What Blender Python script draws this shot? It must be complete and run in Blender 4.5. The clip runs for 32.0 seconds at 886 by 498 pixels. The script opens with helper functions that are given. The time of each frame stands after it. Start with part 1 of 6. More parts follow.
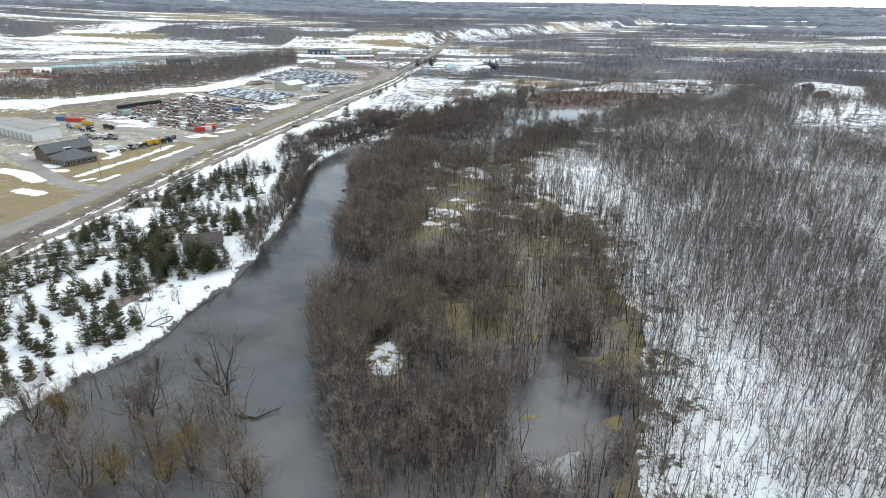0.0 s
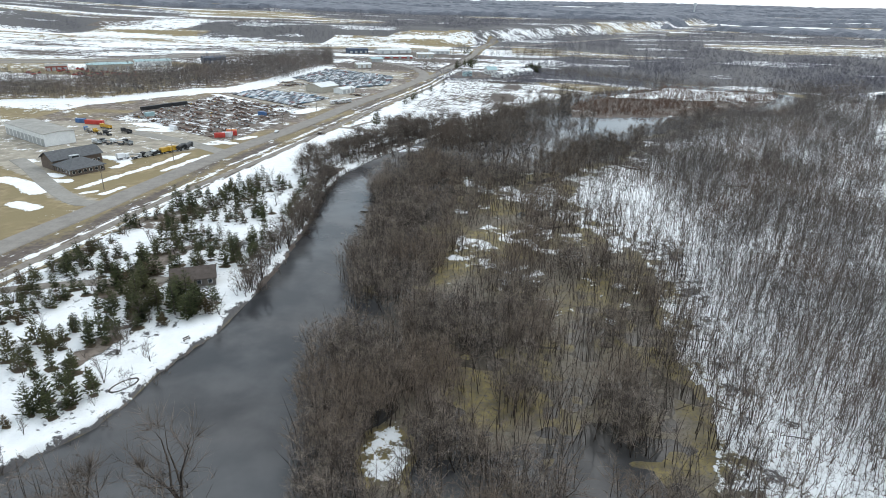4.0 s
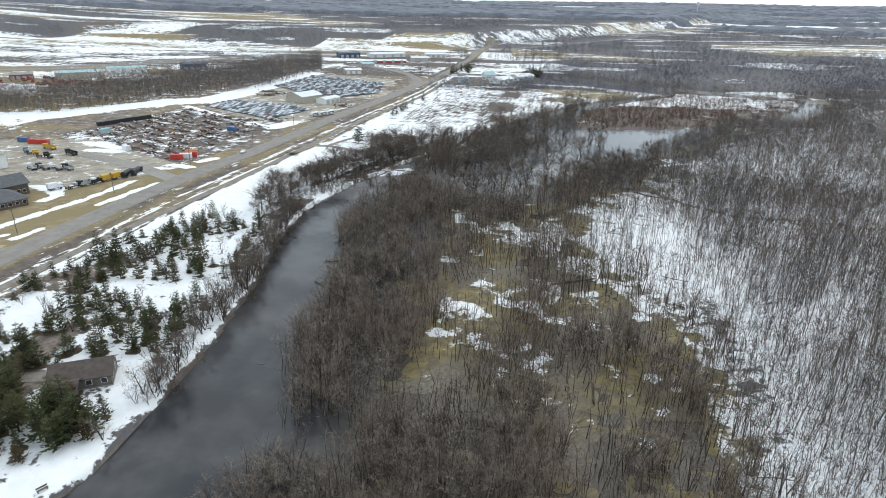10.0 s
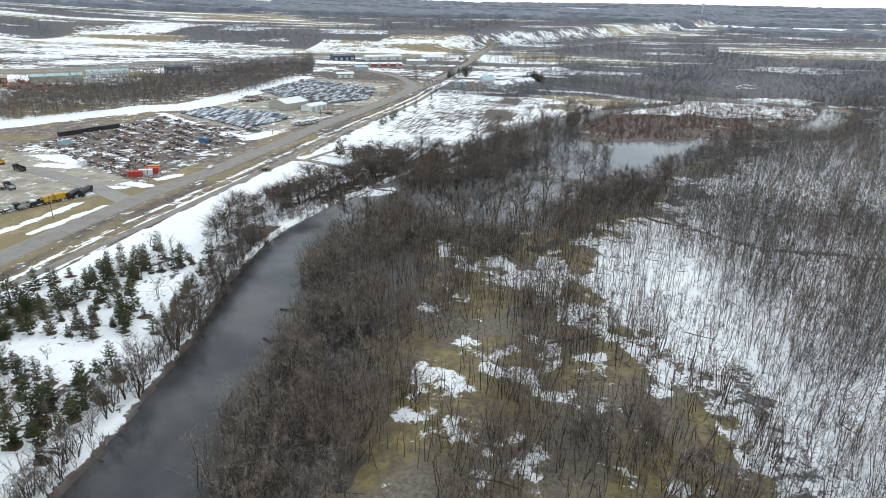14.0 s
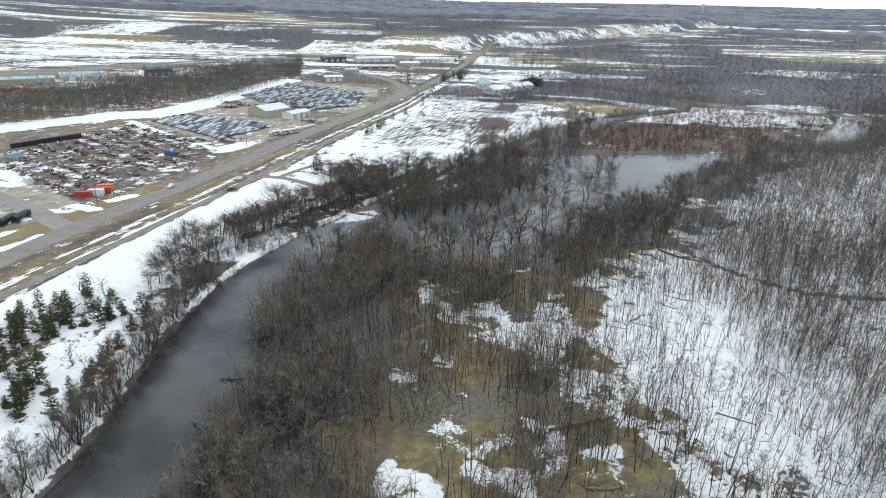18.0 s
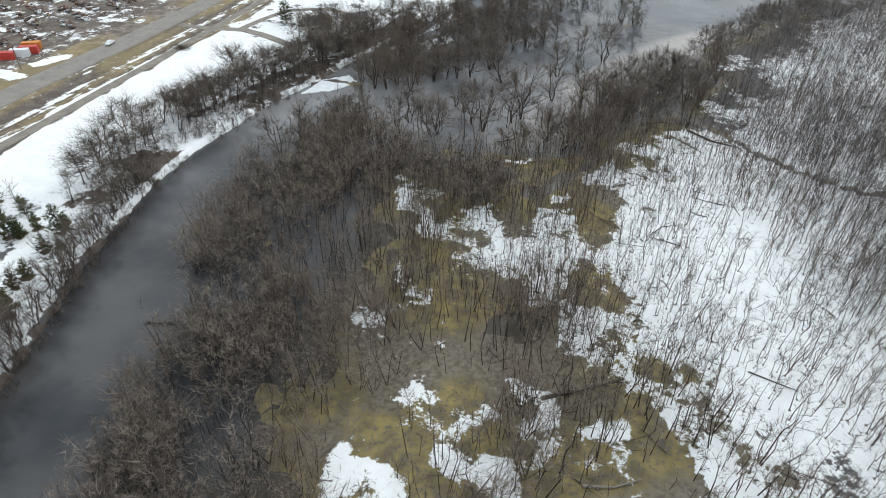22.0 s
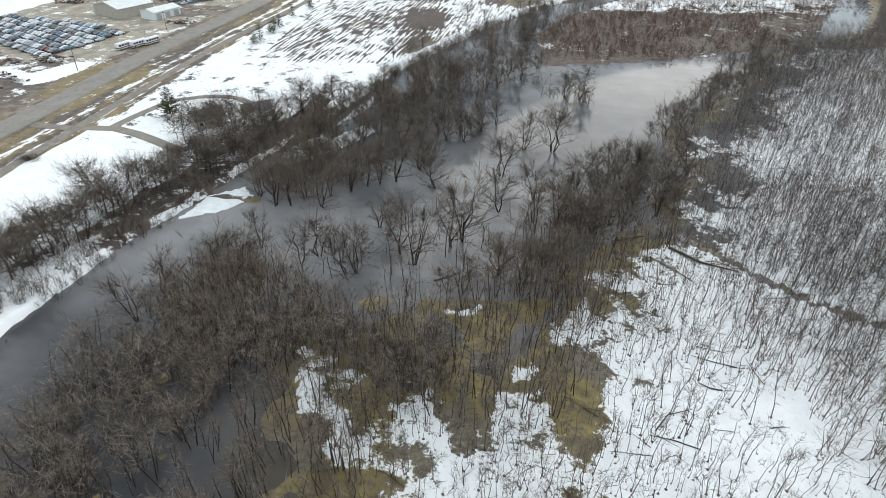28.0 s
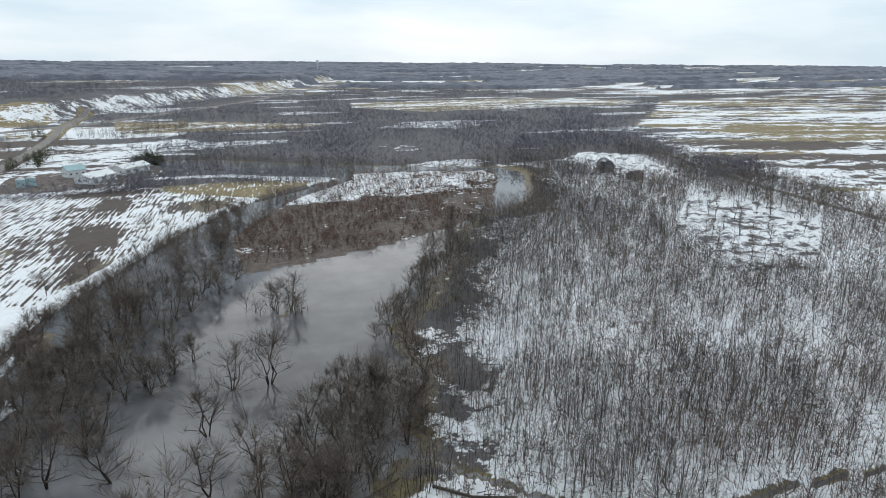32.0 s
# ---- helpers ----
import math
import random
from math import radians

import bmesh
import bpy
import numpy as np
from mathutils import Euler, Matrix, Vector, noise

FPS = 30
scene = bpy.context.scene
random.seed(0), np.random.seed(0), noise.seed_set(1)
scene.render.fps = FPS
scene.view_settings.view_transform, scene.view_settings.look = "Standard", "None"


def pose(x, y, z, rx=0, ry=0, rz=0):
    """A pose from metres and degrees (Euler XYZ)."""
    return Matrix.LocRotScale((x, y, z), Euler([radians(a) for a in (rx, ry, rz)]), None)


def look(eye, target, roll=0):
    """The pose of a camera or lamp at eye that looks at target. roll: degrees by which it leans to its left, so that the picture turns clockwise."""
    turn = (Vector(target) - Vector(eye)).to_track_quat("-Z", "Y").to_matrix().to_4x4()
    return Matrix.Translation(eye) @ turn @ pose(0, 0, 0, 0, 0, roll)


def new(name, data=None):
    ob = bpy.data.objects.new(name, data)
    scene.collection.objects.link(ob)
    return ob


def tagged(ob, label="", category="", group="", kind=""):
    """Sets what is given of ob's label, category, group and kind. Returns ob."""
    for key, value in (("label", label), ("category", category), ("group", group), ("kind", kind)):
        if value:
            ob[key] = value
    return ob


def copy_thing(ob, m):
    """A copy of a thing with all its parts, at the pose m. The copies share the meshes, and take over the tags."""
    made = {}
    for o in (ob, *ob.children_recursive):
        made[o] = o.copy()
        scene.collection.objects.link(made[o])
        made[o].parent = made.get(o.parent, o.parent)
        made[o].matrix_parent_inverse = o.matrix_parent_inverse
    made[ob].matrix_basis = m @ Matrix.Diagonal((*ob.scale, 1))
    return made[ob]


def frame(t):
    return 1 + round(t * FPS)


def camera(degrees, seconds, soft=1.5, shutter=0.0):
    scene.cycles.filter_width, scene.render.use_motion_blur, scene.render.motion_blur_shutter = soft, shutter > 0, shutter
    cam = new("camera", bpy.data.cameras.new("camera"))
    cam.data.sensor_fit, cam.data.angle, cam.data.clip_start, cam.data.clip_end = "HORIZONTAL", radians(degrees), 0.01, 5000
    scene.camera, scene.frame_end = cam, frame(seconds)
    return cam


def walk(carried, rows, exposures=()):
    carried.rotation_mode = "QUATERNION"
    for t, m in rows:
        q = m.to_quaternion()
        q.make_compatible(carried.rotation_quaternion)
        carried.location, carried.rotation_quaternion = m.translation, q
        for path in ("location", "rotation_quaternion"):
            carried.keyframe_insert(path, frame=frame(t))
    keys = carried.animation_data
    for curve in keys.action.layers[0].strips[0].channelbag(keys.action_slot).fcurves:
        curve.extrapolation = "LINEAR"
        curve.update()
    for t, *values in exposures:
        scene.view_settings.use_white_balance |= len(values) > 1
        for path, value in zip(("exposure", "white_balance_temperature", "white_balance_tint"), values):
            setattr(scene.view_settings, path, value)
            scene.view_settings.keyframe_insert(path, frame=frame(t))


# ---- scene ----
cam = camera(71.3, 32.0, 0.5)
PATH = [
    (0, (0.514, 1.569, 81.147), (0.371, 3.417, 80.397), 0.9),
    (0.5, (0.579, 6.041, 80.935), (0.436, 7.89, 80.186), 1.0),
    (1, (0.595, 10.457, 80.904), (0.434, 12.304, 80.154), 1.1),
    (1.5, (0.774, 14.63, 81.027), (0.557, 16.471, 80.277), 1.1),
    (2, (0.961, 18.532, 81.285), (0.724, 20.371, 80.535), 1.2),
    (2.5, (0.926, 22.763, 81.531), (0.677, 24.598, 80.777), 1.4),
    (3, (0.91, 27.337, 81.741), (0.65, 29.17, 80.984), 1.1),
    (3.5, (0.804, 31.729, 81.87), (0.543, 33.562, 81.113), 1.3),
    (5.5, (0.221, 48.347, 81.762), (-0.048, 50.178, 81.005), 1.1),
    (6, (-0.01, 52.906, 81.595), (-0.28, 54.738, 80.838), 1.1),
    (6.5, (-0.278, 57.046, 81.6), (-0.544, 58.878, 80.843), 1.0),
    (7, (-0.359, 61.355, 81.654), (-0.626, 63.187, 80.896), 1.0),
    (7.5, (-0.505, 65.56, 81.642), (-0.772, 67.392, 80.884), 0.9),
    (8, (-0.518, 69.68, 81.624), (-0.785, 71.512, 80.867), 1.0),
    (8.5, (-0.628, 73.789, 81.665), (-0.894, 75.621, 80.908), 1.0),
    (9, (-0.555, 78.049, 81.691), (-0.823, 79.881, 80.935), 1.0),
    (9.5, (-0.81, 82.214, 81.687), (-1.077, 84.047, 80.932), 1.0),
    (10, (-0.794, 86.461, 81.645), (-1.061, 88.294, 80.89), 0.9),
    (10.5, (-0.539, 91.039, 81.45), (-0.808, 92.872, 80.696), 0.9),
    (11, (-0.444, 95.718, 81.303), (-0.714, 97.55, 80.549), 0.8),
    (11.5, (-0.329, 100.102, 81.208), (-0.601, 101.935, 80.454), 0.8),
    (12, (-0.23, 104.261, 81.205), (-0.503, 106.094, 80.452), 0.8),
    (12.5, (-0.206, 108.537, 81.244), (-0.476, 110.37, 80.491), 0.8),
    (13, (-0.126, 113.089, 81.208), (-0.395, 114.922, 80.456), 1.0),
    (13.5, (0.253, 117.678, 81.081), (-0.019, 119.512, 80.329), 0.9),
    (14, (0.589, 122.184, 81.031), (0.315, 124.017, 80.279), 1.0),
    (14.5, (0.774, 126.359, 81.071), (0.5, 128.192, 80.32), 1.0),
    (16.5, (-0.266, 143.263, 81.856), (-0.53, 145.097, 81.102), 1.2),
    (17, (-0.599, 147.712, 81.698), (-0.858, 149.547, 80.944), 1.4),
    (17.5, (-0.433, 152.09, 81.581), (-0.695, 153.924, 80.828), 1.3),
    (18, (-0.062, 156.424, 81.323), (-0.329, 158.257, 80.57), 1.2),
    (18.5, (0.268, 160.635, 81.061), (0.015, 162.375, 80.107), 1.2),
    (19, (0.288, 165.228, 81.071), (0.049, 166.887, 79.981), 1.2),
    (19.5, (0.347, 169.921, 81.349), (0.128, 171.455, 80.085), 1.4),
    (20, (0.569, 174.332, 81.554), (0.346, 175.864, 80.288), 1.3),
    (20.5, (0.749, 178.799, 81.637), (0.522, 180.33, 80.369), 1.2),
    (21, (0.942, 183.313, 81.807), (0.709, 184.841, 80.538), 1.0),
    (21.5, (1.062, 187.864, 82.015), (0.826, 189.388, 80.742), 0.9),
    (22, (0.852, 192.726, 82.147), (0.609, 194.296, 80.932), 0.9),
    (22.5, (0.491, 196.638, 81.505), (0.241, 198.281, 80.392), 0.7),
    (23, (-0.017, 200.842, 80.731), (-0.259, 202.49, 79.623), 0.7),
    (23.5, (-0.513, 205.304, 80.229), (-0.754, 206.953, 79.123), 0.7),
    (24, (-1.252, 209.544, 79.659), (-1.487, 211.196, 78.557), 0.8),
    (24.5, (-1.974, 213.721, 79.231), (-2.201, 215.376, 78.132), 1.1),
    (26.5, (-2.647, 229.699, 79.149), (-2.865, 231.359, 78.054), 1.2),
    (27, (-2.653, 233.818, 79.197), (-2.866, 235.478, 78.103), 1.2),
    (27.5, (-2.353, 238.105, 79.301), (-2.529, 239.769, 78.206), 1.1),
    (28, (-1.988, 242.322, 79.484), (-2.062, 243.993, 78.388), 1.0),
    (28.5, (-1.68, 246.867, 79.448), (-1.653, 248.542, 78.355), 0.9),
    (29, (-1.163, 251.308, 79.452), (-1.011, 253.01, 78.412), 0.7),
    (29.5, (-0.404, 255.709, 79.479), (-0.097, 257.449, 78.541), 0.7),
    (30, (0.188, 259.931, 79.528), (0.685, 261.699, 78.737), 0.7),
    (30.5, (1.151, 263.818, 79.561), (1.84, 265.584, 78.924), 0.5),
    (31, (2.208, 267.64, 79.55), (3.055, 269.355, 78.967), 0.5),
    (31.5, (3.741, 271.237, 79.492), (4.61, 272.941, 78.909), 0.5),
    (32, (5.738, 274.36, 79.432), (6.524, 276.104, 78.85), 0.5),
]
walk(cam, [(t, look(eye, target, roll)) for t, eye, target, roll in PATH], [(0.0, 0.66, 6550, 10), (1.5, 0.56, 6520, 10), (6.0, 0.52, 6500, 10), (12.0, 0.51, 6550, 10), (17.5, 0.47, 6480, 10), (19.0, 0.49, 6680, 10), (29.0, 0.50, 6720, 10), (30.0, 0.48, 6620, 10), (31.0, 0.26, 6500, 10), (32.0, 0.12, 6500, 10)])

# ---------------------------------------------------------------- sky and sun
SUN_EL, SUN_AZ = 42.0, 25.0          # degrees; azimuth from +y towards +x
world = bpy.data.worlds.new("overcast_sky")
scene.world = world
world.use_nodes = True
wn, wl = world.node_tree.nodes, world.node_tree.links
wn.clear()
sky = wn.new("ShaderNodeTexSky")
sky.sky_type, sky.sun_disc = "NISHITA", False
sky.sun_elevation, sky.sun_rotation = radians(SUN_EL), radians(SUN_AZ)
wtc = wn.new("ShaderNodeTexCoord")
wmap = wn.new("ShaderNodeMapping")
wmap.inputs["Scale"].default_value = (1.6, 1.6, 7.0)
cloud = wn.new("ShaderNodeTexNoise")
cloud.inputs["Scale"].default_value, cloud.inputs["Detail"].default_value = 2.0, 6.0
cramp = wn.new("ShaderNodeValToRGB")
cramp.color_ramp.elements[0].position, cramp.color_ramp.elements[0].color = 0.33, (0.62, 0.76, 0.87, 1)
cramp.color_ramp.elements[1].position, cramp.color_ramp.elements[1].color = 0.66, (0.89, 0.96, 1.01, 1)
smul = wn.new("ShaderNodeMix")
smul.data_type, smul.blend_type = "RGBA", "MULTIPLY"
smul.inputs["Factor"].default_value = 1.0
smul.inputs["B"].default_value = (0.1, 0.1, 0.1, 1)
smix = wn.new("ShaderNodeMix")
smix.data_type = "RGBA"
smix.inputs["Factor"].default_value = 0.9
wbg = wn.new("ShaderNodeBackground")
wbg.inputs["Strength"].default_value = 1.0
wout = wn.new("ShaderNodeOutputWorld")
wl.new(wtc.outputs["Generated"], wmap.inputs["Vector"])
wl.new(wmap.outputs["Vector"], cloud.inputs["Vector"])
wl.new(cloud.outputs["Fac"], cramp.inputs["Fac"])
wl.new(sky.outputs["Color"], smul.inputs["A"])
wl.new(smul.outputs["Result"], smix.inputs["A"])
wl.new(cramp.outputs["Color"], smix.inputs["B"])
wl.new(smix.outputs["Result"], wbg.inputs["Color"])
wl.new(wbg.outputs["Background"], wout.inputs["Surface"])

sun_data = bpy.data.lights.new("sun", "SUN")
sun_data.energy, sun_data.angle, sun_data.color = 0.6, radians(55), (1.0, 0.95, 0.88)
sun = new("sun", sun_data)
sa, se = radians(SUN_AZ), radians(SUN_EL)
sun.matrix_world = look((math.sin(sa) * math.cos(se) * 900, math.cos(sa) * math.cos(se) * 900, math.sin(se) * 900), (0, 0, 0))

# ---------------------------------------------------------------- materials


class Nodes:
    """Short hand for a node material."""

    def __init__(self, name):
        self.mat = bpy.data.materials.new(name)
        self.mat.use_nodes = True
        self.n, self.l = self.mat.node_tree.nodes, self.mat.node_tree.links
        self.bsdf = self.n["Principled BSDF"]
        self.geo = self.n.new("ShaderNodeNewGeometry")
        self.info = self.n.new("ShaderNodeObjectInfo")

    def put(self, socket, value):
        if hasattr(value, "is_output"):
            self.l.new(value, socket)
        else:
            socket.default_value = value

    def pos(self, scale=(1, 1, 1)):
        m = self.n.new("ShaderNodeMapping")
        m.inputs["Scale"].default_value = scale
        self.l.new(self.geo.outputs["Position"], m.inputs["Vector"])
        return m.outputs["Vector"]

    def noise(self, scale, detail=4, vec=None, rough=0.55):
        t = self.n.new("ShaderNodeTexNoise")
        t.inputs["Scale"].default_value, t.inputs["Detail"].default_value = scale, detail
        t.inputs["Roughness"].default_value = rough
        self.l.new(vec or self.geo.outputs["Position"], t.inputs["Vector"])
        return t.outputs["Fac"]

    def math(self, op, a, b=0.0, c=0.0):
        m = self.n.new("ShaderNodeMath")
        m.operation = op
        for i, v in enumerate((a, b, c)):
            self.put(m.inputs[i], v)
        return m.outputs[0]

    def step(self, v, lo, hi):
        m = self.n.new("ShaderNodeMapRange")
        m.interpolation_type = "SMOOTHSTEP"
        self.l.new(v, m.inputs["Value"])
        m.inputs["From Min"].default_value, m.inputs["From Max"].default_value = lo, hi
        return m.outputs["Result"]

    def mix(self, fac, a, b):
        m = self.n.new("ShaderNodeMix")
        m.data_type = "RGBA"
        for key, v in (("Factor", fac), ("A", a), ("B", b)):
            v = (*v, 1) if isinstance(v, tuple) and len(v) == 3 else v
            self.put(m.inputs[key], v)
        return m.outputs["Result"]

    def attr(self, name, out="Fac"):
        a = self.n.new("ShaderNodeAttribute")
        a.attribute_name = name
        return a.outputs[out]

    def bump(self, height, strength, distance):
        b = self.n.new("ShaderNodeBump")
        b.inputs["Strength"].default_value, b.inputs["Distance"].default_value = strength, distance
        self.l.new(height, b.inputs["Height"])
        self.l.new(b.outputs["Normal"], self.bsdf.inputs["Normal"])

    def done(self, color, rough=0.8, metal=0.0, spec=0.4):
        for key, v in (("Base Color", color), ("Roughness", rough), ("Metallic", metal), ("Specular IOR Level", spec)):
            self.put(self.bsdf.inputs[key], (*v, 1) if isinstance(v, tuple) and len(v) == 3 else v)
        return self.mat


def plain(name, a, b, scale=1.5, rough=0.75, metal=0.0, bump=0.0, rand=0.0):
    """A surface mottled between two colours at two sizes, with a shift from object to object."""
    m = Nodes(name)
    f = m.math("MULTIPLY_ADD", m.noise(scale * 8, 3), 0.4, m.math("MULTIPLY", m.noise(scale, 4), 0.7))
    if rand:
        f = m.math("ADD", f, m.math("MULTIPLY_ADD", m.info.outputs["Random"], rand, -rand / 2))
    if bump:
        m.bump(m.noise(scale * 10, 3), 0.5, bump)
    return m.done(m.mix(m.step(f, 0.3, 0.8), a, b), rough, metal)


def twig_material(name, dark, light, tint, spread=0.6):
    """Bark and twigs: colour drifts over the stand and from twig to twig."""
    m = Nodes(name)
    f = m.math("MULTIPLY_ADD", m.geo.outputs["Random Per Island"], spread, m.math("MULTIPLY", m.noise(0.9, 2), 0.4))
    f = m.math("ADD", f, m.math("MULTIPLY_ADD", m.noise(0.33, 2), 1.5, -0.75))
    c = m.mix(m.step(f, 0.1, 0.95), dark, light)
    c = m.mix(m.step(m.noise(0.045, 3), 0.42, 0.68), c, tint)
    return m.done(c, 0.9, 0.0, 0.15)


M_BARK = twig_material("bare_bark", (0.022, 0.018, 0.016), (0.105, 0.085, 0.071), (0.055, 0.044, 0.036))
M_SAP = twig_material("sapling_bark", (0.03, 0.025, 0.021), (0.235, 0.202, 0.174), (0.125, 0.095, 0.076))
M_TWIG = twig_material("grey_brown_twigs", (0.05, 0.042, 0.036), (0.25, 0.208, 0.178), (0.148, 0.117, 0.095))
M_WILLOW = twig_material("willow_twigs", (0.036, 0.029, 0.025), (0.36, 0.298, 0.25), (0.2, 0.155, 0.121))
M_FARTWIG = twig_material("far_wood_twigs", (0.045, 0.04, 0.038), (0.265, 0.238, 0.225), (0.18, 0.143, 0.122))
# distant twigs: haze put into the colour, paler and bluer than near ones
M_HAZETWIG = twig_material("hazed_wood_twigs", (0.06, 0.06, 0.074), (0.225, 0.218, 0.25), (0.15, 0.142, 0.165), 0.8)
# skyline canopy carries the blue-grey of distance haze in its colour
M_SKYWOOD = plain("hazed_skyline_canopy", (0.10, 0.11, 0.135), (0.23, 0.24, 0.27), 0.025, 0.95)
M_GOLD = twig_material("golden_willow_twigs", (0.13, 0.085, 0.03), (0.30, 0.21, 0.08), (0.2, 0.14, 0.06))
M_TANBRUSH = twig_material("tan_bush_twigs", (0.09, 0.07, 0.05), (0.26, 0.2, 0.135), (0.19, 0.14, 0.09))
M_REDBRUSH = twig_material("red_brush_twigs", (0.08, 0.045, 0.033), (0.2, 0.12, 0.085), (0.15, 0.085, 0.06))
M_NEEDLE = twig_material("pine_needles", (0.02, 0.027, 0.013), (0.09, 0.098, 0.042), (0.07, 0.066, 0.03))
M_LITTER = plain("needle_litter", (0.06, 0.045, 0.03), (0.16, 0.12, 0.08), 0.8, 0.95)
M_SHRUB = twig_material("brown_needles", (0.05, 0.04, 0.02), (0.12, 0.09, 0.05), (0.08, 0.06, 0.035))


def ground_material():
    m = Nodes("thawing_ground")
    big, mid, fine, tiny = m.noise(0.05, 3), m.noise(0.3, 4), m.noise(1.1, 4, None, 0.62), m.noise(5.0, 3)
    sep = m.n.new("ShaderNodeSeparateColor")
    m.l.new(m.attr("cover", "Color"), sep.inputs["Color"])
    grass, dirt, wet = sep.outputs["Red"], sep.outputs["Green"], sep.outputs["Blue"]
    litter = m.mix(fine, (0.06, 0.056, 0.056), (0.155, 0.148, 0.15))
    tan = m.mix(m.step(mid, 0.3, 0.7), (0.21, 0.16, 0.082), (0.345, 0.27, 0.148))
    tan = m.mix(m.step(big, 0.40, 0.58), tan, (0.24, 0.189, 0.093))
    tan = m.mix(m.math("MULTIPLY", tiny, 0.35), tan, (0.12, 0.09, 0.055))
    soil = m.mix(m.step(mid, 0.35, 0.65), (0.12, 0.093, 0.076), (0.26, 0.215, 0.18))
    soil = m.mix(m.math("MULTIPLY", m.step(fine, 0.5, 0.7), 0.7), soil, (0.07, 0.055, 0.045))
    soil = m.mix(m.math("MINIMUM", m.math("MULTIPLY", m.math("ADD", m.attr("strip"), m.attr("furrow")), 1.4), 0.85), soil, (0.075, 0.058, 0.05))
    olive = m.mix(m.step(mid, 0.3, 0.7), (0.09, 0.07, 0.03), (0.25, 0.192, 0.06))
    olive = m.mix(m.step(fine, 0.48, 0.68), olive, (0.085, 0.07, 0.055))
    olive = m.mix(m.step(m.noise(3.2, 4, None, 0.7), 0.5, 0.72), olive, (0.15, 0.125, 0.09))
    olive = m.mix(m.math("MULTIPLY", m.step(m.noise(0.035, 2), 0.44, 0.58), 0.85), olive, m.mix(m.step(fine, 0.35, 0.65), (0.085, 0.07, 0.056), (0.19, 0.163, 0.13)))
    edge = m.math("MULTIPLY_ADD", fine, 0.5, -0.25)
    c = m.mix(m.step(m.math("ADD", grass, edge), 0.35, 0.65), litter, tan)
    c = m.mix(m.step(m.math("ADD", dirt, edge), 0.35, 0.65), c, soil)
    gravel = m.mix(m.step(mid, 0.3, 0.7), (0.28, 0.25, 0.2), (0.4, 0.355, 0.285))
    gravel = m.mix(m.math("MULTIPLY", m.step(m.noise(0.12, 4), 0.5, 0.62), 0.7), gravel, (0.215, 0.185, 0.15))
    c = m.mix(m.step(m.math("ADD", m.attr("cover", "Alpha"), edge), 0.35, 0.65), c, gravel)
    c = m.mix(m.step(m.math("ADD", wet, edge), 0.35, 0.65), c, olive)
    # ploughed rows hold snow in lines along y
    wave = m.n.new("ShaderNodeTexWave")
    wave.wave_type, wave.bands_direction = "BANDS", "X"
    wave.inputs["Scale"].default_value, wave.inputs["Distortion"].default_value = 0.16, 7.0
    wave.inputs["Detail"].default_value, wave.inputs["Detail Scale"].default_value = 3.0, 0.4
    xyz, along = m.n.new("ShaderNodeSeparateXYZ"), m.n.new("ShaderNodeCombineXYZ")
    m.l.new(m.geo.outputs["Position"], xyz.inputs["Vector"])
    m.put(along.inputs["X"], m.math("MULTIPLY_ADD", xyz.outputs["Y"], -0.16, xyz.outputs["X"]))
    m.put(along.inputs["Y"], m.math("MULTIPLY", xyz.outputs["Y"], 0.1))
    m.l.new(along.outputs["Vector"], wave.inputs["Vector"])
    rows = m.math("MULTIPLY", m.math("MULTIPLY_ADD", wave.outputs["Fac"], 0.14, -0.07), m.attr("furrow"))
    streak = m.math("MULTIPLY", m.math("ADD", m.noise(0.75, 4, along.outputs["Vector"]), -0.5), m.math("MULTIPLY", m.attr("furrow"), 2.2))
    s = m.math("ADD", m.attr("snow"), m.math("MULTIPLY_ADD", fine, 0.55, -0.275))
    s = m.math("ADD", s, m.math("MULTIPLY_ADD", mid, 0.7, -0.35))
    s = m.math("ADD", s, m.math("MULTIPLY_ADD", tiny, 0.16, -0.08))
    s = m.math("ADD", s, m.math("MULTIPLY_ADD", m.noise(0.1, 3), 0.8, -0.4))
    broad = m.noise(0.02, 5, m.pos((0.28, 1.0, 1)), 0.65)
    s = m.math("ADD", s, m.math("ADD", rows, streak))
    s = m.math("ADD", s, m.math("MULTIPLY", m.math("MULTIPLY_ADD", broad, 2.6, -1.3), m.attr("strip")))
    mask = m.step(s, 0.47, 0.56)
    white = m.mix(m.step(mid, 0.2, 0.8), (0.885, 0.897, 0.905), (0.775, 0.786, 0.793))
    white = m.mix(m.math("MULTIPLY", m.step(m.noise(2.6, 5, None, 0.7), 0.54, 0.74), 0.35), white, (0.46, 0.44, 0.41))
    c = m.mix(mask, c, white)
    m.bump(m.math("ADD", m.math("MULTIPLY", mask, 0.6), m.math("MULTIPLY", fine, 0.5)), 0.6, 0.35)
    rough = m.math("SUBTRACT", 0.9, m.math("MULTIPLY", m.math("MULTIPLY", m.step(wet, 0.5, 0.9), m.math("SUBTRACT", 1.0, mask)), 0.3))
    return m.done(c, rough, 0.0, 0.45)


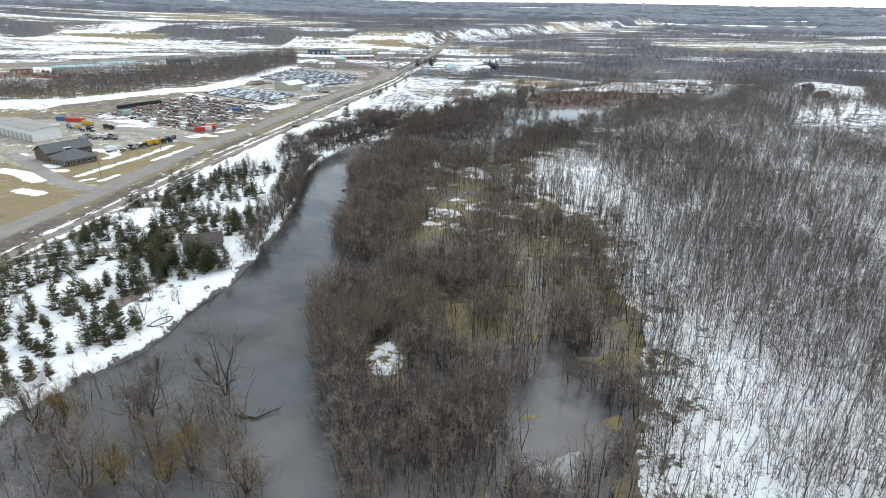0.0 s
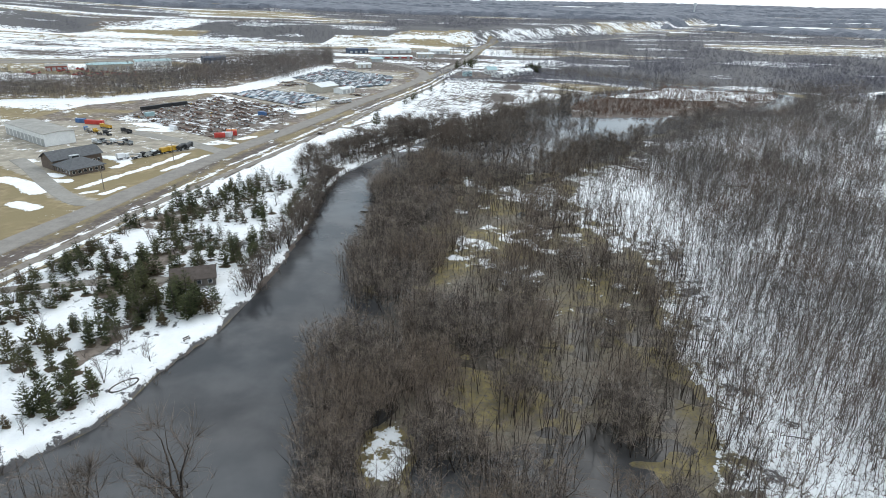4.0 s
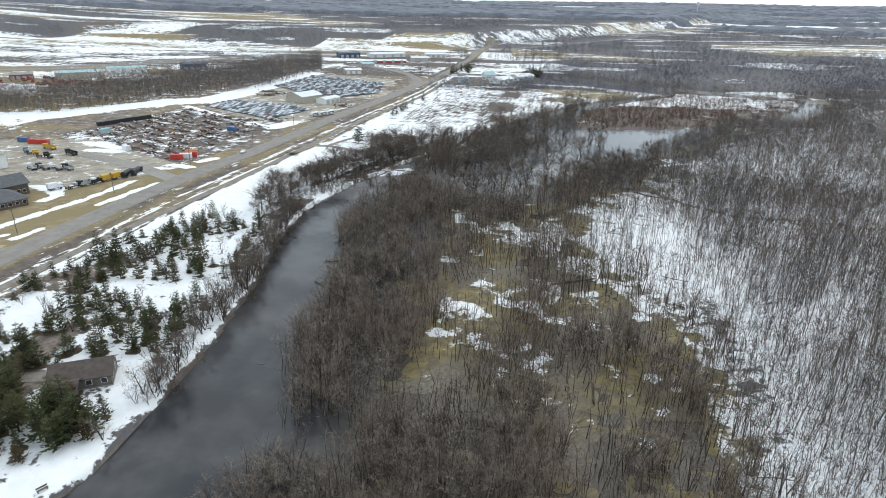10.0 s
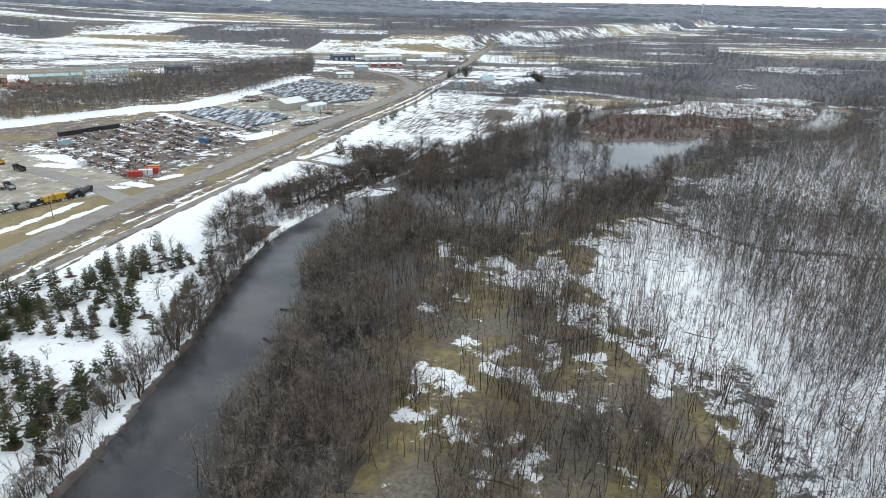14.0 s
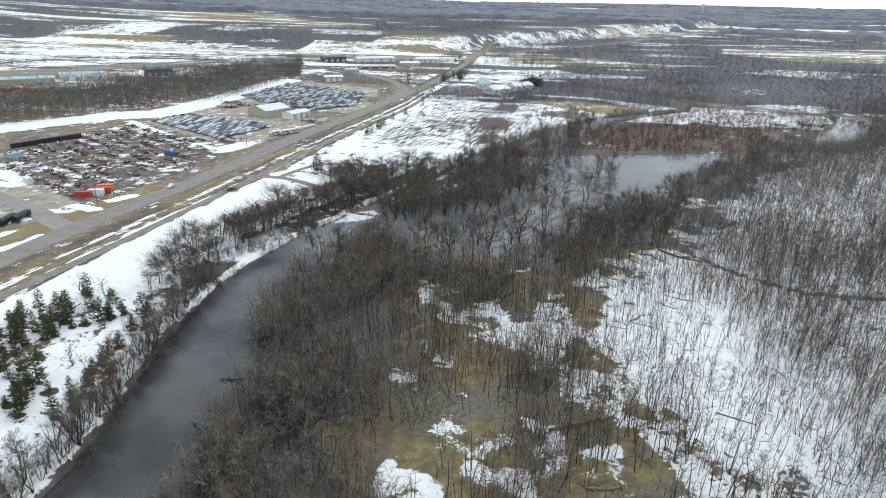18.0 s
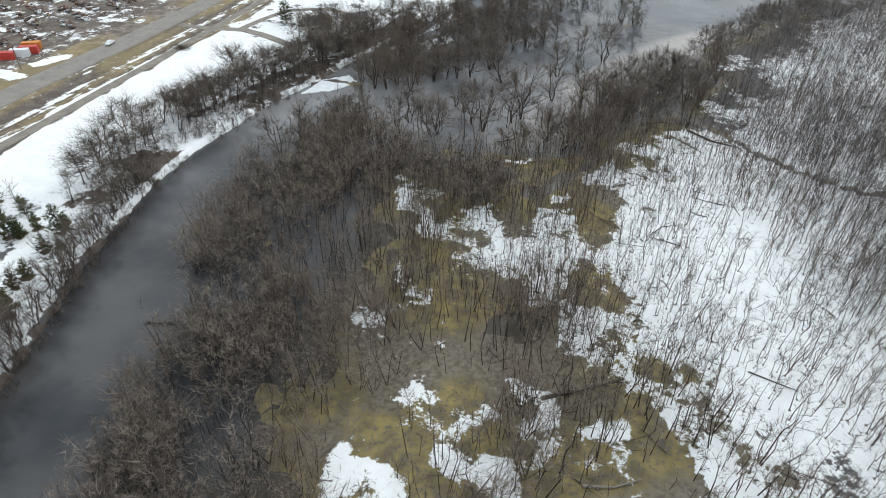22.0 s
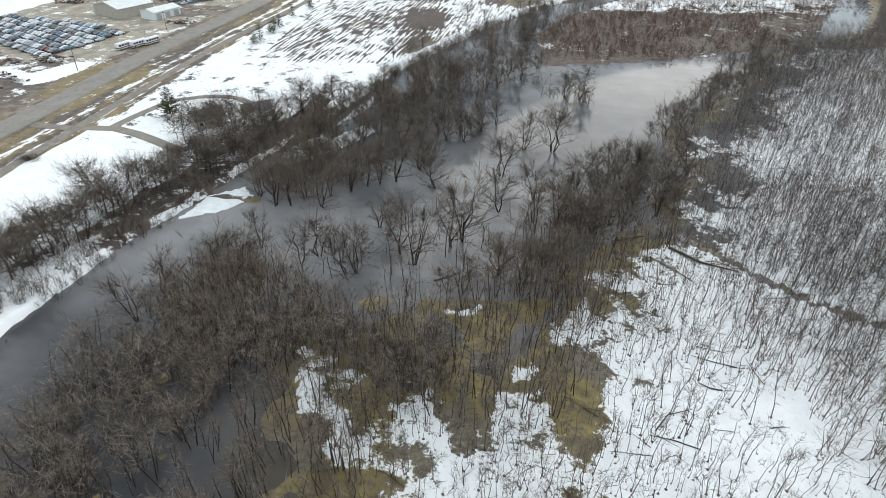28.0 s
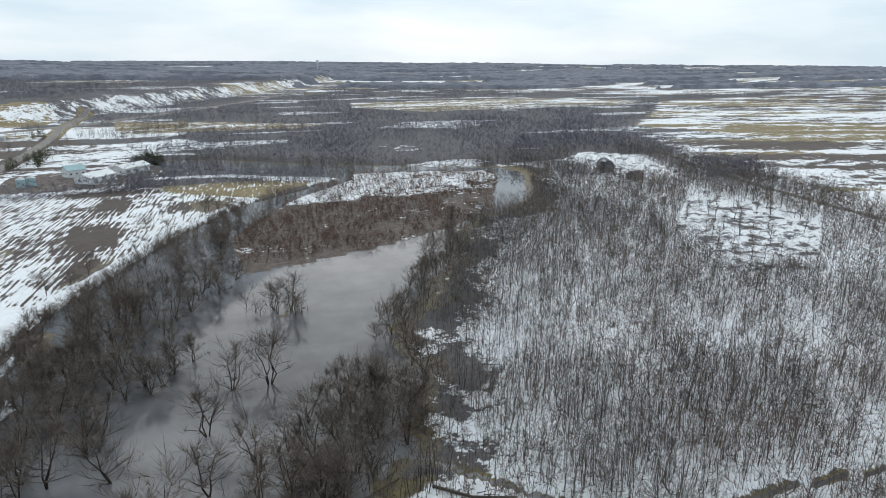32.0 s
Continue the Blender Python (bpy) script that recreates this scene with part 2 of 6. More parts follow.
def water_material():
    m = Nodes("flood_water")
    swirl = m.noise(0.05, 4)
    c = m.mix(m.step(swirl, 0.35, 0.7), (0.034, 0.035, 0.038), (0.085, 0.083, 0.084))
    # still water: silt colour with sky reflection and mist mixed into its tone
    slack_tone = m.mix(m.step(swirl, 0.35, 0.7), (0.056, 0.056, 0.06), (0.12, 0.118, 0.122))
    sep = m.n.new("ShaderNodeSeparateXYZ")
    m.l.new(m.geo.outputs["Position"], sep.inputs["Vector"])
    # the current ruffles the open channel; the drowned wood stays still
    run = m.step(m.math("MULTIPLY", sep.outputs["Y"], -1.0), -345.0, -265.0)
    c = m.mix(run, slack_tone, c)
    # mist and cloud reflection painted where the current slackens; paler below the near bend
    pale_reach = m.math("MULTIPLY", m.step(sep.outputs["Y"], 330.0, 352.0), m.step(m.math("MULTIPLY", sep.outputs["Y"], -1.0), -420.0, -392.0))
    pale_reach = m.math("ADD", pale_reach, m.math("MULTIPLY", m.step(m.math("MULTIPLY", sep.outputs["Y"], -1.0), -135.0, -95.0), 0.45))
    c = m.mix(m.math("MULTIPLY", pale_reach, m.step(m.noise(0.03, 4), 0.25, 0.6)), c, (0.23, 0.227, 0.23))
    # tannin-brown pools stand in the swamp
    pool = m.math("MULTIPLY", m.step(sep.outputs["X"], -44.0, -26.0), m.math("MULTIPLY", m.step(sep.outputs["Y"], 128.0, 160.0), m.step(m.math("MULTIPLY", sep.outputs["Y"], -1.0), -342.0, -322.0)))
    c = m.mix(m.math("MULTIPLY", pool, 0.85), c, (0.075, 0.062, 0.046))
    patch = m.math("MULTIPLY", m.step(m.noise(0.045, 4), 0.5, 0.68), run)
    h = m.math("MULTIPLY", m.noise(1.3, 4, m.pos((1.0, 0.55, 1))), m.math("MULTIPLY_ADD", patch, 0.7, 0.03))
    m.bump(h, 0.5, 0.2)
    rough = m.math("MULTIPLY_ADD", patch, 0.12, 0.035)
    m.bsdf.inputs["IOR"].default_value = 1.333
    return m.done(c, rough, 0.0, 0.5)


M_GROUND = ground_material()
M_WATER = water_material()
M_ASPHALT = plain("worn_asphalt", (0.195, 0.178, 0.16), (0.285, 0.262, 0.235), 0.25, 0.9)
M_GRAVEL = plain("gravel_lane", (0.17, 0.15, 0.13), (0.29, 0.26, 0.225), 0.4, 0.95)
M_LOT = plain("gravel_lot", (0.22, 0.205, 0.18), (0.33, 0.31, 0.28), 0.08, 0.95)
M_SNOWPATCH = plain("old_snow", (0.62, 0.65, 0.67), (0.82, 0.84, 0.86), 0.5, 0.85, 0, 0.1)
M_ICE = plain("grey_ice", (0.17, 0.175, 0.175), (0.34, 0.345, 0.345), 0.35, 0.45)
M_ROOFGREY = plain("grey_shingles", (0.08, 0.083, 0.088), (0.13, 0.133, 0.14), 0.8, 0.85)
M_ROOFBROWN = plain("brown_shingles", (0.06, 0.046, 0.04), (0.11, 0.088, 0.076), 0.8, 0.85)
M_ROOFWHITE = plain("white_metal_roof", (0.60, 0.62, 0.62), (0.74, 0.76, 0.76), 0.3, 0.45)
M_ROOFTEAL = plain("teal_metal_roof", (0.28, 0.42, 0.44), (0.38, 0.52, 0.54), 0.3, 0.45)
M_ROOFBLUE = plain("dark_blue_roof", (0.04, 0.06, 0.10), (0.08, 0.11, 0.16), 0.3, 0.5)
M_ROOFTAN = plain("flat_tan_roof", (0.25, 0.24, 0.22), (0.36, 0.35, 0.32), 0.2, 0.85)
M_WALLWHITE = plain("white_siding", (0.62, 0.63, 0.63), (0.76, 0.77, 0.76), 0.6, 0.6)
M_WALLTAN = plain("tan_siding", (0.36, 0.33, 0.28), (0.46, 0.43, 0.37), 0.6, 0.7)
M_WALLRED = plain("red_siding", (0.28, 0.05, 0.04), (0.40, 0.09, 0.07), 0.6, 0.6)
M_BRICK = plain("dark_brown_brick", (0.085, 0.066, 0.055), (0.15, 0.115, 0.092), 2.0, 0.85)
M_WOODOLD = plain("weathered_boards", (0.10, 0.085, 0.075), (0.18, 0.16, 0.14), 1.2, 0.9)
M_TRIM = plain("white_trim", (0.68, 0.68, 0.67), (0.78, 0.78, 0.77), 1.0, 0.5)
M_GLASS = plain("window_glass", (0.02, 0.024, 0.028), (0.045, 0.05, 0.055), 0.5, 0.12)
M_STEEL = plain("galvanised_steel", (0.36, 0.38, 0.39), (0.5, 0.52, 0.53), 0.7, 0.4, 0.6)
M_TYRE = plain("tyre_rubber", (0.015, 0.015, 0.016), (0.035, 0.034, 0.033), 3.0, 0.9)
M_LOG = plain("wet_log", (0.03, 0.024, 0.02), (0.09, 0.075, 0.06), 2.5, 0.85, 0, 0.04)
M_PALELOG = plain("barkless_log", (0.16, 0.14, 0.115), (0.30, 0.27, 0.23), 2.5, 0.85, 0, 0.03)
M_DARKMETAL = plain("black_steel", (0.02, 0.021, 0.024), (0.05, 0.052, 0.056), 0.7, 0.5, 0.3)
M_YELLOW = plain("yellow_paint", (0.42, 0.24, 0.02), (0.58, 0.36, 0.05), 0.8, 0.45)
M_RED = plain("red_paint", (0.40, 0.03, 0.025), (0.55, 0.07, 0.05), 0.6, 0.5)
M_ORANGE = plain("orange_paint", (0.5, 0.16, 0.02), (0.62, 0.24, 0.05), 0.6, 0.5)
M_BLUE = plain("blue_paint", (0.04, 0.10, 0.24), (0.08, 0.17, 0.34), 0.6, 0.5)
M_WHITEPAINT = plain("white_paint", (0.62, 0.63, 0.64), (0.75, 0.76, 0.77), 0.6, 0.4)
M_RUST = plain("rusty_scrap", (0.07, 0.04, 0.03), (0.2, 0.12, 0.085), 0.9, 0.9)
M_POLE = plain("pole_wood", (0.11, 0.09, 0.075), (0.18, 0.155, 0.13), 2.0, 0.9)


def scrap_material():
    m = Nodes("mixed_scrap")
    r = m.geo.outputs["Random Per Island"]
    c = m.mix(m.step(r, 0.1, 0.5), (0.05, 0.035, 0.028), (0.19, 0.11, 0.08))
    c = m.mix(m.step(r, 0.62, 0.64), c, (0.26, 0.27, 0.27))
    c = m.mix(m.step(r, 0.86, 0.87), c, (0.62, 0.63, 0.64))
    c = m.mix(m.step(r, 0.97, 0.972), c, (0.45, 0.30, 0.05))
    return m.done(c, 0.75)


def carpaint_material(name, island):
    m = Nodes(name)
    r = m.geo.outputs["Random Per Island"] if island else m.info.outputs["Random"]
    c = m.mix(m.step(r, 0.30, 0.31), (0.09, 0.10, 0.12), (0.30, 0.34, 0.38))
    c = m.mix(m.step(r, 0.42, 0.43), c, (0.50, 0.54, 0.57))
    c = m.mix(m.step(r, 0.6, 0.61), c, (0.72, 0.75, 0.78))
    c = m.mix(m.step(r, 0.86, 0.87), c, (0.10, 0.2, 0.27))
    c = m.mix(m.step(r, 0.95, 0.96), c, (0.22, 0.05, 0.04))
    c = m.mix(m.math("MULTIPLY", m.noise(1.5, 3), 0.3), c, (0.2, 0.18, 0.16))
    return m.done(c, 0.4)


M_SCRAP = scrap_material()
M_CAR = carpaint_material("old_car_paint", False)
M_CARS = carpaint_material("old_car_paint_lot", True)

# ---------------------------------------------------------------- plan: banks, channels and ground height
LEFT_BANK = [(-118, -600), (-112, 40), (-95, 97), (-91.3, 107), (-88, 116), (-82.4, 124), (-80.4, 135), (-80.2, 146), (-78.2, 157), (-76, 166), (-76, 187), (-77, 210), (-81, 245), (-88, 280),
             (-91, 310), (-89, 330), (-81, 362), (-73, 380), (-66, 401), (-48, 448), (-34, 494), (-17, 529), (4, 574), (30, 615), (50, 641),
             (103, 683), (118, 690)]
NORTH_BANK = [(107, 700), (60, 735), (14, 774), (-6, 800), (6, 826), (36, 818), (90, 780), (150, 742), (215, 715), (244, 696), (252, 672)]
EAST_BANK = [(213, 597), (190, 571), (150, 556), (117, 503), (90, 462), (66, 440), (62, 425), (64, 405), (52, 388), (46, 377), (30, 364), (22, 357), (24, 348), (14, 337), (10, 328),
             (12, 319), (5, 319), (-2, 322), (-15, 314), (-20, 322), (-32, 327), (-30, 317), (-27, 305), (-24, 299), (-25, 291), (-23, 285), (-19, 279), (-13, 279.5), (-8, 277),
             (-4, 281), (3, 283), (10, 283), (9, 273), (18, 268), (24, 265), (26, 259), (28, 255), (33, 247.5), (40, 245), (40, 237), (42.4, 234), (41.5, 214), (39, 190), (41, 172),
             (44, 158), (42, 146), (38, 130), (32, 108), (29, 89), (36, 40), (40, -600)]
FLOOD = np.array(LEFT_BANK + NORTH_BANK + EAST_BANK, float)
RIVER_RIGHT = np.array([(-600, -15), (60, -14), (84, -22), (113, -35), (148, -46), (200, -53), (250, -60), (300, -69), (340, -70), (360, -61), (380, -48)], float)
CHANNEL = [(-66, 240), (-76, 280), (-81, 300), (-80, 321), (-74, 339), (-65, 357), (-54, 370), (-40, 374), (-24, 383), (-2, 396), (20, 408), (38, 431), (52, 460), (64, 489), (90, 520)]
PALE = np.array([(-60, 362), (-37, 368), (10, 376), (12, 352), (-6, 343), (-26, 338), (-42, 348)], float)
CREEK = [(46, 379), (50, 374), (56.5, 366.5), (64, 356), (69.4, 350), (75, 345.5), (84, 340.7), (95, 339), (106, 341), (120, 338), (150, 333), (210, 318)]
HIGHWAY = [(-190, -200), (-182, 60), (-172, 200), (-168, 245), (-167, 275), (-164, 320), (-160, 360), (-153, 405), (-147.5, 450), (-144.5, 490), (-138.5, 540),
           (-130, 590), (-123, 650), (-121, 700), (-128, 745), (-150, 792), (-185, 832), (-235, 866)]
STRAIGHT = [(-121, 665), (-110, 753), (-101, 900), (-98, 1000), (-100, 1120), (-90, 1300)]
TRAIL = [(-158, 120), (-152, 215), (-148, 265), (-139, 330), (-131, 400), (-127, 440), (-121, 500), (-112, 560), (-101, 620), (-96, 700)]
DRIVE = [(-144, 425), (-131, 423), (-116, 424), (-100, 416), (-88, 408)]
LOOP = [(-118, 424), (-114, 438), (-107, 452), (-92, 457), (-81, 451), (-75, 442)]
PARK_LANE = [(-163, 165), (-150, 172), (-135, 180), (-118, 186), (-104, 190)]
FAR_ROAD = [(-900, 560), (-542, 718), (-477, 800), (-380, 925), (-280, 1000), (-203, 1041), (-110, 1120), (-45, 1200), (170, 1560), (370, 1960), (600, 2480)]
FAR_ROAD_B = [(-900, 590), (-550, 745), (-490, 825), (-390, 950), (-290, 1025), (-215, 1070)]
EAST_ROAD = [(330, 380), (344, 465), (356, 529), (381, 620), (427, 733), (465, 858)]

_tables = [np.random.RandomState(40 + i).rand(256, 256) for i in range(6)]


def vnoise(x, y, size, k=0):
    """Smooth value noise, 0 to 1, with lumps of that many metres."""
    u, v = np.asarray(x, float) / size + 31.7 * k, np.asarray(y, float) / size + 17.3 * k
    i, j = np.floor(u).astype(int), np.floor(v).astype(int)
    fu, fv = u - i, v - j
    fu, fv = fu * fu * (3 - 2 * fu), fv * fv * (3 - 2 * fv)
    t = _tables[k % 6]
    a, b, c, d = t[i % 256, j % 256], t[(i + 1) % 256, j % 256], t[i % 256, (j + 1) % 256], t[(i + 1) % 256, (j + 1) % 256]
    return (a * (1 - fu) + b * fu) * (1 - fv) + (c * (1 - fu) + d * fu) * fv


def smooth(v, lo, hi):
    t = np.clip((v - lo) / (hi - lo), 0, 1)
    return t * t * (3 - 2 * t)


def line_distance(x, y, pts):
    """Distance to an open line of points."""
    best = np.full(np.shape(x), 1e9)
    for (ax, ay), (bx, by) in zip(pts[:-1], pts[1:]):
        dx, dy = bx - ax, by - ay
        t = np.clip(((x - ax) * dx + (y - ay) * dy) / (dx * dx + dy * dy), 0, 1)
        best = np.minimum(best, np.hypot(x - ax - t * dx, y - ay - t * dy))
    return best


def inside(x, y, poly):
    hit = np.zeros(np.shape(x), bool)
    for (ax, ay), (bx, by) in zip(poly, np.roll(poly, -1, 0)):
        if ay != by:
            hit ^= ((ay > y) != (by > y)) & (x < (bx - ax) * (y - ay) / (by - ay) + ax)
    return hit


def shore(x, y):
    """Metres from the flood's edge: positive on dry land, negative over water."""
    x, y = np.asarray(x, float), np.asarray(y, float)
    d = line_distance(x, y, np.vstack([FLOOD, FLOOD[:1]]))
    return np.where(inside(x, y, FLOOD), -d, d)


_lb = np.array(LEFT_BANK[:-1] + [(118, 690), (107, 700), (60, 735), (14, 774), (-6, 800), (-20, 850), (-40, 1000)], float)


def west_of_bank(x, y):
    return np.interp(y, _lb[:, 1], _lb[:, 0]) - x


def river_right(y):
    return np.interp(y, RIVER_RIGHT[:, 0], RIVER_RIGHT[:, 1])


ISLES = [(-16.5, 239, 6.8, 7.0, 1.1), (-4, 246, 3.2, 2.6, 1.0), (1, 244.5, 4.2, 4.0, 1.05), (5, 240, 4.0, 3.2, 1.05), (-4.9, 254.5, 3.4, 2.0, 1.2), (-0.8, 257.7, 2.8, 2.3, 1.2),
         (4.2, 269, 1.0, 1.0, 0.9), (17, 246, 4.5, 1.1, 0.8), (-22, 227, 4.6, 2.6, 0.85), (-10, 221, 2.6, 2.0, 0.75), (1.3, 222.6, 3.0, 2.4, 0.75), (-35, 258, 1.2, 2.4, 0.8),
         (-16, 248.4, 3.6, 1.1, 0.8), (-8, 248.5, 3.0, 1.1, 0.85), (5, 262.5, 5.0, 3.0, 1.2), (9.5, 257, 3.0, 4.2, 1.2), (15, 256, 1.4, 1.4, 0.8), (32.6, 243, 1.5, 2.2, 0.8),
         (-22.6, 128, 4.4, 7.5, 1.9), (-64, 384, 8, 2.6, 0.8), (-50, 416, 7, 3, 0.7), (-36, 470, 5, 10, 0.75), (-4, 340, 7, 2.5, 0.55),
         (28, 470, 3.5, 1.6, 0.22), (36, 466, 5, 2.2, 0.22), (23, 207, 2.5, 1.6, 0.65), (16, 196, 2, 1.5, 0.65)]
# bare brown hollows in the snow
HOLLOWS = [(-12, 302, 6, 3.6), (6, 294, 7, 3.2), (19, 307, 4.5, 9), (12, 331, 3, 5), (24, 285, 3.5, 6), (31, 272, 2.5, 5), (38, 300, 2.5, 4), (30, 322, 3, 6), (34, 345, 3.5, 5), (22, 326, 2.5, 5), (27, 315, 2.5, 5), (31, 303, 2.5, 5), (17, 340, 2.5, 5), (36, 258, 2, 4), (62, 364, 4, 3), (47, 356, 3, 4), (70, 352, 4, 2.5), (90, 343, 5, 2.5), (120, 341, 6, 3)]
SHALLOWS = np.array([(-36, 200), (36, 200), (44, 240), (20, 266), (-22, 284), (-42, 288), (-38, 230)], float)
MARSH = np.array([(28, 510), (50, 514), (83, 523), (106, 531), (134, 545), (171, 572), (194, 612), (224, 664), (226, 690), (190, 700), (128, 712), (122, 690), (72, 638), (42, 592), (28, 560)], float)


def hummock(x, y):
    """How far the swamp's floor stands out of the flood: below 0 water, above 0.4 snow."""
    s = shore(x, y)
    base = np.where(s > 0, np.where(y < 372, 0.6 + s * 0.03, 0.42 + s * 0.03), np.maximum(-0.8, 0.16 + s * 0.045))
    base = np.where((west_of_bank(x, y) > -12) & (s < 0), np.minimum(base, -0.9), base)
    base = np.where(inside(x, y, SHALLOWS), np.maximum(base, -0.12 + 0.36 * smooth(x, -36, -22)), base)
    base = np.where(inside(x, y, MARSH), np.maximum(base, 0.26), base)
    thick = (x > river_right(y) + 4) & (y < 345) & (s < 0)
    base = np.where(thick, np.maximum(base, -0.26 + 0.3 * smooth(x, -34, -14) * smooth(y, 118, 150)), base)
    wx, wy = x + 3.4 * (vnoise(x, y, 4, 3) - 0.5), y + 3.4 * (vnoise(x, y, 4, 4) - 0.5)
    for cx, cy, rx, ry, top in ISLES:
        base = np.maximum(base, -0.8 + (top + 0.8) * np.exp(-((wx - cx) / rx) ** 2 * 0.6 - ((wy - cy) / ry) ** 2 * 0.6))
    for cx, cy, rx, ry in HOLLOWS:
        base = base - 0.5 * np.exp(-((wx - cx) / rx) ** 2 - ((wy - cy) / ry) ** 2)
    base = np.minimum(base, 1.15)
    base = np.where(line_distance(x, y, CREEK) < 1.1, -0.12, base)
    return base + 0.42 * (vnoise(x, y, 8, 1) - 0.5) + 0.34 * (vnoise(x, y, 3.1, 2) - 0.5)


def bluff_line(x, y):
    """Metres behind the foot of the snowy bluff."""
    return (-(x + 91) * 1090 + (y - 1250) * 590) / math.hypot(1090, 590)


def hills(x, y):
    # the bluff west and north of a line, and the rise towards the skyline
    d = bluff_line(x, y)
    r = np.hypot(x, y)
    h = (1 - 0.85 * smooth(r, 1900, 4000)) * (23 * smooth(d, 8, 52) * smooth(y, 1100, 1300) + 16 * smooth(d, 300, 900) * vnoise(x, y, 420, 3))
    h = h + 50 * smooth(r, 1900, 4600) + 14 * smooth(r, 1500, 4000) * (vnoise(x, y, 700, 4) - 0.4)
    w = smooth(-x, 700, 2600)
    return h + 34 * w * (0.5 + vnoise(x, y, 600, 5))


def height(x, y):
    x, y = np.asarray(x, float), np.asarray(y, float)
    w, s = west_of_bank(x, y), shore(x, y)
    hum = hummock(x, y)
    swamp = np.where(hum > 0, 0.06 + hum * 0.55, hum * 1.5)
    west = 0.15 + 1.25 * smooth(s, -0.3, 0.9) + 0.25 * (vnoise(x, y, 18, 2) - 0.5)
    north = 0.3 + 1.2 * smooth(s, 0, 25) + 0.3 * (vnoise(x, y, 18, 2) - 0.5)
    z = np.where((w > 0) & (s > 0), west, np.where((y > 700) & (s > 0), north, swamp))
    z = z + np.where((x > 120) & (s > 0), 1.5 * smooth(x, 160, 330), 0)
    return z + hills(x, y)


FIELD = np.array([(-94, 505), (-40, 500), (2, 580), (50, 643), (100, 686), (8, 770), (-60, 712), (-92, 690)], float)
TANFIELD = np.array([(-2, 700), (0, 722), (42, 718), (90, 682), (78, 644), (51, 646), (6, 677)], float)
BROWN = [(-34, 690, 20, 9), (-24, 655, 9, 18), (-28, 585, 12, 22), (22, 632, 16, 12), (-26, 536, 8, 14), (-70, 735, 22, 10)]
SNOWFIELD = np.array([(-145, 240), (-139, 300), (-127, 410), (-92, 408), (-104, 338), (-119, 294)], float)
BRUSH = (-129.7, 398.7)
HEAPS = [([(-236, 274), (-218, 268), (-206, 260)], 3.0), ([(-204, 244), (-192, 241)], 2.6), ([(-193, 269), (-189, 290), (-184, 309), (-182, 336)], 1.5),
         ([(-175, 302), (-172, 317), (-169, 336)], 1.2), ([(-204, 319), (-196, 335), (-184, 353)], 1.8), ([(-187, 261), (-183, 266)], 1.2), ([(-178, 263), (-176, 273)], 1.3),
         ([(-214, 275), (-205, 277)], 2.2), ([(-218, 321), (-208, 318), (-199, 310), (-200, 303)], 2.0), ([(-221, 285), (-214, 283)], 1.6), ([(-251, 305), (-246, 303)], 2.0),
         ([(-256, 404), (-230, 395)], 2.6), ([(-181, 367), (-169, 364)], 2.0), ([(-166, 383), (-170, 376)], 2.2), ([(-240, 387), (-225, 388)], 3.0),
         ([(-267, 533), (-209, 490), (-176, 470)], 2.0), ([(-170, 468), (-164, 485)], 5.0), ([(-187, 358), (-178, 360)], 1.6), ([(-2, 734), (45, 726), (98, 692)], 4.0), ([(-53, 448), (-39, 494), (-22, 529), (-1, 574), (25, 615), (45, 641)], 1.6)]
PLOUGHED = np.array([(-222, 222), (-196, 218), (-184, 210), (-184, 180), (-240, 180)], float)
FARMYARD = np.array([(-95, 712), (-58, 706), (-22, 716), (8, 752), (-4, 782), (-60, 786), (-92, 768)], float)
SCRAPYARD = np.array([(-286, 420), (-262, 530), (-204, 492), (-160, 488), (-166, 420), (-176, 368), (-222, 376)], float)
GRAVELYARD = np.array([(-300, 400), (-257, 412), (-172, 366), (-184, 342), (-214, 316), (-250, 300), (-330, 340), (-340, 385)], float)
FORECOURT = np.array([(-300, 336), (-268, 300), (-224, 277), (-198, 255), (-177, 246), (-176, 256), (-195, 263), (-222, 287), (-240, 306), (-262, 322)], float)
CARLOT_A = np.array([(-253, 536), (-244, 566), (-194, 555), (-168, 540), (-184, 496)], float)
CARLOT_B = np.array([(-245, 655), (-240, 745), (-152, 700), (-142, 632), (-168, 602), (-216, 630)], float)
SALVAGE = np.array([(-262, 534), (-262, 770), (-150, 735), (-128, 650), (-150, 530), (-158, 492), (-188, 490)], float)
BELT = np.array([(-900, 330), (-560, 400), (-339, 486), (-294, 570), (-252, 640), (-250, 800), (-300, 940), (-350, 830), (-385, 670), (-430, 560), (-900, 440)], float)
GLADE = np.array([(206, 439), (229, 496), (290, 545), (318, 520), (300, 469), (240, 428)], float)
EASTFIELDS = np.array([(372, 420), (390, 560), (430, 690), (480, 800), (560, 910), (760, 1090), (960, 1300), (4800, 2200), (4800, -200), (500, 250)], float)
YELLOWFIELD = np.array([(-40, 1030), (-50, 1170), (40, 1150), (200, 1060), (150, 1020)], float)
FARFIELDS = np.array([(300, 1300), (380, 1190), (560, 1200), (860, 1240), (950, 1340), (760, 1480), (330, 1430)], float)
CLEARING = np.array([(290, 690), (300, 600), (330, 590), (380, 690), (350, 730)], float)


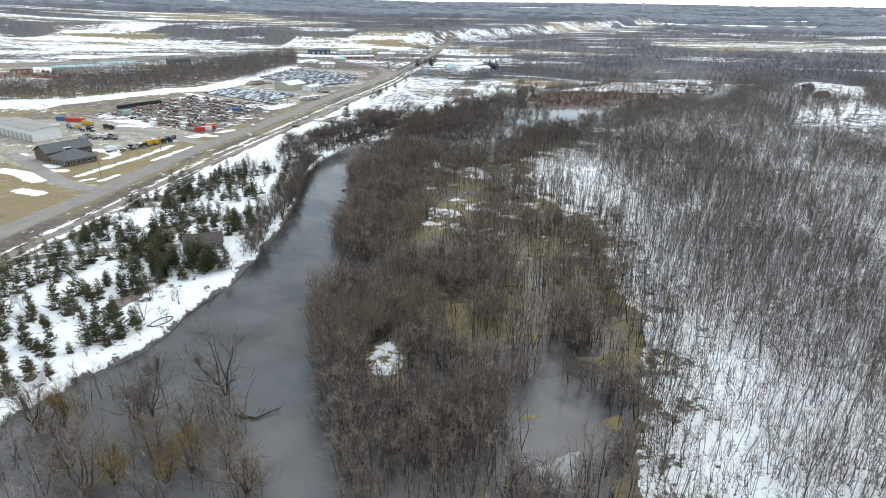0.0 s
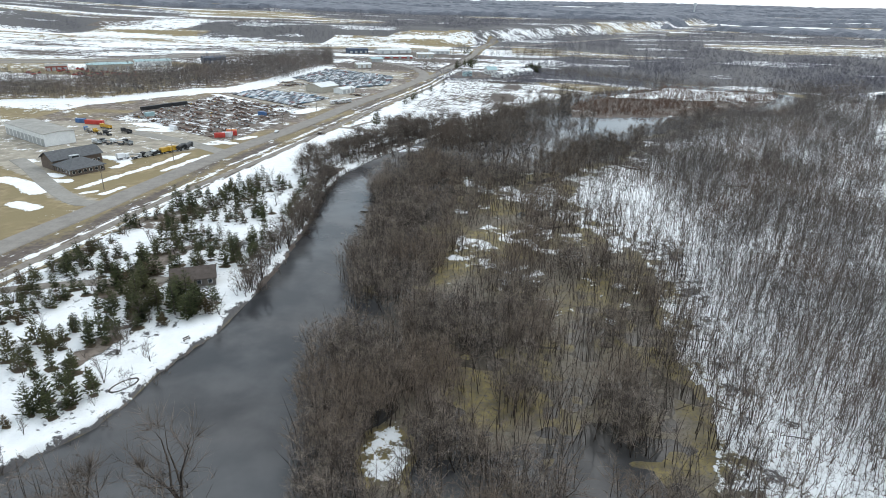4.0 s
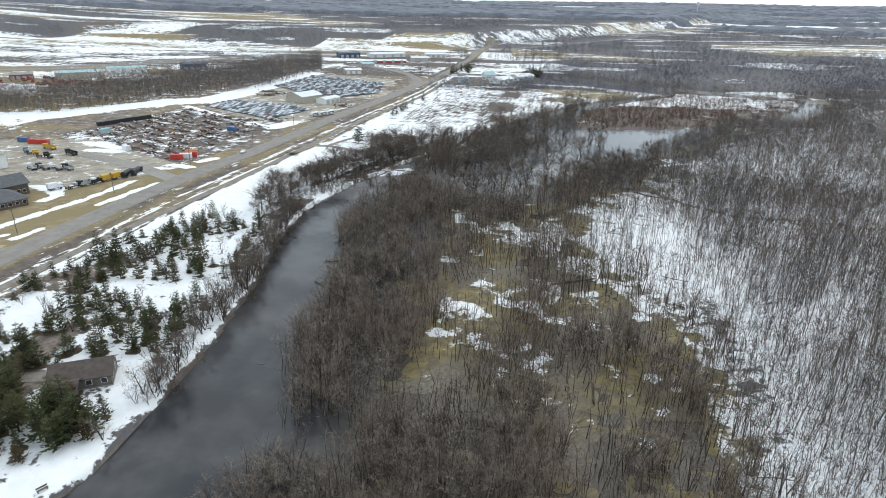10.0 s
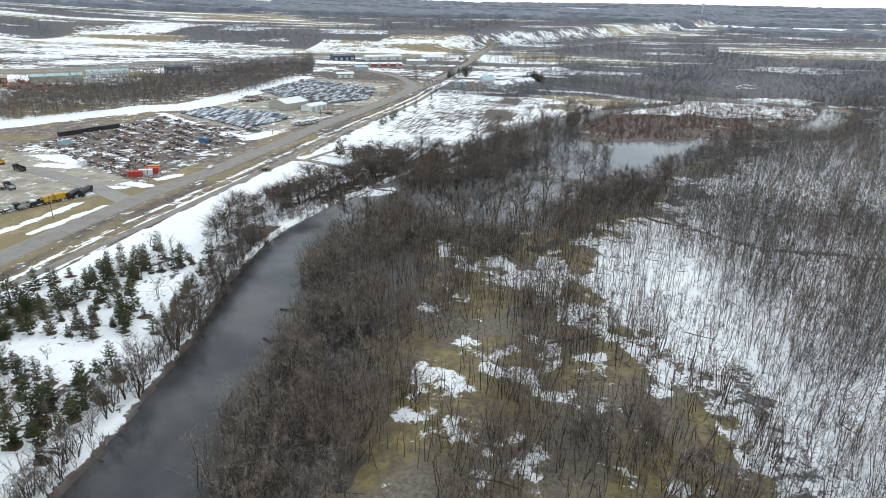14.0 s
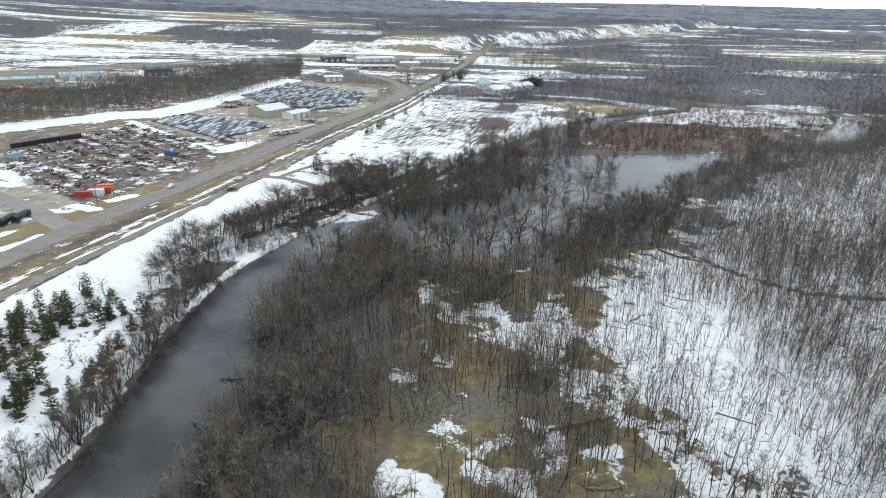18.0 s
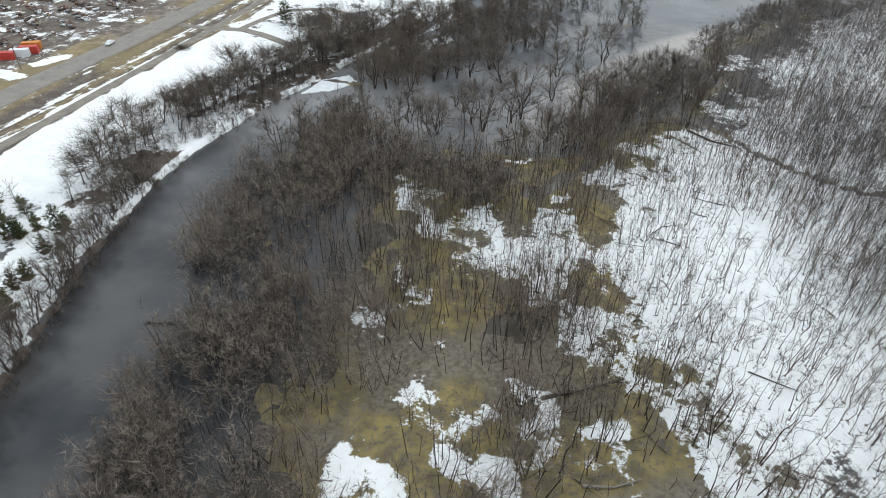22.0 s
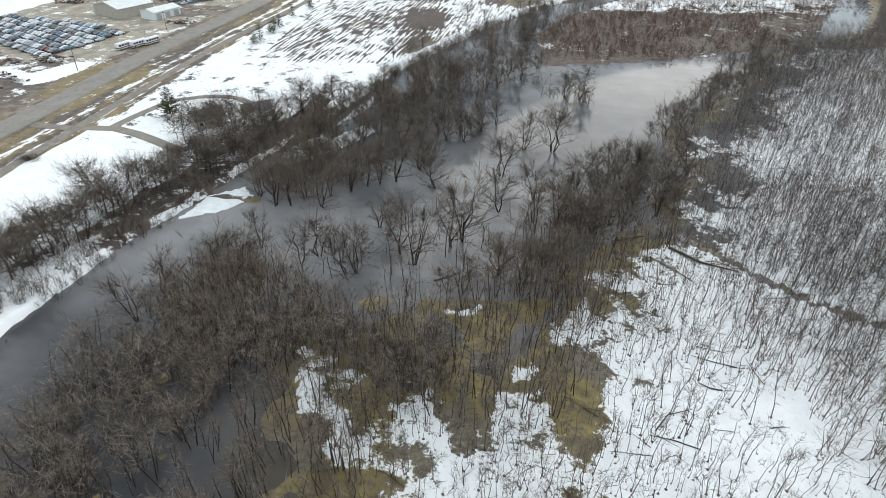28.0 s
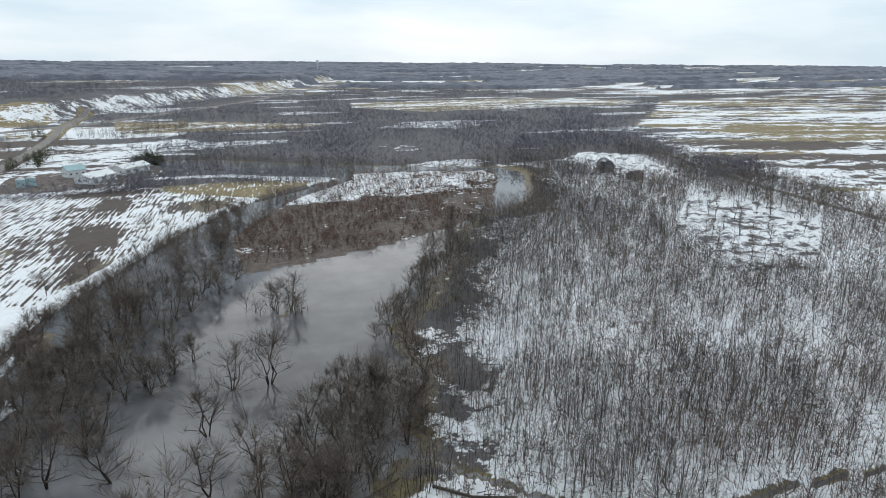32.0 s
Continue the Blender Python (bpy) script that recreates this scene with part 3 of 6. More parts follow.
def cover(x, y):
    """Snow, grass, bare soil, wet floor and furrow weights of the ground."""
    s, w, hum = shore(x, y), west_of_bank(x, y), hummock(x, y)
    snow = 0.16 + 0.36 * smooth(hum, 0.15, 0.5) + 0.1 * smooth(hum, 0.5, 1.0) + 0.16 * smooth(s, 8, 26)
    wet = 1 - 0.75 * smooth(hum, 0.3, 0.7)
    grass, dirt, furrow, strip = np.zeros_like(s), np.zeros_like(s), np.zeros_like(s), np.zeros_like(s)
    east = (w <= 0) & (s > 0) & (y < 700)
    snow = np.where(east, snow - 0.09 * smooth(x + 0.35 * (y - 250), 60, 200), snow)
    snow = np.where(east, snow - 0.3 * smooth(vnoise(x, y, 9, 3), 0.46, 0.62) * smooth(-s, -26, -4) * smooth(y, 200, 240), snow)
    snow = np.where((s < 0) & (s > -16) & (w < -30) & (y < 400), snow + 0.34 * smooth(vnoise(x, y, 6, 4), 0.7, 0.8) * smooth(hum, 0.05, 0.2), snow)
    mud = inside(x, y, SHALLOWS) & (vnoise(x, y, 11, 4) > 0.42)
    wet = np.where(mud, 0.52, wet)
    wet = np.where((y < 372) & (x < 48) & (w < -20), np.maximum(wet, 0.8), wet)
    dry = (s > 0) & ((w > 0) | (y > 700))
    wet = np.where(dry, 0, wet)
    # west bank: park snow, ditch grass, field snow
    road = line_distance(x, y, HIGHWAY)
    trail = line_distance(x, y, TRAIL)
    hx = np.interp(y, [p[1] for p in HIGHWAY[:14]], [p[0] for p in HIGHWAY[:14]])
    west = dry & (w > 0)
    edge = smooth(-w, -1.1, -0.3) * (0.15 + 0.85 * smooth(y, 178, 200)) * smooth(vnoise(x, y, 9, 5), 0.15, 0.4)
    snow = np.where(west, 0.66 - 0.55 * edge, snow)
    grass, dirt = np.where(west, 0.0, grass), np.where(west, edge * 1.2, dirt)
    # edge and lip darken the soil where bank reflection and undercut shade fall
    strip = np.where(west, edge * 0.6, strip)
    lip = (w > -6) & (w < -0.3) & (y > 128) & (y < 660)
    wet, dirt, strip, snow = np.where(lip, 0.0, wet), np.where(lip, 1.2, dirt), np.where(lip, 1.0, strip), np.where(lip, 0.05, snow)
    bare = west & (y < 300) & (w > 18)
    snow = np.where(bare, snow - 0.3 * smooth(vnoise(x, y, 17, 4), 0.62, 0.8), snow)
    dirt = np.where(bare, 0.8 * smooth(vnoise(x, y, 17, 4), 0.55, 0.7), dirt)
    # old snow lies along the waterline below a brushy brown bank top
    shelf, brow = (w > -0.5) & (w < 1.8) & (y > 296) & (y < 660), west & (w >= 1.8) & (w < 11 + 7 * vnoise(x, y, 11, 4)) & (y > 296) & (y < 470)
    snow = np.where(shelf, 0.4 + 0.5 * vnoise(x, y, 7, 2), np.where(brow, 0.29 + 0.3 * vnoise(x, y, 5, 1), snow))
    dirt, strip = np.where(shelf | brow, 1.0, dirt), np.where(shelf | brow, 0.5, strip)
    ditch = west & (x > hx) & (x < np.interp(y, [p[1] for p in TRAIL], [p[0] for p in TRAIL]) + 7) & (y < 720)
    off = x - hx
    lines = 0.46 * np.exp(-((off - 7.5) / 1.7) ** 2) + 0.46 * np.exp(-((off - 15 - 1.5 * vnoise(y, y, 60, 2)) / 1.8) ** 2) + 0.58 * np.exp(-((off - 22) / 1.9) ** 2) + 0.62 * np.exp(-((off - 29.5) / 2.6) ** 2)
    snow = np.where(ditch, 0.2 + lines, snow)
    furrow = np.where(ditch, 0.45, furrow)
    grass = np.where(ditch, 0.72, grass)
    dirt, strip = np.where(ditch, 0.3 + 0.5 * vnoise(x * 2, y * 0.3, 7, 2), dirt), np.where(ditch, 0.0, strip)
    left = west & (x <= hx) & (y < 900)
    snow, grass = np.where(left, np.where(y < 350, 0.2, 0.33) + 0.2 * (vnoise(x, y, 14, 2) - 0.5), snow), np.where(left, 0.9, grass)
    dirt = np.where(left, np.where(y > 358, 0.35 + 0.5 * vnoise(x, y, 12, 1), 0.0), dirt)
    snow = np.where(west & inside(x, y, SNOWFIELD), 1.15, snow)
    f = inside(x, y, FIELD)
    brown = inside(x, y, TANFIELD)
    snow = np.where(f, 0.70 - 0.2 * np.exp(-((x + 52 - 0.3 * (y - 575)) / 26) ** 2 - ((y - 575) / 60) ** 2) - 0.12 * smooth(vnoise(x + 0.5 * y, y * 0.5, 24, 2), 0.5, 0.75), snow)
    for bx, by, rx, ry in BROWN:
        snow = np.where(f, snow - 0.85 * np.exp(-((x - bx) / rx) ** 2 - ((y - by) / ry) ** 2), snow)
    snow = np.where(brown, 0.1 + 0.3 * (vnoise(x * 0.2, y, 12, 3)), snow)
    furrow, dirt, grass = np.where(f, 1.0, furrow), np.where(f, np.where(brown, 0.0, 0.9 * (vnoise(x, y, 30, 3) > 0.3)), dirt), np.where(f, np.where(brown, 1.0, 0.5), grass)
    for poly, sn, gr, di in ((SCRAPYARD, 0.41, 0.0, 1.0), (GRAVELYARD, 0.36, 0.0, 0.0), (SALVAGE, 0.37, 0.1, 0.9)):
        p = inside(x, y, poly)
        snow, grass, dirt = np.where(p, sn, snow), np.where(p, gr, grass), np.where(p, di, dirt)
    # beyond: fields in strips, woods with patchy snow
    far = dry & ((y > 760) | (x < -330))
    strips = vnoise(x * 0.25, y, 34, 2)
    snow = np.where(far, 0.34 + 0.3 * smooth(strips, 0.35, 0.65), snow)
    strip = np.where(far, 0.5, strip)
    grass = np.where(far, 0.75 * (vnoise(x * 0.4, y, 120, 4) > 0.35), grass)
    dirt = np.where(far, 0.9 * (vnoise(x * 0.3, y, 150, 5) > 0.62), dirt)
    e = inside(x, y, EASTFIELDS)
    v = y + 0.4 * x
    es = smooth(0.6 * vnoise(x * 0.1, v, 24, 1) + 0.4 * vnoise(x * 0.1, v, 9, 2), 0.36, 0.64)
    plough = ((v > 700) & (v < 860)) | ((v > 888) & (v < 955)) | ((v > 1200) & (v < 1265)) | ((v > 1500) & (vnoise(x * 0.1, v, 60, 2) > 0.66))
    stubble = (v > 1000) & (v < 1150)
    snow = np.where(e, np.where(plough, 0.2 + 0.4 * es, np.where(stubble, 0.24 + 0.3 * es, 0.38 + 0.32 * es)), snow)
    strip = np.where(e, 0.55, strip)
    grass = np.where(e, 0.9 * (vnoise(x * 0.2, v, 90, 3) > 0.35), grass)
    dirt = np.where(e, plough * 1.1, dirt)
    wet = np.where(e | far, 0, wet)
    wood = (np.hypot(x, y) > 700) & (far | (y > 700)) & ~e & (woods(x, y) > 0.5)
    snow, grass, dirt = np.where(wood, 0.16 + 0.4 * smooth(vnoise(x * 0.35, y, 38, 3), 0.6, 0.78), snow), np.where(wood, 0, grass), np.where(wood, 0, dirt)
    strip = np.where(wood, 0.1, strip)
    for poly, sn, gr in ((YELLOWFIELD, 0.40, 1.0), (FARFIELDS, 0.47, 0.6), (GLADE, 0.56, 0.3), (CLEARING, 0.6, 0.3)):
        p = inside(x, y, poly)
        snow, grass = np.where(p, sn, snow), np.where(p, gr, grass)
    mz = inside(x, y, MARSH)
    snow = np.where(mz, 0.2 + 0.34 * smooth(y, 590, 650) + 0.16 * vnoise(x, y, 14, 4), snow)
    wet, dirt, strip = np.where(mz, 0.0, wet), np.where(mz, 1.0, dirt), np.where(mz, 0.4, strip)
    b = inside(x, y, BELT)
    snow = np.where(b, 0.42, snow)
    flat = inside(x, y, np.array([(-900, 660), (-560, 780), (-420, 960), (-330, 1100), (-600, 1180), (-1400, 900)], float))
    snow = np.where(flat, 0.56, snow)
    strip = np.where(flat, 0.6, strip)
    bluff = bluff_line(x, y)
    face = smooth(bluff, -4, 14) * (1 - smooth(bluff, 36, 58)) * smooth(y, 1180, 1260) * (1 - smooth(y, 2700, 2950))
    snow, strip = snow + (0.52 - snow) * face, np.where(face > 0.3, 0.4, strip)
    band = line_distance(x, y, [(-440, 430), (-335, 478), (-290, 548), (-264, 560), (-256, 640), (-252, 760)]) < 12 + 5 * vnoise(x, y, 20, 1)
    snow = np.where(band, 0.85, snow)
    near = np.minimum(road, line_distance(x, y, STRAIGHT)) < 9
    snow, grass = np.where(near & dry, 0.28, snow), np.where(near & dry, 0.7, grass)
    # ploughed banks and shovelled heaps of snow round the yards
    for pts, wd in HEAPS:
        d = line_distance(x, y, pts)
        snow = np.where(dry, np.maximum(snow, 1.0 - 0.55 * smooth(d, wd * 0.5, wd * 1.5) - 0.6 * (d > wd * 1.6)), snow)
    pl = inside(x, y, PLOUGHED) & dry
    snow, grass, dirt = np.where(pl, 0.15, snow), np.where(pl, 0.0, grass), np.where(pl, 1.0, dirt)
    fy_ = inside(x, y, FARMYARD) & dry
    snow, grass, dirt, strip = np.where(fy_, 0.3, snow), np.where(fy_, 0.0, grass), np.where(fy_, 1.0, dirt), np.where(fy_, 0.35, strip)
    strip = np.where(inside(x, y, SCRAPYARD), 0.3, strip)
    lot = (inside(x, y, GRAVELYARD) | inside(x, y, FORECOURT) | (inside(x, y, SALVAGE) & (vnoise(x, y, 40, 1) > 0.35))).astype(float)
    cars = inside(x, y, CARLOT_A) | inside(x, y, CARLOT_B)
    snow, dirt, strip, lot = np.where(cars, 0.22, snow), np.where(cars, 1.1, dirt), np.where(cars, 0.6, strip), np.where(cars, 0.0, lot)
    return snow, grass, dirt, wet, furrow, strip, lot


def woods(x, y):
    """1 where far woodland stands."""
    f = (vnoise(x, y, 230, 3) * 0.7 + vnoise(x, y, 70, 4) * 0.3 > 0.44).astype(float)
    f = np.where(np.hypot(x, y) > 2000, (vnoise(x * 0.3, y, 90, 2) > np.where(x > 500, 0.6, 0.5)).astype(float), f)
    f = np.where((y < 1500) & (x > 10 + 90 * (vnoise(x, y, 45, 1) - 0.5)) & (y > 700), 1.0, f)
    d = bluff_line(x, y)
    f = np.where((d > 42) & (y > 1200), (vnoise(x * 0.5, y, 160, 2) > 0.4).astype(float), f)
    f = np.where((x < -130) & (y < 1120) & (y > 0), 0.0, f)
    f = np.where((x < -20) & (y < 1120) & (y > 700), 0.0, f)
    for poly in (EASTFIELDS, YELLOWFIELD, FARFIELDS, CLEARING, GLADE):
        f = np.where(inside(x, y, poly), 0.0, f)
    strip = (vnoise(x * 0.12, y, 130, 5) > 0.66) & (x > 700) & (y > 700)
    return np.where(strip, 1.0, f)


# ---------------------------------------------------------------- mesh helpers
def mesh_from(name, verts, tris, mat):
    me = bpy.data.meshes.new(name)
    verts, tris = np.asarray(verts, np.float32), np.asarray(tris, np.int32)
    me.vertices.add(len(verts))
    me.vertices.foreach_set("co", verts.ravel())
    k = tris.shape[1]
    me.loops.add(tris.size)
    me.loops.foreach_set("vertex_index", tris.ravel())
    me.polygons.add(len(tris))
    me.polygons.foreach_set("loop_start", np.arange(0, tris.size, k, dtype=np.int32))
    me.polygons.foreach_set("use_smooth", np.zeros(len(tris), bool))
    me.update(calc_edges=True)
    me.materials.append(mat)
    return me


def part(name, bm, mat, parent=None, label=""):
    """Links a bmesh as one mesh object under its thing."""
    me = bpy.data.meshes.new(name)
    bm.normal_update()
    bm.to_mesh(me)
    bm.free()
    me.materials.append(mat)
    ob = new(name, me)
    ob.parent = parent
    if label:
        tagged(ob, label)
    return ob


def thing(name, x, y, z, rz, label, category, group=""):
    ob = new(name)
    ob.empty_display_size = 0.5
    ob.matrix_basis = pose(x, y, z, 0, 0, rz)
    return tagged(ob, label, category, group)


def box(bm, x0, y0, z0, x1, y1, z1, bevel=0.0):
    v = bmesh.ops.create_cube(bm, size=1, matrix=Matrix.Translation(((x0 + x1) / 2, (y0 + y1) / 2, (z0 + z1) / 2)) @ Matrix.Diagonal((x1 - x0, y1 - y0, z1 - z0, 1)))["verts"]
    if bevel:
        bmesh.ops.bevel(bm, geom=list({e for w in v for e in w.link_edges}), offset=bevel, segments=1, affect="EDGES")
    return bm


def one_box(*a, bevel=0.0):
    return box(bmesh.new(), *a, bevel=bevel)


def tube(bm, a, b, r0, r1, n=8):
    a, b = Vector(a), Vector(b)
    m = Matrix.Translation((a + b) / 2) @ (b - a).to_track_quat("Z", "Y").to_matrix().to_4x4()
    bmesh.ops.create_cone(bm, cap_ends=True, segments=n, radius1=r0, radius2=r1, depth=(b - a).length, matrix=m)
    return bm


def gable(bm, x0, x1, y0, y1, z, rise, over=0.4, thick=0.2):
    """A gable roof slab, ridge along x."""
    c = (y0 + y1) / 2
    x0, x1, a, b = x0 - over, x1 + over, y0 - over, y1 + over
    ring = [(a, z), (c, z + rise), (b, z), (b, z + thick), (c, z + rise + thick), (a, z + thick)]
    u, v = [bm.verts.new((x0, *p)) for p in ring], [bm.verts.new((x1, *p)) for p in ring]
    for i in range(6):
        j = (i + 1) % 6
        bm.faces.new((u[i], u[j], v[j], v[i]))
    for w, flip in ((u, True), (v, False)):
        for q in ((0, 1, 4, 5), (1, 2, 3, 4)):
            bm.faces.new([w[i] for i in (q[::-1] if flip else q)])
    bmesh.ops.recalc_face_normals(bm, faces=bm.faces)
    return bm


def gable_walls(bm, x0, x1, y0, y1, h, rise):
    c = (y0 + y1) / 2
    ring = [(y0, 0), (y1, 0), (y1, h), (c, h + rise), (y0, h)]
    u, v = [bm.verts.new((x0, *p)) for p in ring], [bm.verts.new((x1, *p)) for p in ring]
    for i in range(5):
        j = (i + 1) % 5
        bm.faces.new((u[i], u[j], v[j], v[i]))
    bm.faces.new(u[::-1]), bm.faces.new(v)
    bmesh.ops.recalc_face_normals(bm, faces=bm.faces)
    return bm


def window(parent, x, y, z, w, h, side, mat=None):
    """A framed pane on a wall that faces side ('x+', 'x-', 'y+', 'y-')."""
    d = 0.06
    def slab(a, b, c, e, depth):
        sgn = 1 if side[1] == "+" else -1
        if side[0] == "x":
            return one_box(min(x, x + sgn * depth), y + a, z + c, max(x, x + sgn * depth), y + b, z + e)
        return one_box(x + a, min(y, y + sgn * depth), z + c, x + b, max(y, y + sgn * depth), z + e)
    fr = part("window", slab(-w / 2 - 0.08, w / 2 + 0.08, -0.08, h + 0.08, d), M_TRIM, parent)
    part("pane", slab(-w / 2, w / 2, 0, h, d * 1.7), mat or M_GLASS, fr)


def ribbon(name, pts, width, mat, lift=0.25, label="", edge=0.6, step=6.0):
    """A road slab that follows the ground, with a crown and sloping edges."""
    pts = [Vector((*p, 0)) for p in pts]
    run = []
    for i in range(len(pts) - 1):
        p0, p1, p2, p3 = pts[max(i - 1, 0)], pts[i], pts[i + 1], pts[min(i + 2, len(pts) - 1)]
        n = max(2, int((p2 - p1).length / step))
        for k in range(n):
            t = k / n
            run.append(0.5 * (2 * p1 + (p2 - p0) * t + (2 * p0 - 5 * p1 + 4 * p2 - p3) * t * t + (3 * p1 - p0 - 3 * p2 + p3) * t ** 3))
    run.append(pts[-1])
    hw, rows, zs = width / 2, [], []
    for i, p in enumerate(run):
        d = (run[min(i + 1, len(run) - 1)] - run[max(i - 1, 0)]).normalized()
        n = Vector((d.y, -d.x, 0))
        z = max(ground_z(*(p + n * o).xy) for o in (-hw, 0, hw))
        rows.append((p, n))
        zs.append(z)
    zs = np.convolve(np.r_[zs[0], zs[0], zs, zs[-1], zs[-1]], np.ones(5) / 5, "valid")
    verts, faces = [], []
    for (p, n), z in zip(rows, zs):
        for o, dz in ((-hw - edge, -0.6), (-hw, lift), (0, lift + 0.06), (hw, lift), (hw + edge, -0.6)):
            q = p + n * o
            verts.append((q.x, q.y, z + dz))
    for i in range(len(rows) - 1):
        for k in range(4):
            a = i * 5 + k
            faces.append((a, a + 1, a + 6, a + 5))
    me = mesh_from(name, verts, [f[::-1] for f in faces], mat)
    return tagged(new(name, me), label, "road", kind="structure")


# ---------------------------------------------------------------- ground and water
def grid_lines(stops):
    """Coordinates between stops, each with its own spacing; the last spacings grow."""
    out = []
    for (a, b, step) in stops:
        out.append(np.linspace(a, b, max(2, int(round((b - a) / step))), endpoint=False))
    return np.concatenate(out + [[stops[-1][1]]])


def grow(a, b, n):
    t = np.linspace(0, 1, n)
    return a + (b - a) * (0.08 * t + 0.92 * t ** 2.6)


gx = np.concatenate([-grow(340, 4700, 80)[::-1], grid_lines([(-336, -290, 4.0), (-290, -112, 2.3), (-112, 100, 1.1), (100, 336, 4.0)])[:-1], grow(336, 4700, 70)])
gy = np.concatenate([grow(60, -900, 22)[::-1], grid_lines([(64, 400, 2.0), (400, 840, 4.0)])[:-1], grow(840, 4700, 150)])
GX, GY = np.meshgrid(gx, gy)
HZ = height(GX, GY)
ny, nx = GX.shape


def surface(x, y):
    """The height of the ground sheet."""
    x, y = np.asarray(x, float), np.asarray(y, float)
    i, j = np.clip(np.searchsorted(gx, x) - 1, 0, nx - 2), np.clip(np.searchsorted(gy, y) - 1, 0, ny - 2)
    u, v = np.clip((x - gx[i]) / (gx[i + 1] - gx[i]), 0, 1), np.clip((y - gy[j]) / (gy[j + 1] - gy[j]), 0, 1)
    return (HZ[j, i] * (1 - u) + HZ[j, i + 1] * u) * (1 - v) + (HZ[j + 1, i] * (1 - u) + HZ[j + 1, i + 1] * u) * v


def ground_z(x, y):
    return float(surface(x, y))


quad = (np.arange(ny - 1)[:, None] * nx + np.arange(nx - 1)[None, :]).ravel()
terrain = mesh_from("ground", np.stack([GX.ravel(), GY.ravel(), HZ.ravel()], 1), np.stack([quad, quad + 1, quad + nx + 1, quad + nx], 1), M_GROUND)
terrain.polygons.foreach_set("use_smooth", np.ones(len(terrain.polygons), bool))
c_snow, c_grass, c_dirt, c_wet, c_furrow, c_strip, c_lot = (np.ravel(a) for a in cover(GX, GY))
for key, val in (("snow", c_snow), ("furrow", c_furrow), ("strip", c_strip)):
    at = terrain.attributes.new(key, "FLOAT", "POINT")
    at.data.foreach_set("value", np.asarray(val, np.float32))
at = terrain.attributes.new("cover", "FLOAT_COLOR", "POINT")
at.data.foreach_set("color", np.stack([c_grass, c_dirt, c_wet, c_lot], 1).astype(np.float32).ravel())
tagged(new("ground", terrain), "thawing ground with old snow, dead grass and wet swamp floor", "ground", kind="structure")

wv = [(-175, -890, 0), (300, -890, 0), (330, 700, 0), (120, 1000, 0), (-175, 1000, 0)]
tagged(new("water", mesh_from("water", wv, [(0, 1, 2, 3, 4)], M_WATER)), "grey-brown flood water of a river over its banks", "river", kind="structure")

ribbon("road", HIGHWAY, 10.0, M_ASPHALT, 0.3, "two-lane worn grey asphalt highway with gravel edges", 0.9)
ribbon("road", STRAIGHT, 8.0, M_ASPHALT, 0.26, "straight grey asphalt road past a farm", 1.6)
ribbon("road", FAR_ROAD, 13.0, M_ASPHALT, 0.6, "distant pale divided highway", 4.0, 25.0)
ribbon("road", FAR_ROAD_B, 10.0, M_ASPHALT, 0.6, "distant pale carriageway", 4.0, 25.0)
ribbon("road", EAST_ROAD, 5.0, M_GRAVEL, 0.25, "narrow brown gravel road beside fields", 1.0)
ribbon("path", TRAIL, 3.4, M_GRAVEL, 0.12, "brown gravel trail on an old grade", 1.2)
ribbon("driveway", DRIVE, 3.6, M_GRAVEL, 0.12, "muddy gravel driveway through snow", 0.6)
ribbon("driveway", [(-166, 252), (-178, 250), (-191, 257), (-213, 273), (-235, 291), (-256, 306)], 7.0, M_LOT, 0.12, "paved drive past a brick office", 0.6)
ribbon("driveway", [(-160, 340), (-166, 344), (-180, 352), (-200, 363), (-240, 379)], 8.0, M_LOT, 0.1, "gravel yard entrance from the highway", 0.8)
ribbon("driveway", LOOP, 3.0, M_GRAVEL, 0.12, "looping muddy gravel driveway", 0.6)
ribbon("driveway", PARK_LANE, 4.0, M_GRAVEL, 0.15, "gravel lane between young pines", 0.6)

# ---------------------------------------------------------------- trees
def stick(a, b, r0, r1, n=3):
    """A tapered limb of n sides."""
    a, b = np.asarray(a, float), np.asarray(b, float)
    d = (b - a) / (np.linalg.norm(b - a) + 1e-9)
    u = np.cross(d, (0.3, 0.9, 0.1)); u /= np.linalg.norm(u) + 1e-9
    v = np.cross(d, u)
    ang = np.arange(n) * 2 * math.pi / n
    ring = np.cos(ang)[:, None] * u + np.sin(ang)[:, None] * v
    vs = np.vstack([a + ring * r0, b + ring * r1])
    fs = [f for i in range(n) for f in ((i, (i + 1) % n, n + i), ((i + 1) % n, n + (i + 1) % n, n + i))]
    return vs, np.array(fs)


def blade(a, b, w, rng):
    """A thin twig: one sliver."""
    a, b = np.asarray(a, float), np.asarray(b, float)
    side = np.cross(b - a, rng.normal(size=3)); side *= w / 2 / (np.linalg.norm(side) + 1e-9)
    return np.array([a + side, a - side, b]), np.array([(0, 1, 2)])


def weld(pieces):
    vs, fs, n = [], [], 0
    for v, f in pieces:
        vs.append(v), fs.append(f + n)
        n += len(v)
    return np.vstack(vs), np.vstack(fs)


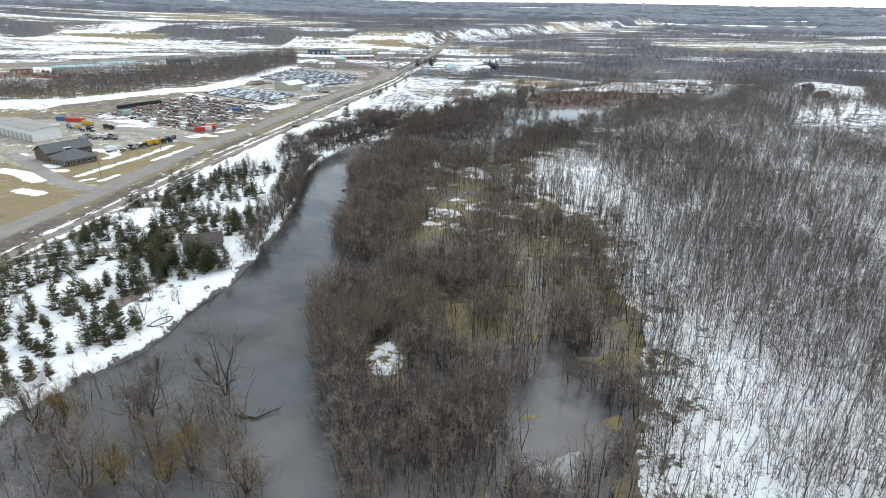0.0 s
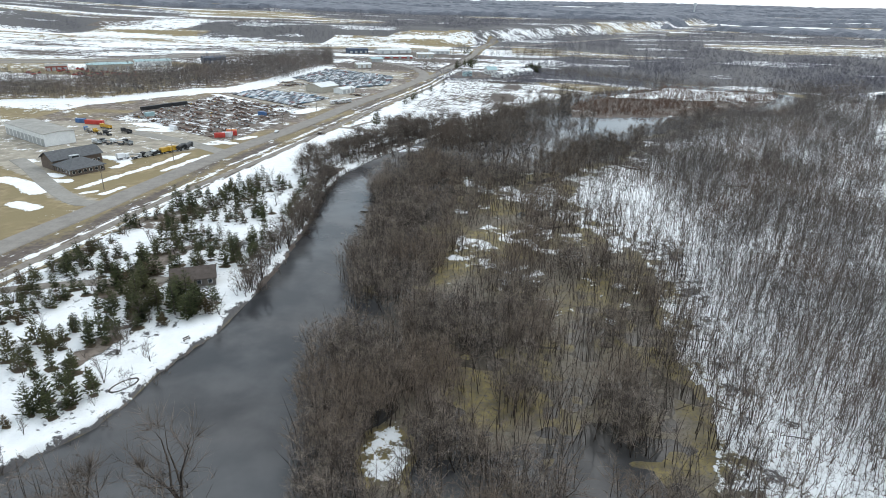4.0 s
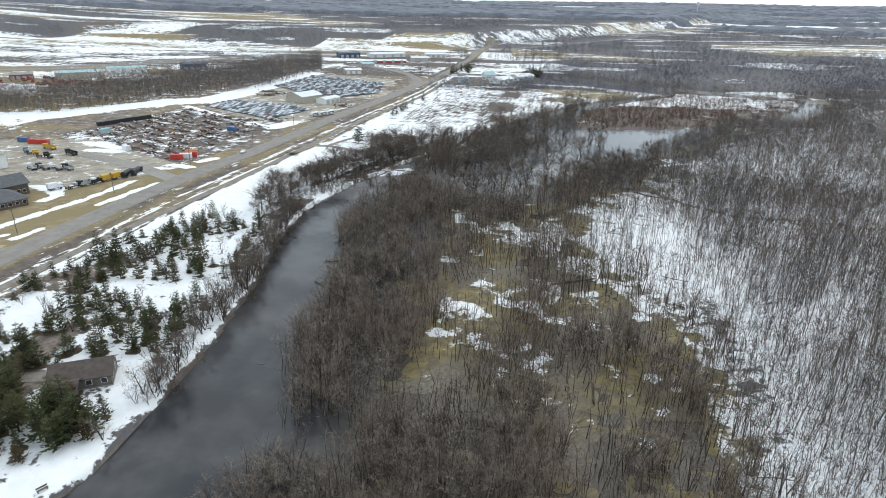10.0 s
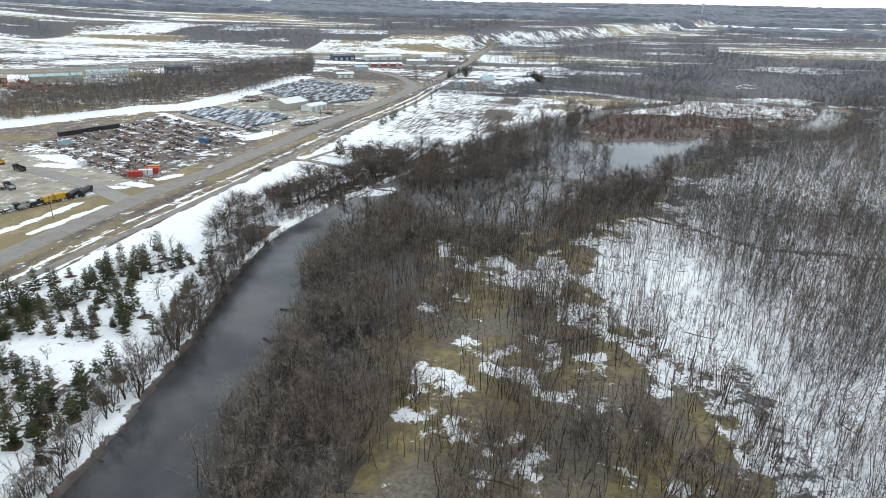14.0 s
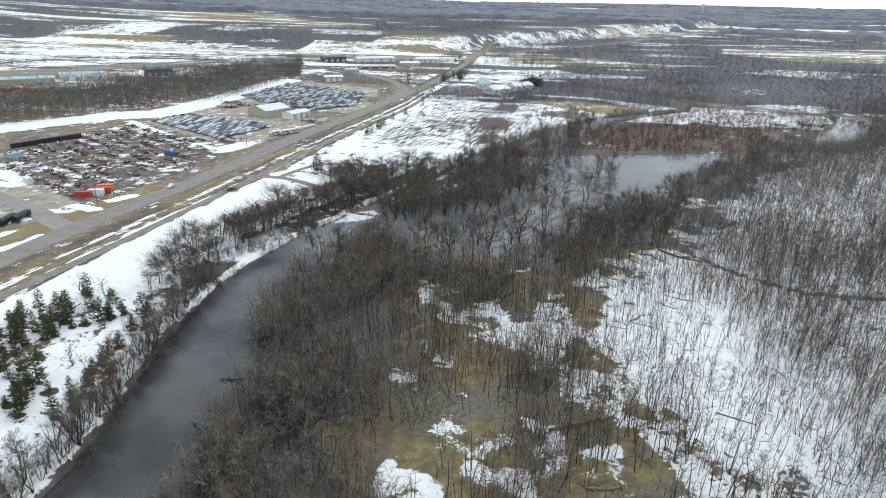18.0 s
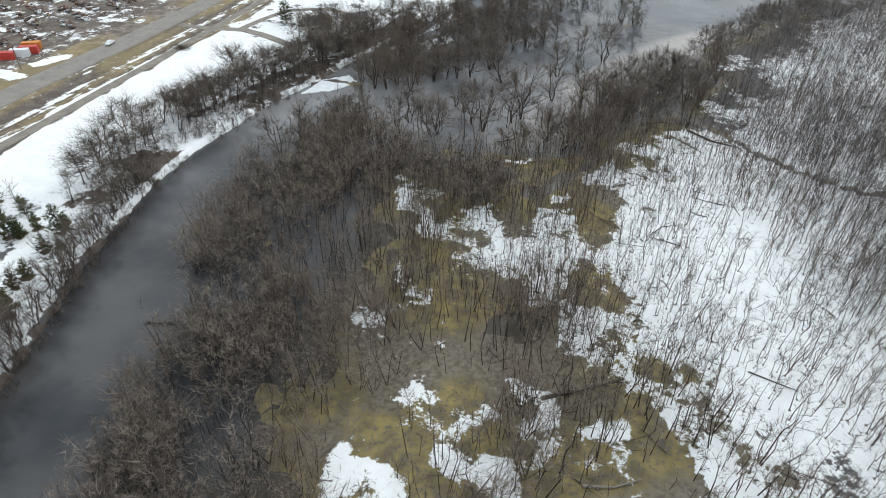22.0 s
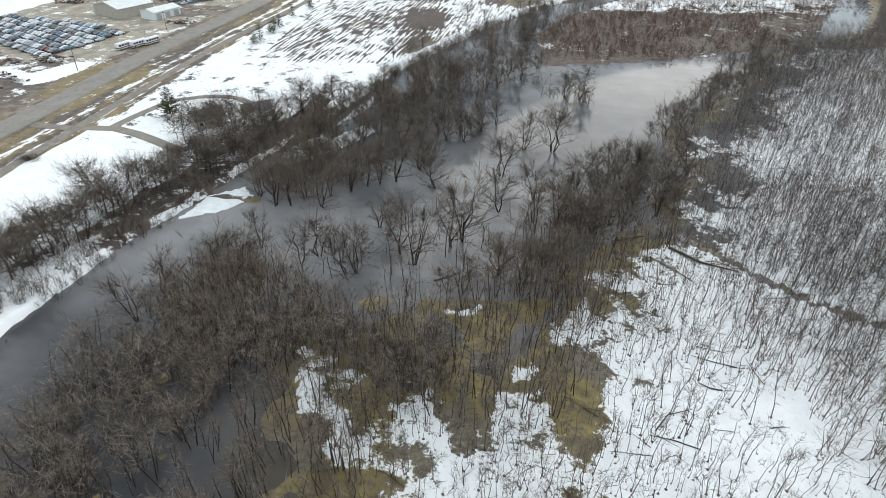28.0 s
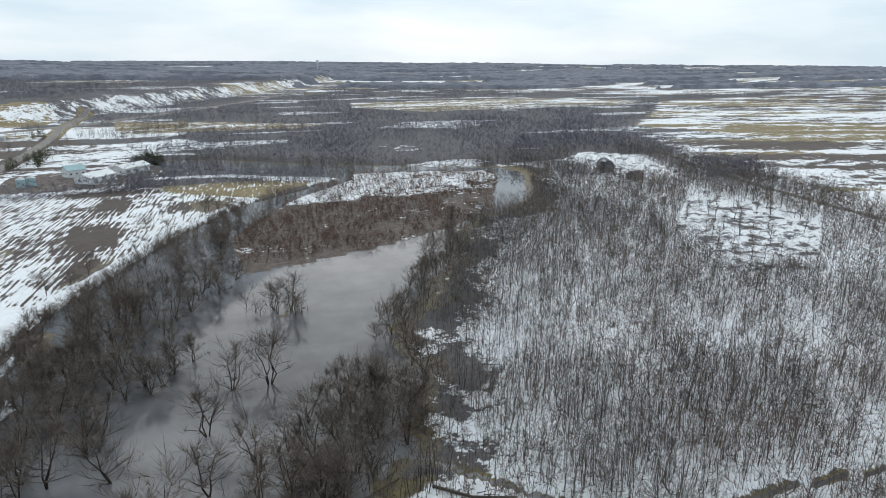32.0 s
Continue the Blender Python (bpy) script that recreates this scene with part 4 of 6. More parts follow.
def bare_tree(rng, h, limbs, twigs, spread=0.35, lean=0.06, r=0.02, tw=0.05, fork=1, low=0.3, sides=3, up=0.6, segs=0, slim=False):
    """Trunk and crown of a leafless tree: curved stems, limbs and slivers of twigs."""
    trunk, crown, nodes = [], [], []
    for s in range(fork):
        az = rng.uniform(0, 6.283)
        out = (0.0 if fork == 1 else rng.uniform(0.12, 0.32)) * h
        p = np.array([0, 0, -0.3]) if s == 0 else np.array([rng.normal() * 0.12, rng.normal() * 0.12, -0.3])
        hh, segs = h * rng.uniform(0.8, 1.0), segs or (3 if h < 9 else 4)
        q0, r0 = p, r * h
        for k in range(1, segs + 1):
            t = k / segs
            q1 = p + np.array([math.cos(az) * out * t, math.sin(az) * out * t, hh * t]) + rng.normal(size=3) * lean * hh * 0.25
            r1 = r * h * (1 - t) ** 0.8 + 0.008
            trunk.append(stick(q0, q1, r0, r1, sides))
            nodes.append((q0, q1, r0, r1, (k - 1) / segs, t))
            q0, r0 = q1, r1
    tips = []
    for i in range(limbs):
        a, b, ra, rb, t0, t1 = nodes[rng.randint(len(nodes))]
        u = rng.uniform()
        t = t0 + (t1 - t0) * u
        if t < low:
            a, b, ra, rb, t0, t1 = nodes[-1 - rng.randint(max(1, len(nodes) // 2))]
            t = t0 + (t1 - t0) * u
        base, az = a + (b - a) * u, rng.uniform(0, 6.283)
        ln = h * spread * rng.uniform(0.6, 1.15) * (1.15 - 0.7 * t)
        el = up * rng.uniform(0.5, 1.3)
        d = np.array([math.cos(az), math.sin(az), el]); d /= np.linalg.norm(d)
        mid = base + d * ln * 0.55
        end = mid + (d + rng.normal(size=3) * 0.35 + (0, 0, 0.25)) * ln * 0.5
        rr = max(0.012, (ra + (rb - ra) * u) * 0.5)
        crown.append(blade(base, mid + (mid - base) * 0.3, max(rr * 2, tw), rng) if slim else stick(base, mid, rr, rr * 0.6, 3))
        crown.append(blade(mid, end, rr * 1.6, rng))
        tips += [(base + (mid - base) * 0.5, mid, d), (mid, end, d), (mid, end, d)]
    for i in range(twigs):
        if tips and rng.rand() < 0.85:
            a, b, d = tips[rng.randint(len(tips))]
        else:
            a, b, *_ = nodes[-1]
            d = np.array([0, 0, 1.0])
        base = a + (b - a) * rng.uniform()
        v = d * 0.7 + rng.normal(size=3) * 0.6 + (0, 0, 0.35)
        v /= np.linalg.norm(v)
        crown.append(blade(base, base + v * h * spread * rng.uniform(0.25, 0.6), tw * rng.uniform(0.6, 1.3), rng))
    return weld(trunk), weld(crown)


def fir(rng, h, tiers, width, bald=0.12, ragged=0.3):
    """Trunk and needle boughs of a young pine."""
    trunk = stick((0, 0, -0.3), (rng.normal() * 0.1, rng.normal() * 0.1, h), 0.022 * h, 0.01, 5)
    crown = []
    for k in range(tiers):
        t = bald + (1 - bald) * k / tiers
        z, rad = h * t, width * h * (1 - t) ** 0.58 * rng.uniform(0.8, 1.1) + 0.12
        n = rng.randint(6, 9)
        for i in range(n):
            az = i * 6.283 / n + rng.uniform(-0.35, 0.35)
            ln = rad * rng.uniform(1 - ragged, 1.1)
            d = np.array([math.cos(az), math.sin(az), rng.uniform(0.05, 0.45)])
            s = np.array([-math.sin(az), math.cos(az), 0.0])
            a = np.array([0, 0, z])
            for j in range(5):
                u = 0.25 + 0.75 * j / 5
                c = a + d * ln * u + rng.normal(size=3) * 0.06 * h * 0.2
                w = (0.34 - 0.2 * u) * ln + 0.08
                sg = 1 if j % 2 else -1
                tip = c + d * ln * 0.28 + s * sg * w + np.array([0, 0, rng.uniform(-0.08, 0.16) * ln])
                side = np.cross(tip - c, rng.normal(size=3) * 0.4 + (0, 0, 1)); side *= w * 0.42 / (np.linalg.norm(side) + 1e-9)
                crown.append((np.array([c - side, c + side, tip]), np.array([(0, 1, 2)])))
    crown.append(blade((0, 0, h * 0.9), (0, 0, h * 1.06), 0.12, rng))
    return trunk, weld(crown)


def spread_out(name, protos, pts, scales, mats, label, category, rng, tilt=0.05):
    """Joins many plants, each a turned and scaled form, into one stuff object."""
    pts = np.asarray(pts, float)
    if not len(pts):
        return
    z = surface(pts[:, 0], pts[:, 1])
    z = np.maximum(z, -0.5)
    which = rng.randint(len(protos), size=len(pts))
    vs, fs, ids, n = [], [], [], 0
    for k, form in enumerate(protos):
        (v, f), stem = weld(list(form)), len(form[0][1])
        sel = np.where(which == k)[0]
        if not len(sel):
            continue
        a, sc = rng.uniform(0, 6.283, len(sel)), scales[sel]
        ca, sa_ = np.cos(a), np.sin(a)
        x = (v[None, :, 0] * ca[:, None] - v[None, :, 1] * sa_[:, None]) * sc[:, None]
        y = (v[None, :, 0] * sa_[:, None] + v[None, :, 1] * ca[:, None]) * sc[:, None]
        zz = v[None, :, 2] * (sc * rng.uniform(0.85, 1.15, len(sel)))[:, None]
        lx, ly = rng.normal(0, tilt, len(sel)), rng.normal(0, tilt, len(sel))
        x, y = x + zz * lx[:, None], y + zz * ly[:, None]
        co = np.stack([x + pts[sel, 0][:, None], y + pts[sel, 1][:, None], zz + z[sel][:, None]], -1)
        vs.append(co.reshape(-1, 3))
        fs.append((f[None] + (np.arange(len(sel)) * len(v))[:, None, None] + n).reshape(-1, 3))
        ids.append(np.tile((np.arange(len(f)) >= stem).astype(np.int32), len(sel)))
        n += len(sel) * len(v)
    me = mesh_from(name, np.vstack(vs), np.vstack(fs), mats[0])
    me.materials.append(mats[1])
    me.polygons.foreach_set("material_index", np.concatenate(ids))
    ob = new(name, me)
    return tagged(ob, label, category, kind="stuff")


def scatter(rng, n, x0, x1, y0, y1, keep, gap=0.0):
    """n tries of random places in a box, kept where keep(x, y) is true."""
    x, y = rng.uniform(x0, x1, n), rng.uniform(y0, y1, n)
    k = keep(x, y)
    x, y = x[k], y[k]
    if gap:
        cell = set()
        pick = []
        for i in range(len(x)):
            c = (int(x[i] // gap), int(y[i] // gap))
            if c not in cell:
                cell.add(c)
                pick.append(i)
        x, y = x[pick], y[pick]
    return np.stack([x, y], 1)


def join(pair):
    return pair


R = np.random.RandomState


def tree_thing(name, trunk, crown, mats, label, category, group):
    ob = new(name)
    tagged(ob, label, category, group)
    t = new("trunk", mesh_from("trunk", *trunk, mats[0]))
    t.parent = ob
    c = new("crown", mesh_from("crown", *crown, mats[1]))
    c.parent = ob
    return ob


def plant(forms, places, group, rng, smin=0.85, smax=1.15, sink=0.0):
    """Stands copies of the forms at the places; the forms themselves take the first ones."""
    for i, (x, y) in enumerate(places):
        s = rng.uniform(smin, smax)
        z = max(ground_z(x, y), -0.4) - sink
        m = Matrix.LocRotScale((x, y, z), Euler((rng.normal() * 0.03, rng.normal() * 0.03, rng.uniform(0, 6.28))), None)
        f = forms[i % len(forms)]
        ob = f if i < len(forms) else copy_thing(f, m)
        ob.matrix_basis = m @ Matrix.Diagonal((s, s, s, 1))


rg = R(7)
# bank oaks
bank_line = np.array([(-101, 303), (-101, 329), (-98, 345), (-95, 358), (-90, 372), (-83, 384), (-76, 397), (-67, 415), (-60, 432), (-52, 462), (-41, 487),
                      (-26, 521), (-14, 552), (6, 590), (30, 630)], float)
oak_forms = []
for i in range(6):
    tr, cr = bare_tree(R(100 + i), 7.4 + i * 0.45, 38, 620, 0.68, 0.12, 0.018, 0.05, 1 + (i == 3), 0.28, 5, 0.4)
    oak_forms.append(tree_thing("oak_tree", tr, cr, (M_BARK, M_TWIG), "leafless spreading oak with dark bark on the snowy river bank", "tree", "oaks along the river bank"))
t = np.sort(rg.uniform(0, len(bank_line) - 1.001, 200))
oak_places = [tuple(bank_line[int(q)] * (1 - q % 1) + bank_line[int(q) + 1] * (q % 1) + rg.normal(size=2) * (4.2, 3.0) + (-1.5, 0)) for q in t]
oak_places = [p for p in oak_places if west_of_bank(*p) > 0.8 and (p[1] < 455 or rg.rand() < 0.2)]
oak_places += [(-84 + rg.normal() * 9, 424 + rg.normal() * 7) for k in range(14)]
plant(oak_forms, oak_places, "", rg, 0.6, 1.35)

# trees standing in the flood
flood_forms = []
for i in range(6):
    tr, cr = bare_tree(R(200 + i), 8.0 + i * 0.5, 40, 900, 0.52, 0.16, 0.016, 0.05, 2 + i % 3, 0.2, 4, 0.6)
    flood_forms.append(tree_thing("maple_tree", tr, cr, (M_BARK, M_TWIG), "leafless many-stemmed maple standing in flood water", "tree", "trees in the flood"))
flood_places = [(-60, 335), (-66, 333), (23.6, 421), (-27.6, 432), (-21, 456), (-12.4, 449), (-1, 431), (14.6, 421.5), (7.4, 403), (-26.5, 395), (-22.3, 396.6), (-34, 390),
                (-11, 394), (-40, 381), (-52, 381), (-48, 381), (-5.4, 364), (-3, 367), (14.5, 377), (20, 374), (26, 372), (6, 382), (-17, 360.5), (-13.6, 356.5), (-28, 352),
                (-26, 352.5), (33, 470), (38, 468), (-67, 102), (-55, 111)]
POND = np.array([(2, 462), (28, 510), (100, 530), (86, 482), (62, 450), (47, 412), (29, 411), (19, 436), (9, 448)], float)
grove = lambda x, y: np.where(inside(x, y, POND), 0.0, 1.0) * (0.55 * smooth(vnoise(x, y, 18, 2), 0.4, 0.62) + 0.45 * smooth(x - (y - 430) * 0.62, 6, -26)) * (1 - 0.8 * smooth(y, 470, 530))
extra = scatter(rg, 5200, -60, 110, 345, 600, lambda x, y: (shore(x, y) < -2) & (west_of_bank(x, y) < -5) & (line_distance(x, y, CHANNEL) > 9 + 15 * smooth(y, 400, 440)) & (
    rg.rand(len(x)) < grove(x, y) * (1 - 0.6 * smooth(y, 400, 450))) & ~((x > 8 + (y - 440) * 0.6) & (x < 92 + (y - 430) * 0.5) & (y > 412) & (y < 530)) & ~inside(x, y, MARSH), 4.6)
rg.shuffle(extra)
flood_places += [tuple(p) for p in extra[:170]]
belt = scatter(rg, 1500, 30, 150, 380, 560, lambda x, y: (shore(x, y) > -15) & (shore(x, y) < 2) & (line_distance(x, y, CHANNEL) > 12) & ~inside(x, y, POND), 5.0)
rg.shuffle(belt)
plant(flood_forms, flood_places[:30], "", rg, 1.1, 1.55, 0.1)
plant([copy_thing(f, Matrix()) for f in flood_forms], flood_places[30:], "", rg, 0.75, 1.35, 0.1)
plant([copy_thing(f, Matrix()) for f in flood_forms], [tuple(p) for p in belt[:45]], "", rg, 0.6, 1.0, 0.1)

# young pines of the park
pine_forms = []
for i in range(8):
    h = (3.8, 4.4, 5.0, 5.6, 4.2, 6.6, 8.0, 3.2)[i]
    tr, cr = fir(R(300 + i), h, 9 + i % 3, 0.34 + 0.05 * (i % 3), 0.08, 0.55)
    pine_forms.append(tree_thing("pine_tree", tr, cr, (M_BARK, M_NEEDLE if i != 4 else M_SHRUB), "young dark green pine in old snow", "tree", "pines in the park"))
park = lambda x, y: (west_of_bank(x, y) > 7) & (x > np.interp(y, [p[1] for p in TRAIL], [p[0] for p in TRAIL]) + 9) & (line_distance(x, y, PARK_LANE) > 3.5) & \
    (np.hypot((x + 97) / 1.3, y - 189) > 6.5) & (vnoise(x, y, 13, 3) > 0.3) & ~((y > 138) & (y < 178) & (west_of_bank(x, y) < 17)) & (x > -150 + smooth(y, 240, 300) * 26)
pine_places = scatter(rg, 6000, -158, -82, 95, 302, park, 3.7)
rg.shuffle(pine_places)
pine_rest = pine_places[225:430]
pine_places = [tuple(p) for p in pine_places[:225]]
plant(pine_forms, pine_places, "", rg, 0.7, 1.22)
pf_ = [fir(R(300 + i), 3.4 + 0.5 * i, 9, 0.38, 0.08, 0.55) for i in range(5)]
spread_out("pine_stand", pf_, pine_rest, rg.uniform(0.85, 1.4, len(pine_rest)), (M_BARK, M_NEEDLE), "young dark pines standing close in old snow", "woodland", rg, 0.03)
row = [(-103, 527), (-101.5, 531), (-101, 546), (-100.5, 550), (-100, 558), (-99, 580), (-94, 600), (-90, 646)]
plant([copy_thing(f, Matrix()) for f in pine_forms[2:4]], row, "", rg, 1.1, 1.6)
clump = [(-91 + rg.normal() * 5, 173 + rg.normal() * 3.6) for k in range(30)] + [(-112 + rg.normal() * 5, 190 + rg.normal() * 5) for k in range(10)]
clump = [c for c in clump if west_of_bank(*c) > 3 and np.hypot((c[0] + 96) / 1.3, c[1] - 189) > 7]
plant([copy_thing(f, Matrix()) for f in pine_forms[4:7]], clump, "", rg, 0.95, 1.3)
tr, cr = fir(R(340), 10.5, 17, 0.42, 0.08, 0.4)
plant([tree_thing("pine_tree", tr, cr, (M_BARK, M_NEEDLE), "tall dark pine beside a farm driveway", "tree", "")], [(-103, 436)], "", rg, 0.95, 1.0)
farm_firs = [(-92 + rg.uniform(-8, 16), 800 + k * 5 + rg.uniform(-3, 3)) for k in range(14)] + [(-10 + rg.uniform(-9, 14), 803 + rg.uniform(-14, 14)) for k in range(24)]
farm_firs += [(-112, 1006), (-108, 1016), (-104, 1010), (-110, 1022)]
plant([copy_thing(f, Matrix()) for f in pine_forms[5:7]], farm_firs, "", rg, 1.0, 1.5)

# needle litter and melt rings under the pines
lit = [(x, y, rg.uniform(0.5, 1.5)) for x, y in pine_places + [tuple(p) for p in pine_rest]]
vs, fs = [], []
for x, y, r0 in lit:
    n0, z0 = len(vs), ground_z(x, y)
    vs.append((x, y, z0 + 0.12))
    for k in range(9):
        rr = r0 * rg.uniform(0.75, 1.3)
        px, py = x + rr * 1.2 * math.cos(k * 0.698), y + rr * math.sin(k * 0.698)
        vs.append((px, py, ground_z(px, py) + 0.03))
    fs += [(n0, n0 + 1 + k, n0 + 1 + (k + 1) % 9) for k in range(9)]
tagged(new("needle_litter", mesh_from("needle_litter", vs, fs, M_LITTER)), "brown needle litter in melted rings under young pines", "litter", kind="stuff")

# brown hardwoods and shrubs between the pines
shrub_forms = []
for i in range(4):
    tr, cr = bare_tree(R(420 + i), 4.5 + i * 0.6, 22, 200, 0.45, 0.12, 0.014, 0.05, 3, 0.2, 3, 0.7)
    shrub_forms.append(tree_thing("young_tree", tr, cr, (M_BARK, M_TWIG), "small leafless tree in snow among young pines", "tree", "small bare trees in the park"))
sp = scatter(rg, 1500, -150, -79, 95, 300, lambda x, y: (west_of_bank(x, y) > 1.5) & (x > np.interp(y, [p[1] for p in TRAIL], [p[0] for p in TRAIL]) + 6), 6.0)
plant(shrub_forms, [tuple(p) for p in sp[:110]], "", rg, 0.6, 1.2)
bank_trees = scatter(rg, 9000, -100, -72, 184, 312, lambda x, y: (west_of_bank(x, y) > 0.6) & (west_of_bank(x, y) < 4.5) & (vnoise(x, y, 14, 2) > 0.22), 2.2)
rg.shuffle(bank_trees)
plant([copy_thing(f, Matrix()) for f in shrub_forms], [tuple(p) for p in bank_trees[:120]], "", rg, 0.8, 1.6)
sh = scatter(rg, 60000, -112, 40, 100, 650, lambda x, y: (west_of_bank(x, y) > -2.2) & (west_of_bank(x, y) < 1.6 + 1.8 * smooth(y, 280, 320) * smooth(-y, -470, -430)) & ~((y > 118) & (y < 182) & (west_of_bank(x, y) > -0.6)) & (vnoise(x, y, 9, 1) > 0.3) & ((y > 236) | (rg.rand(len(x)) < 0.25)))
forms = [join(bare_tree(R(440 + i), 4.0, 8, 62, 0.5, 0.15, 0.01, 0.06, 3, 0.1, 3, 0.8, 2, True)) for i in range(5)]
spread_out("bank_brush", forms, sh[:1050], rg.uniform(0.3, 1.15, len(sh)), (M_BARK, M_TWIG), "brown leafless brush along the river bank", "brush", rg)
bw = scatter(rg, 26000, -125, -20, 298, 472, lambda x, y: (west_of_bank(x, y) > 2.6) & (west_of_bank(x, y) < 10 + 7 * vnoise(x, y, 11, 4)) & (vnoise(x, y, 6, 2) > 0.3))
spread_out("bank_brush", forms, bw[:800], rg.uniform(0.3, 0.95, len(bw)), (M_BARK, M_TWIG), "low brown brush under bank oaks", "brush", rg)

# saplings that stand singly in the snow
sap_forms = []
for i in range(8):
    tr, cr = bare_tree(R(500 + i), 6.6 + 0.65 * i, 13, 110, 0.25, 0.15, 0.0072, 0.033, 1, 0.45, 4, 1.0)
    sap_forms.append(tree_thing("sapling", tr, cr, (M_SAP, M_SAP), "slender leafless sapling standing in snow", "tree", "saplings in the snow"))
near_sap = scatter(rg, 5000, -28, 72, 222, 372, lambda x, y: (shore(x, y) > 0.5) & (hummock(x, y) > 0.35), 2.9)
rg.shuffle(near_sap)
plant(sap_forms, [tuple(p) for p in near_sap[:298]], "", rg, 0.7, 1.15)

# the rest of the sapling wood
forms = []
for i in range(12):
    tr, cr = bare_tree(R(520 + i), 6.0 + 0.5 * i, 8, 27, 0.27, 0.14, 0.0072, 0.058, 1, 0.5, 3, 0.9, 3, True)
    well = (np.vstack([[(0, 0, 0.1)], [(0.3 * math.cos(k * 1.257), 0.3 * math.sin(k * 1.257), -0.02) for k in range(5)]]), np.array([(0, 1 + k, 1 + (k + 1) % 5) for k in range(5)]))
    forms.append((weld([tr, well]), cr))
wood = lambda x, y: (shore(x, y) > 1) & (west_of_bank(x, y) < 0) & (hummock(x, y) > 0.3) & (line_distance(x, y, CREEK) > 2)
p1 = scatter(rg, 15500, -30, 135, 60, 400, lambda x, y: wood(x, y) & (rg.rand(len(x)) < 0.35 + 0.65 * smooth(vnoise(x, y, 22, 2) + 0.3 * smooth(x, 50, 90), 0.3, 0.75)))
spread_out("sapling_wood", forms, p1, rg.uniform(0.6, 1.2, len(p1)), (M_SAP, M_SAP), "dense wood of slender leafless saplings in snow", "woodland", rg, 0.06)
pq = scatter(rg, 2600, 32, 125, 70, 225, wood)
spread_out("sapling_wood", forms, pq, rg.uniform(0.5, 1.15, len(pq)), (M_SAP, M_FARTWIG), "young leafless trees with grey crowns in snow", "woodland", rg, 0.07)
forms2 = []
for i in range(10):
    tr, cr = bare_tree(R(540 + i), 8.6 + 0.45 * i, 8, 28, 0.36, 0.12, 0.008, 0.082, 1, 0.55, 3, 0.75, 1, True)
    k0, k1 = R(i + 90).normal(size=2) * 0.3, R(i + 190).normal(size=2) * 0.5
    mid = np.array([k0[0], k0[1], 4.2])
    stem = weld([blade((0, 0, -0.2), mid * 1.25, 0.19, R(i)), blade((0, 0, -0.2), mid * 1.1, 0.17, R(i + 50)), blade(mid * 0.9, (k1[0], k1[1], 9.2), 0.13, R(i + 70))])
    forms2.append((stem, cr))
open_wood = lambda x, y: np.where(inside(x, y, GLADE) | inside(x, y, CLEARING), 0.04, 1.0) * np.where(vnoise(x, y, 15, 3) > 0.25, 1, 0.4) * np.where(
    y > 385, 0.75 + 0.25 * smooth(y, 470, 540), smooth(x, 44, 80) * (0.7 + 0.3 * smooth(y, 130, 230)))
p2 = scatter(rg, 60000, 50, 235, 70, 715, lambda x, y: wood(x, y) & (rg.rand(len(x)) < 0.9 * open_wood(x, y)))
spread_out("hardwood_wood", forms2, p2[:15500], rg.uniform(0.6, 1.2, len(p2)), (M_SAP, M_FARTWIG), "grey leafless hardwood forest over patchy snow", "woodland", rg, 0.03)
p2c = scatter(rg, 9000, 62, 235, 350, 560, lambda x, y: wood(x, y) & (rg.rand(len(x)) < 0.8 * open_wood(x, y)))
spread_out("hardwood_wood", forms2, p2c[:2000], rg.uniform(0.5, 1.1, len(p2c)), (M_SAP, M_FARTWIG), "young grey leafless hardwoods over patchy snow", "woodland", rg, 0.03)
forms6 = []
for i in range(8):
    tr, cr = bare_tree(R(740 + i), 9.5 + 0.5 * i, 4, 12, 0.36, 0.08, 0.01, 0.2, 1, 0.3, 3, 0.8, 1, True)
    forms6.append((blade((0, 0, -0.2), (0.2, 0, 9.0), 0.18, R(i)), cr))
p2b = scatter(rg, 46000, 235, 400, 70, 715, lambda x, y: wood(x, y) & ~inside(x, y, EASTFIELDS) & (rg.rand(len(x)) < open_wood(x, y)))
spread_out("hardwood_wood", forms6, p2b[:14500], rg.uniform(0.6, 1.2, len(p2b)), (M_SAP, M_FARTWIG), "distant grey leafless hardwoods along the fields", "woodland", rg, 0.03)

# the drowned thicket on the right bank
forms3, forms4 = [], []
for i in range(10):
    tr, cr = bare_tree(R(560 + i), 6.4 + 0.45 * i, 12, 100, 0.4, 0.17, 0.0095, 0.06, 1 + i % 2, 0.15, 3, 0.7, 2, True)
    forms3.append((tr, cr))
    tr, cr = bare_tree(R(580 + i), 8.2 + 0.5 * i, 8, 38, 0.28, 0.14, 0.0095, 0.066, 1, 0.35, 3, 0.9, 2, True)
    forms4.append(join((tr, cr)))
p3 = scatter(rg, 16000, -75, 46, 55, 350, lambda x, y: (x > river_right(y) - 1.5) & (shore(x, y) < 1) & (hummock(x, y) < 0.45) & (line_distance(x, y, CHANNEL) > 9) & ~inside(x, y, PALE) & (~inside(x, y, SHALLOWS) | (rg.rand(len(x)) < 0.5)) & (
    vnoise(x, y, 11, 4) - 0.04 * smooth(y, 240, 270) > 0.3 + 0.26 * smooth(x, river_right(y) + 24, river_right(y) + 46)) & ~((np.abs(x + 22.6) < 3.8) & (y > 119) & (y < 134)) & (np.hypot((x - 17) / 11, (y - 108) / 17) > 0.85 + 0.3 * vnoise(x, y, 5, 1)))
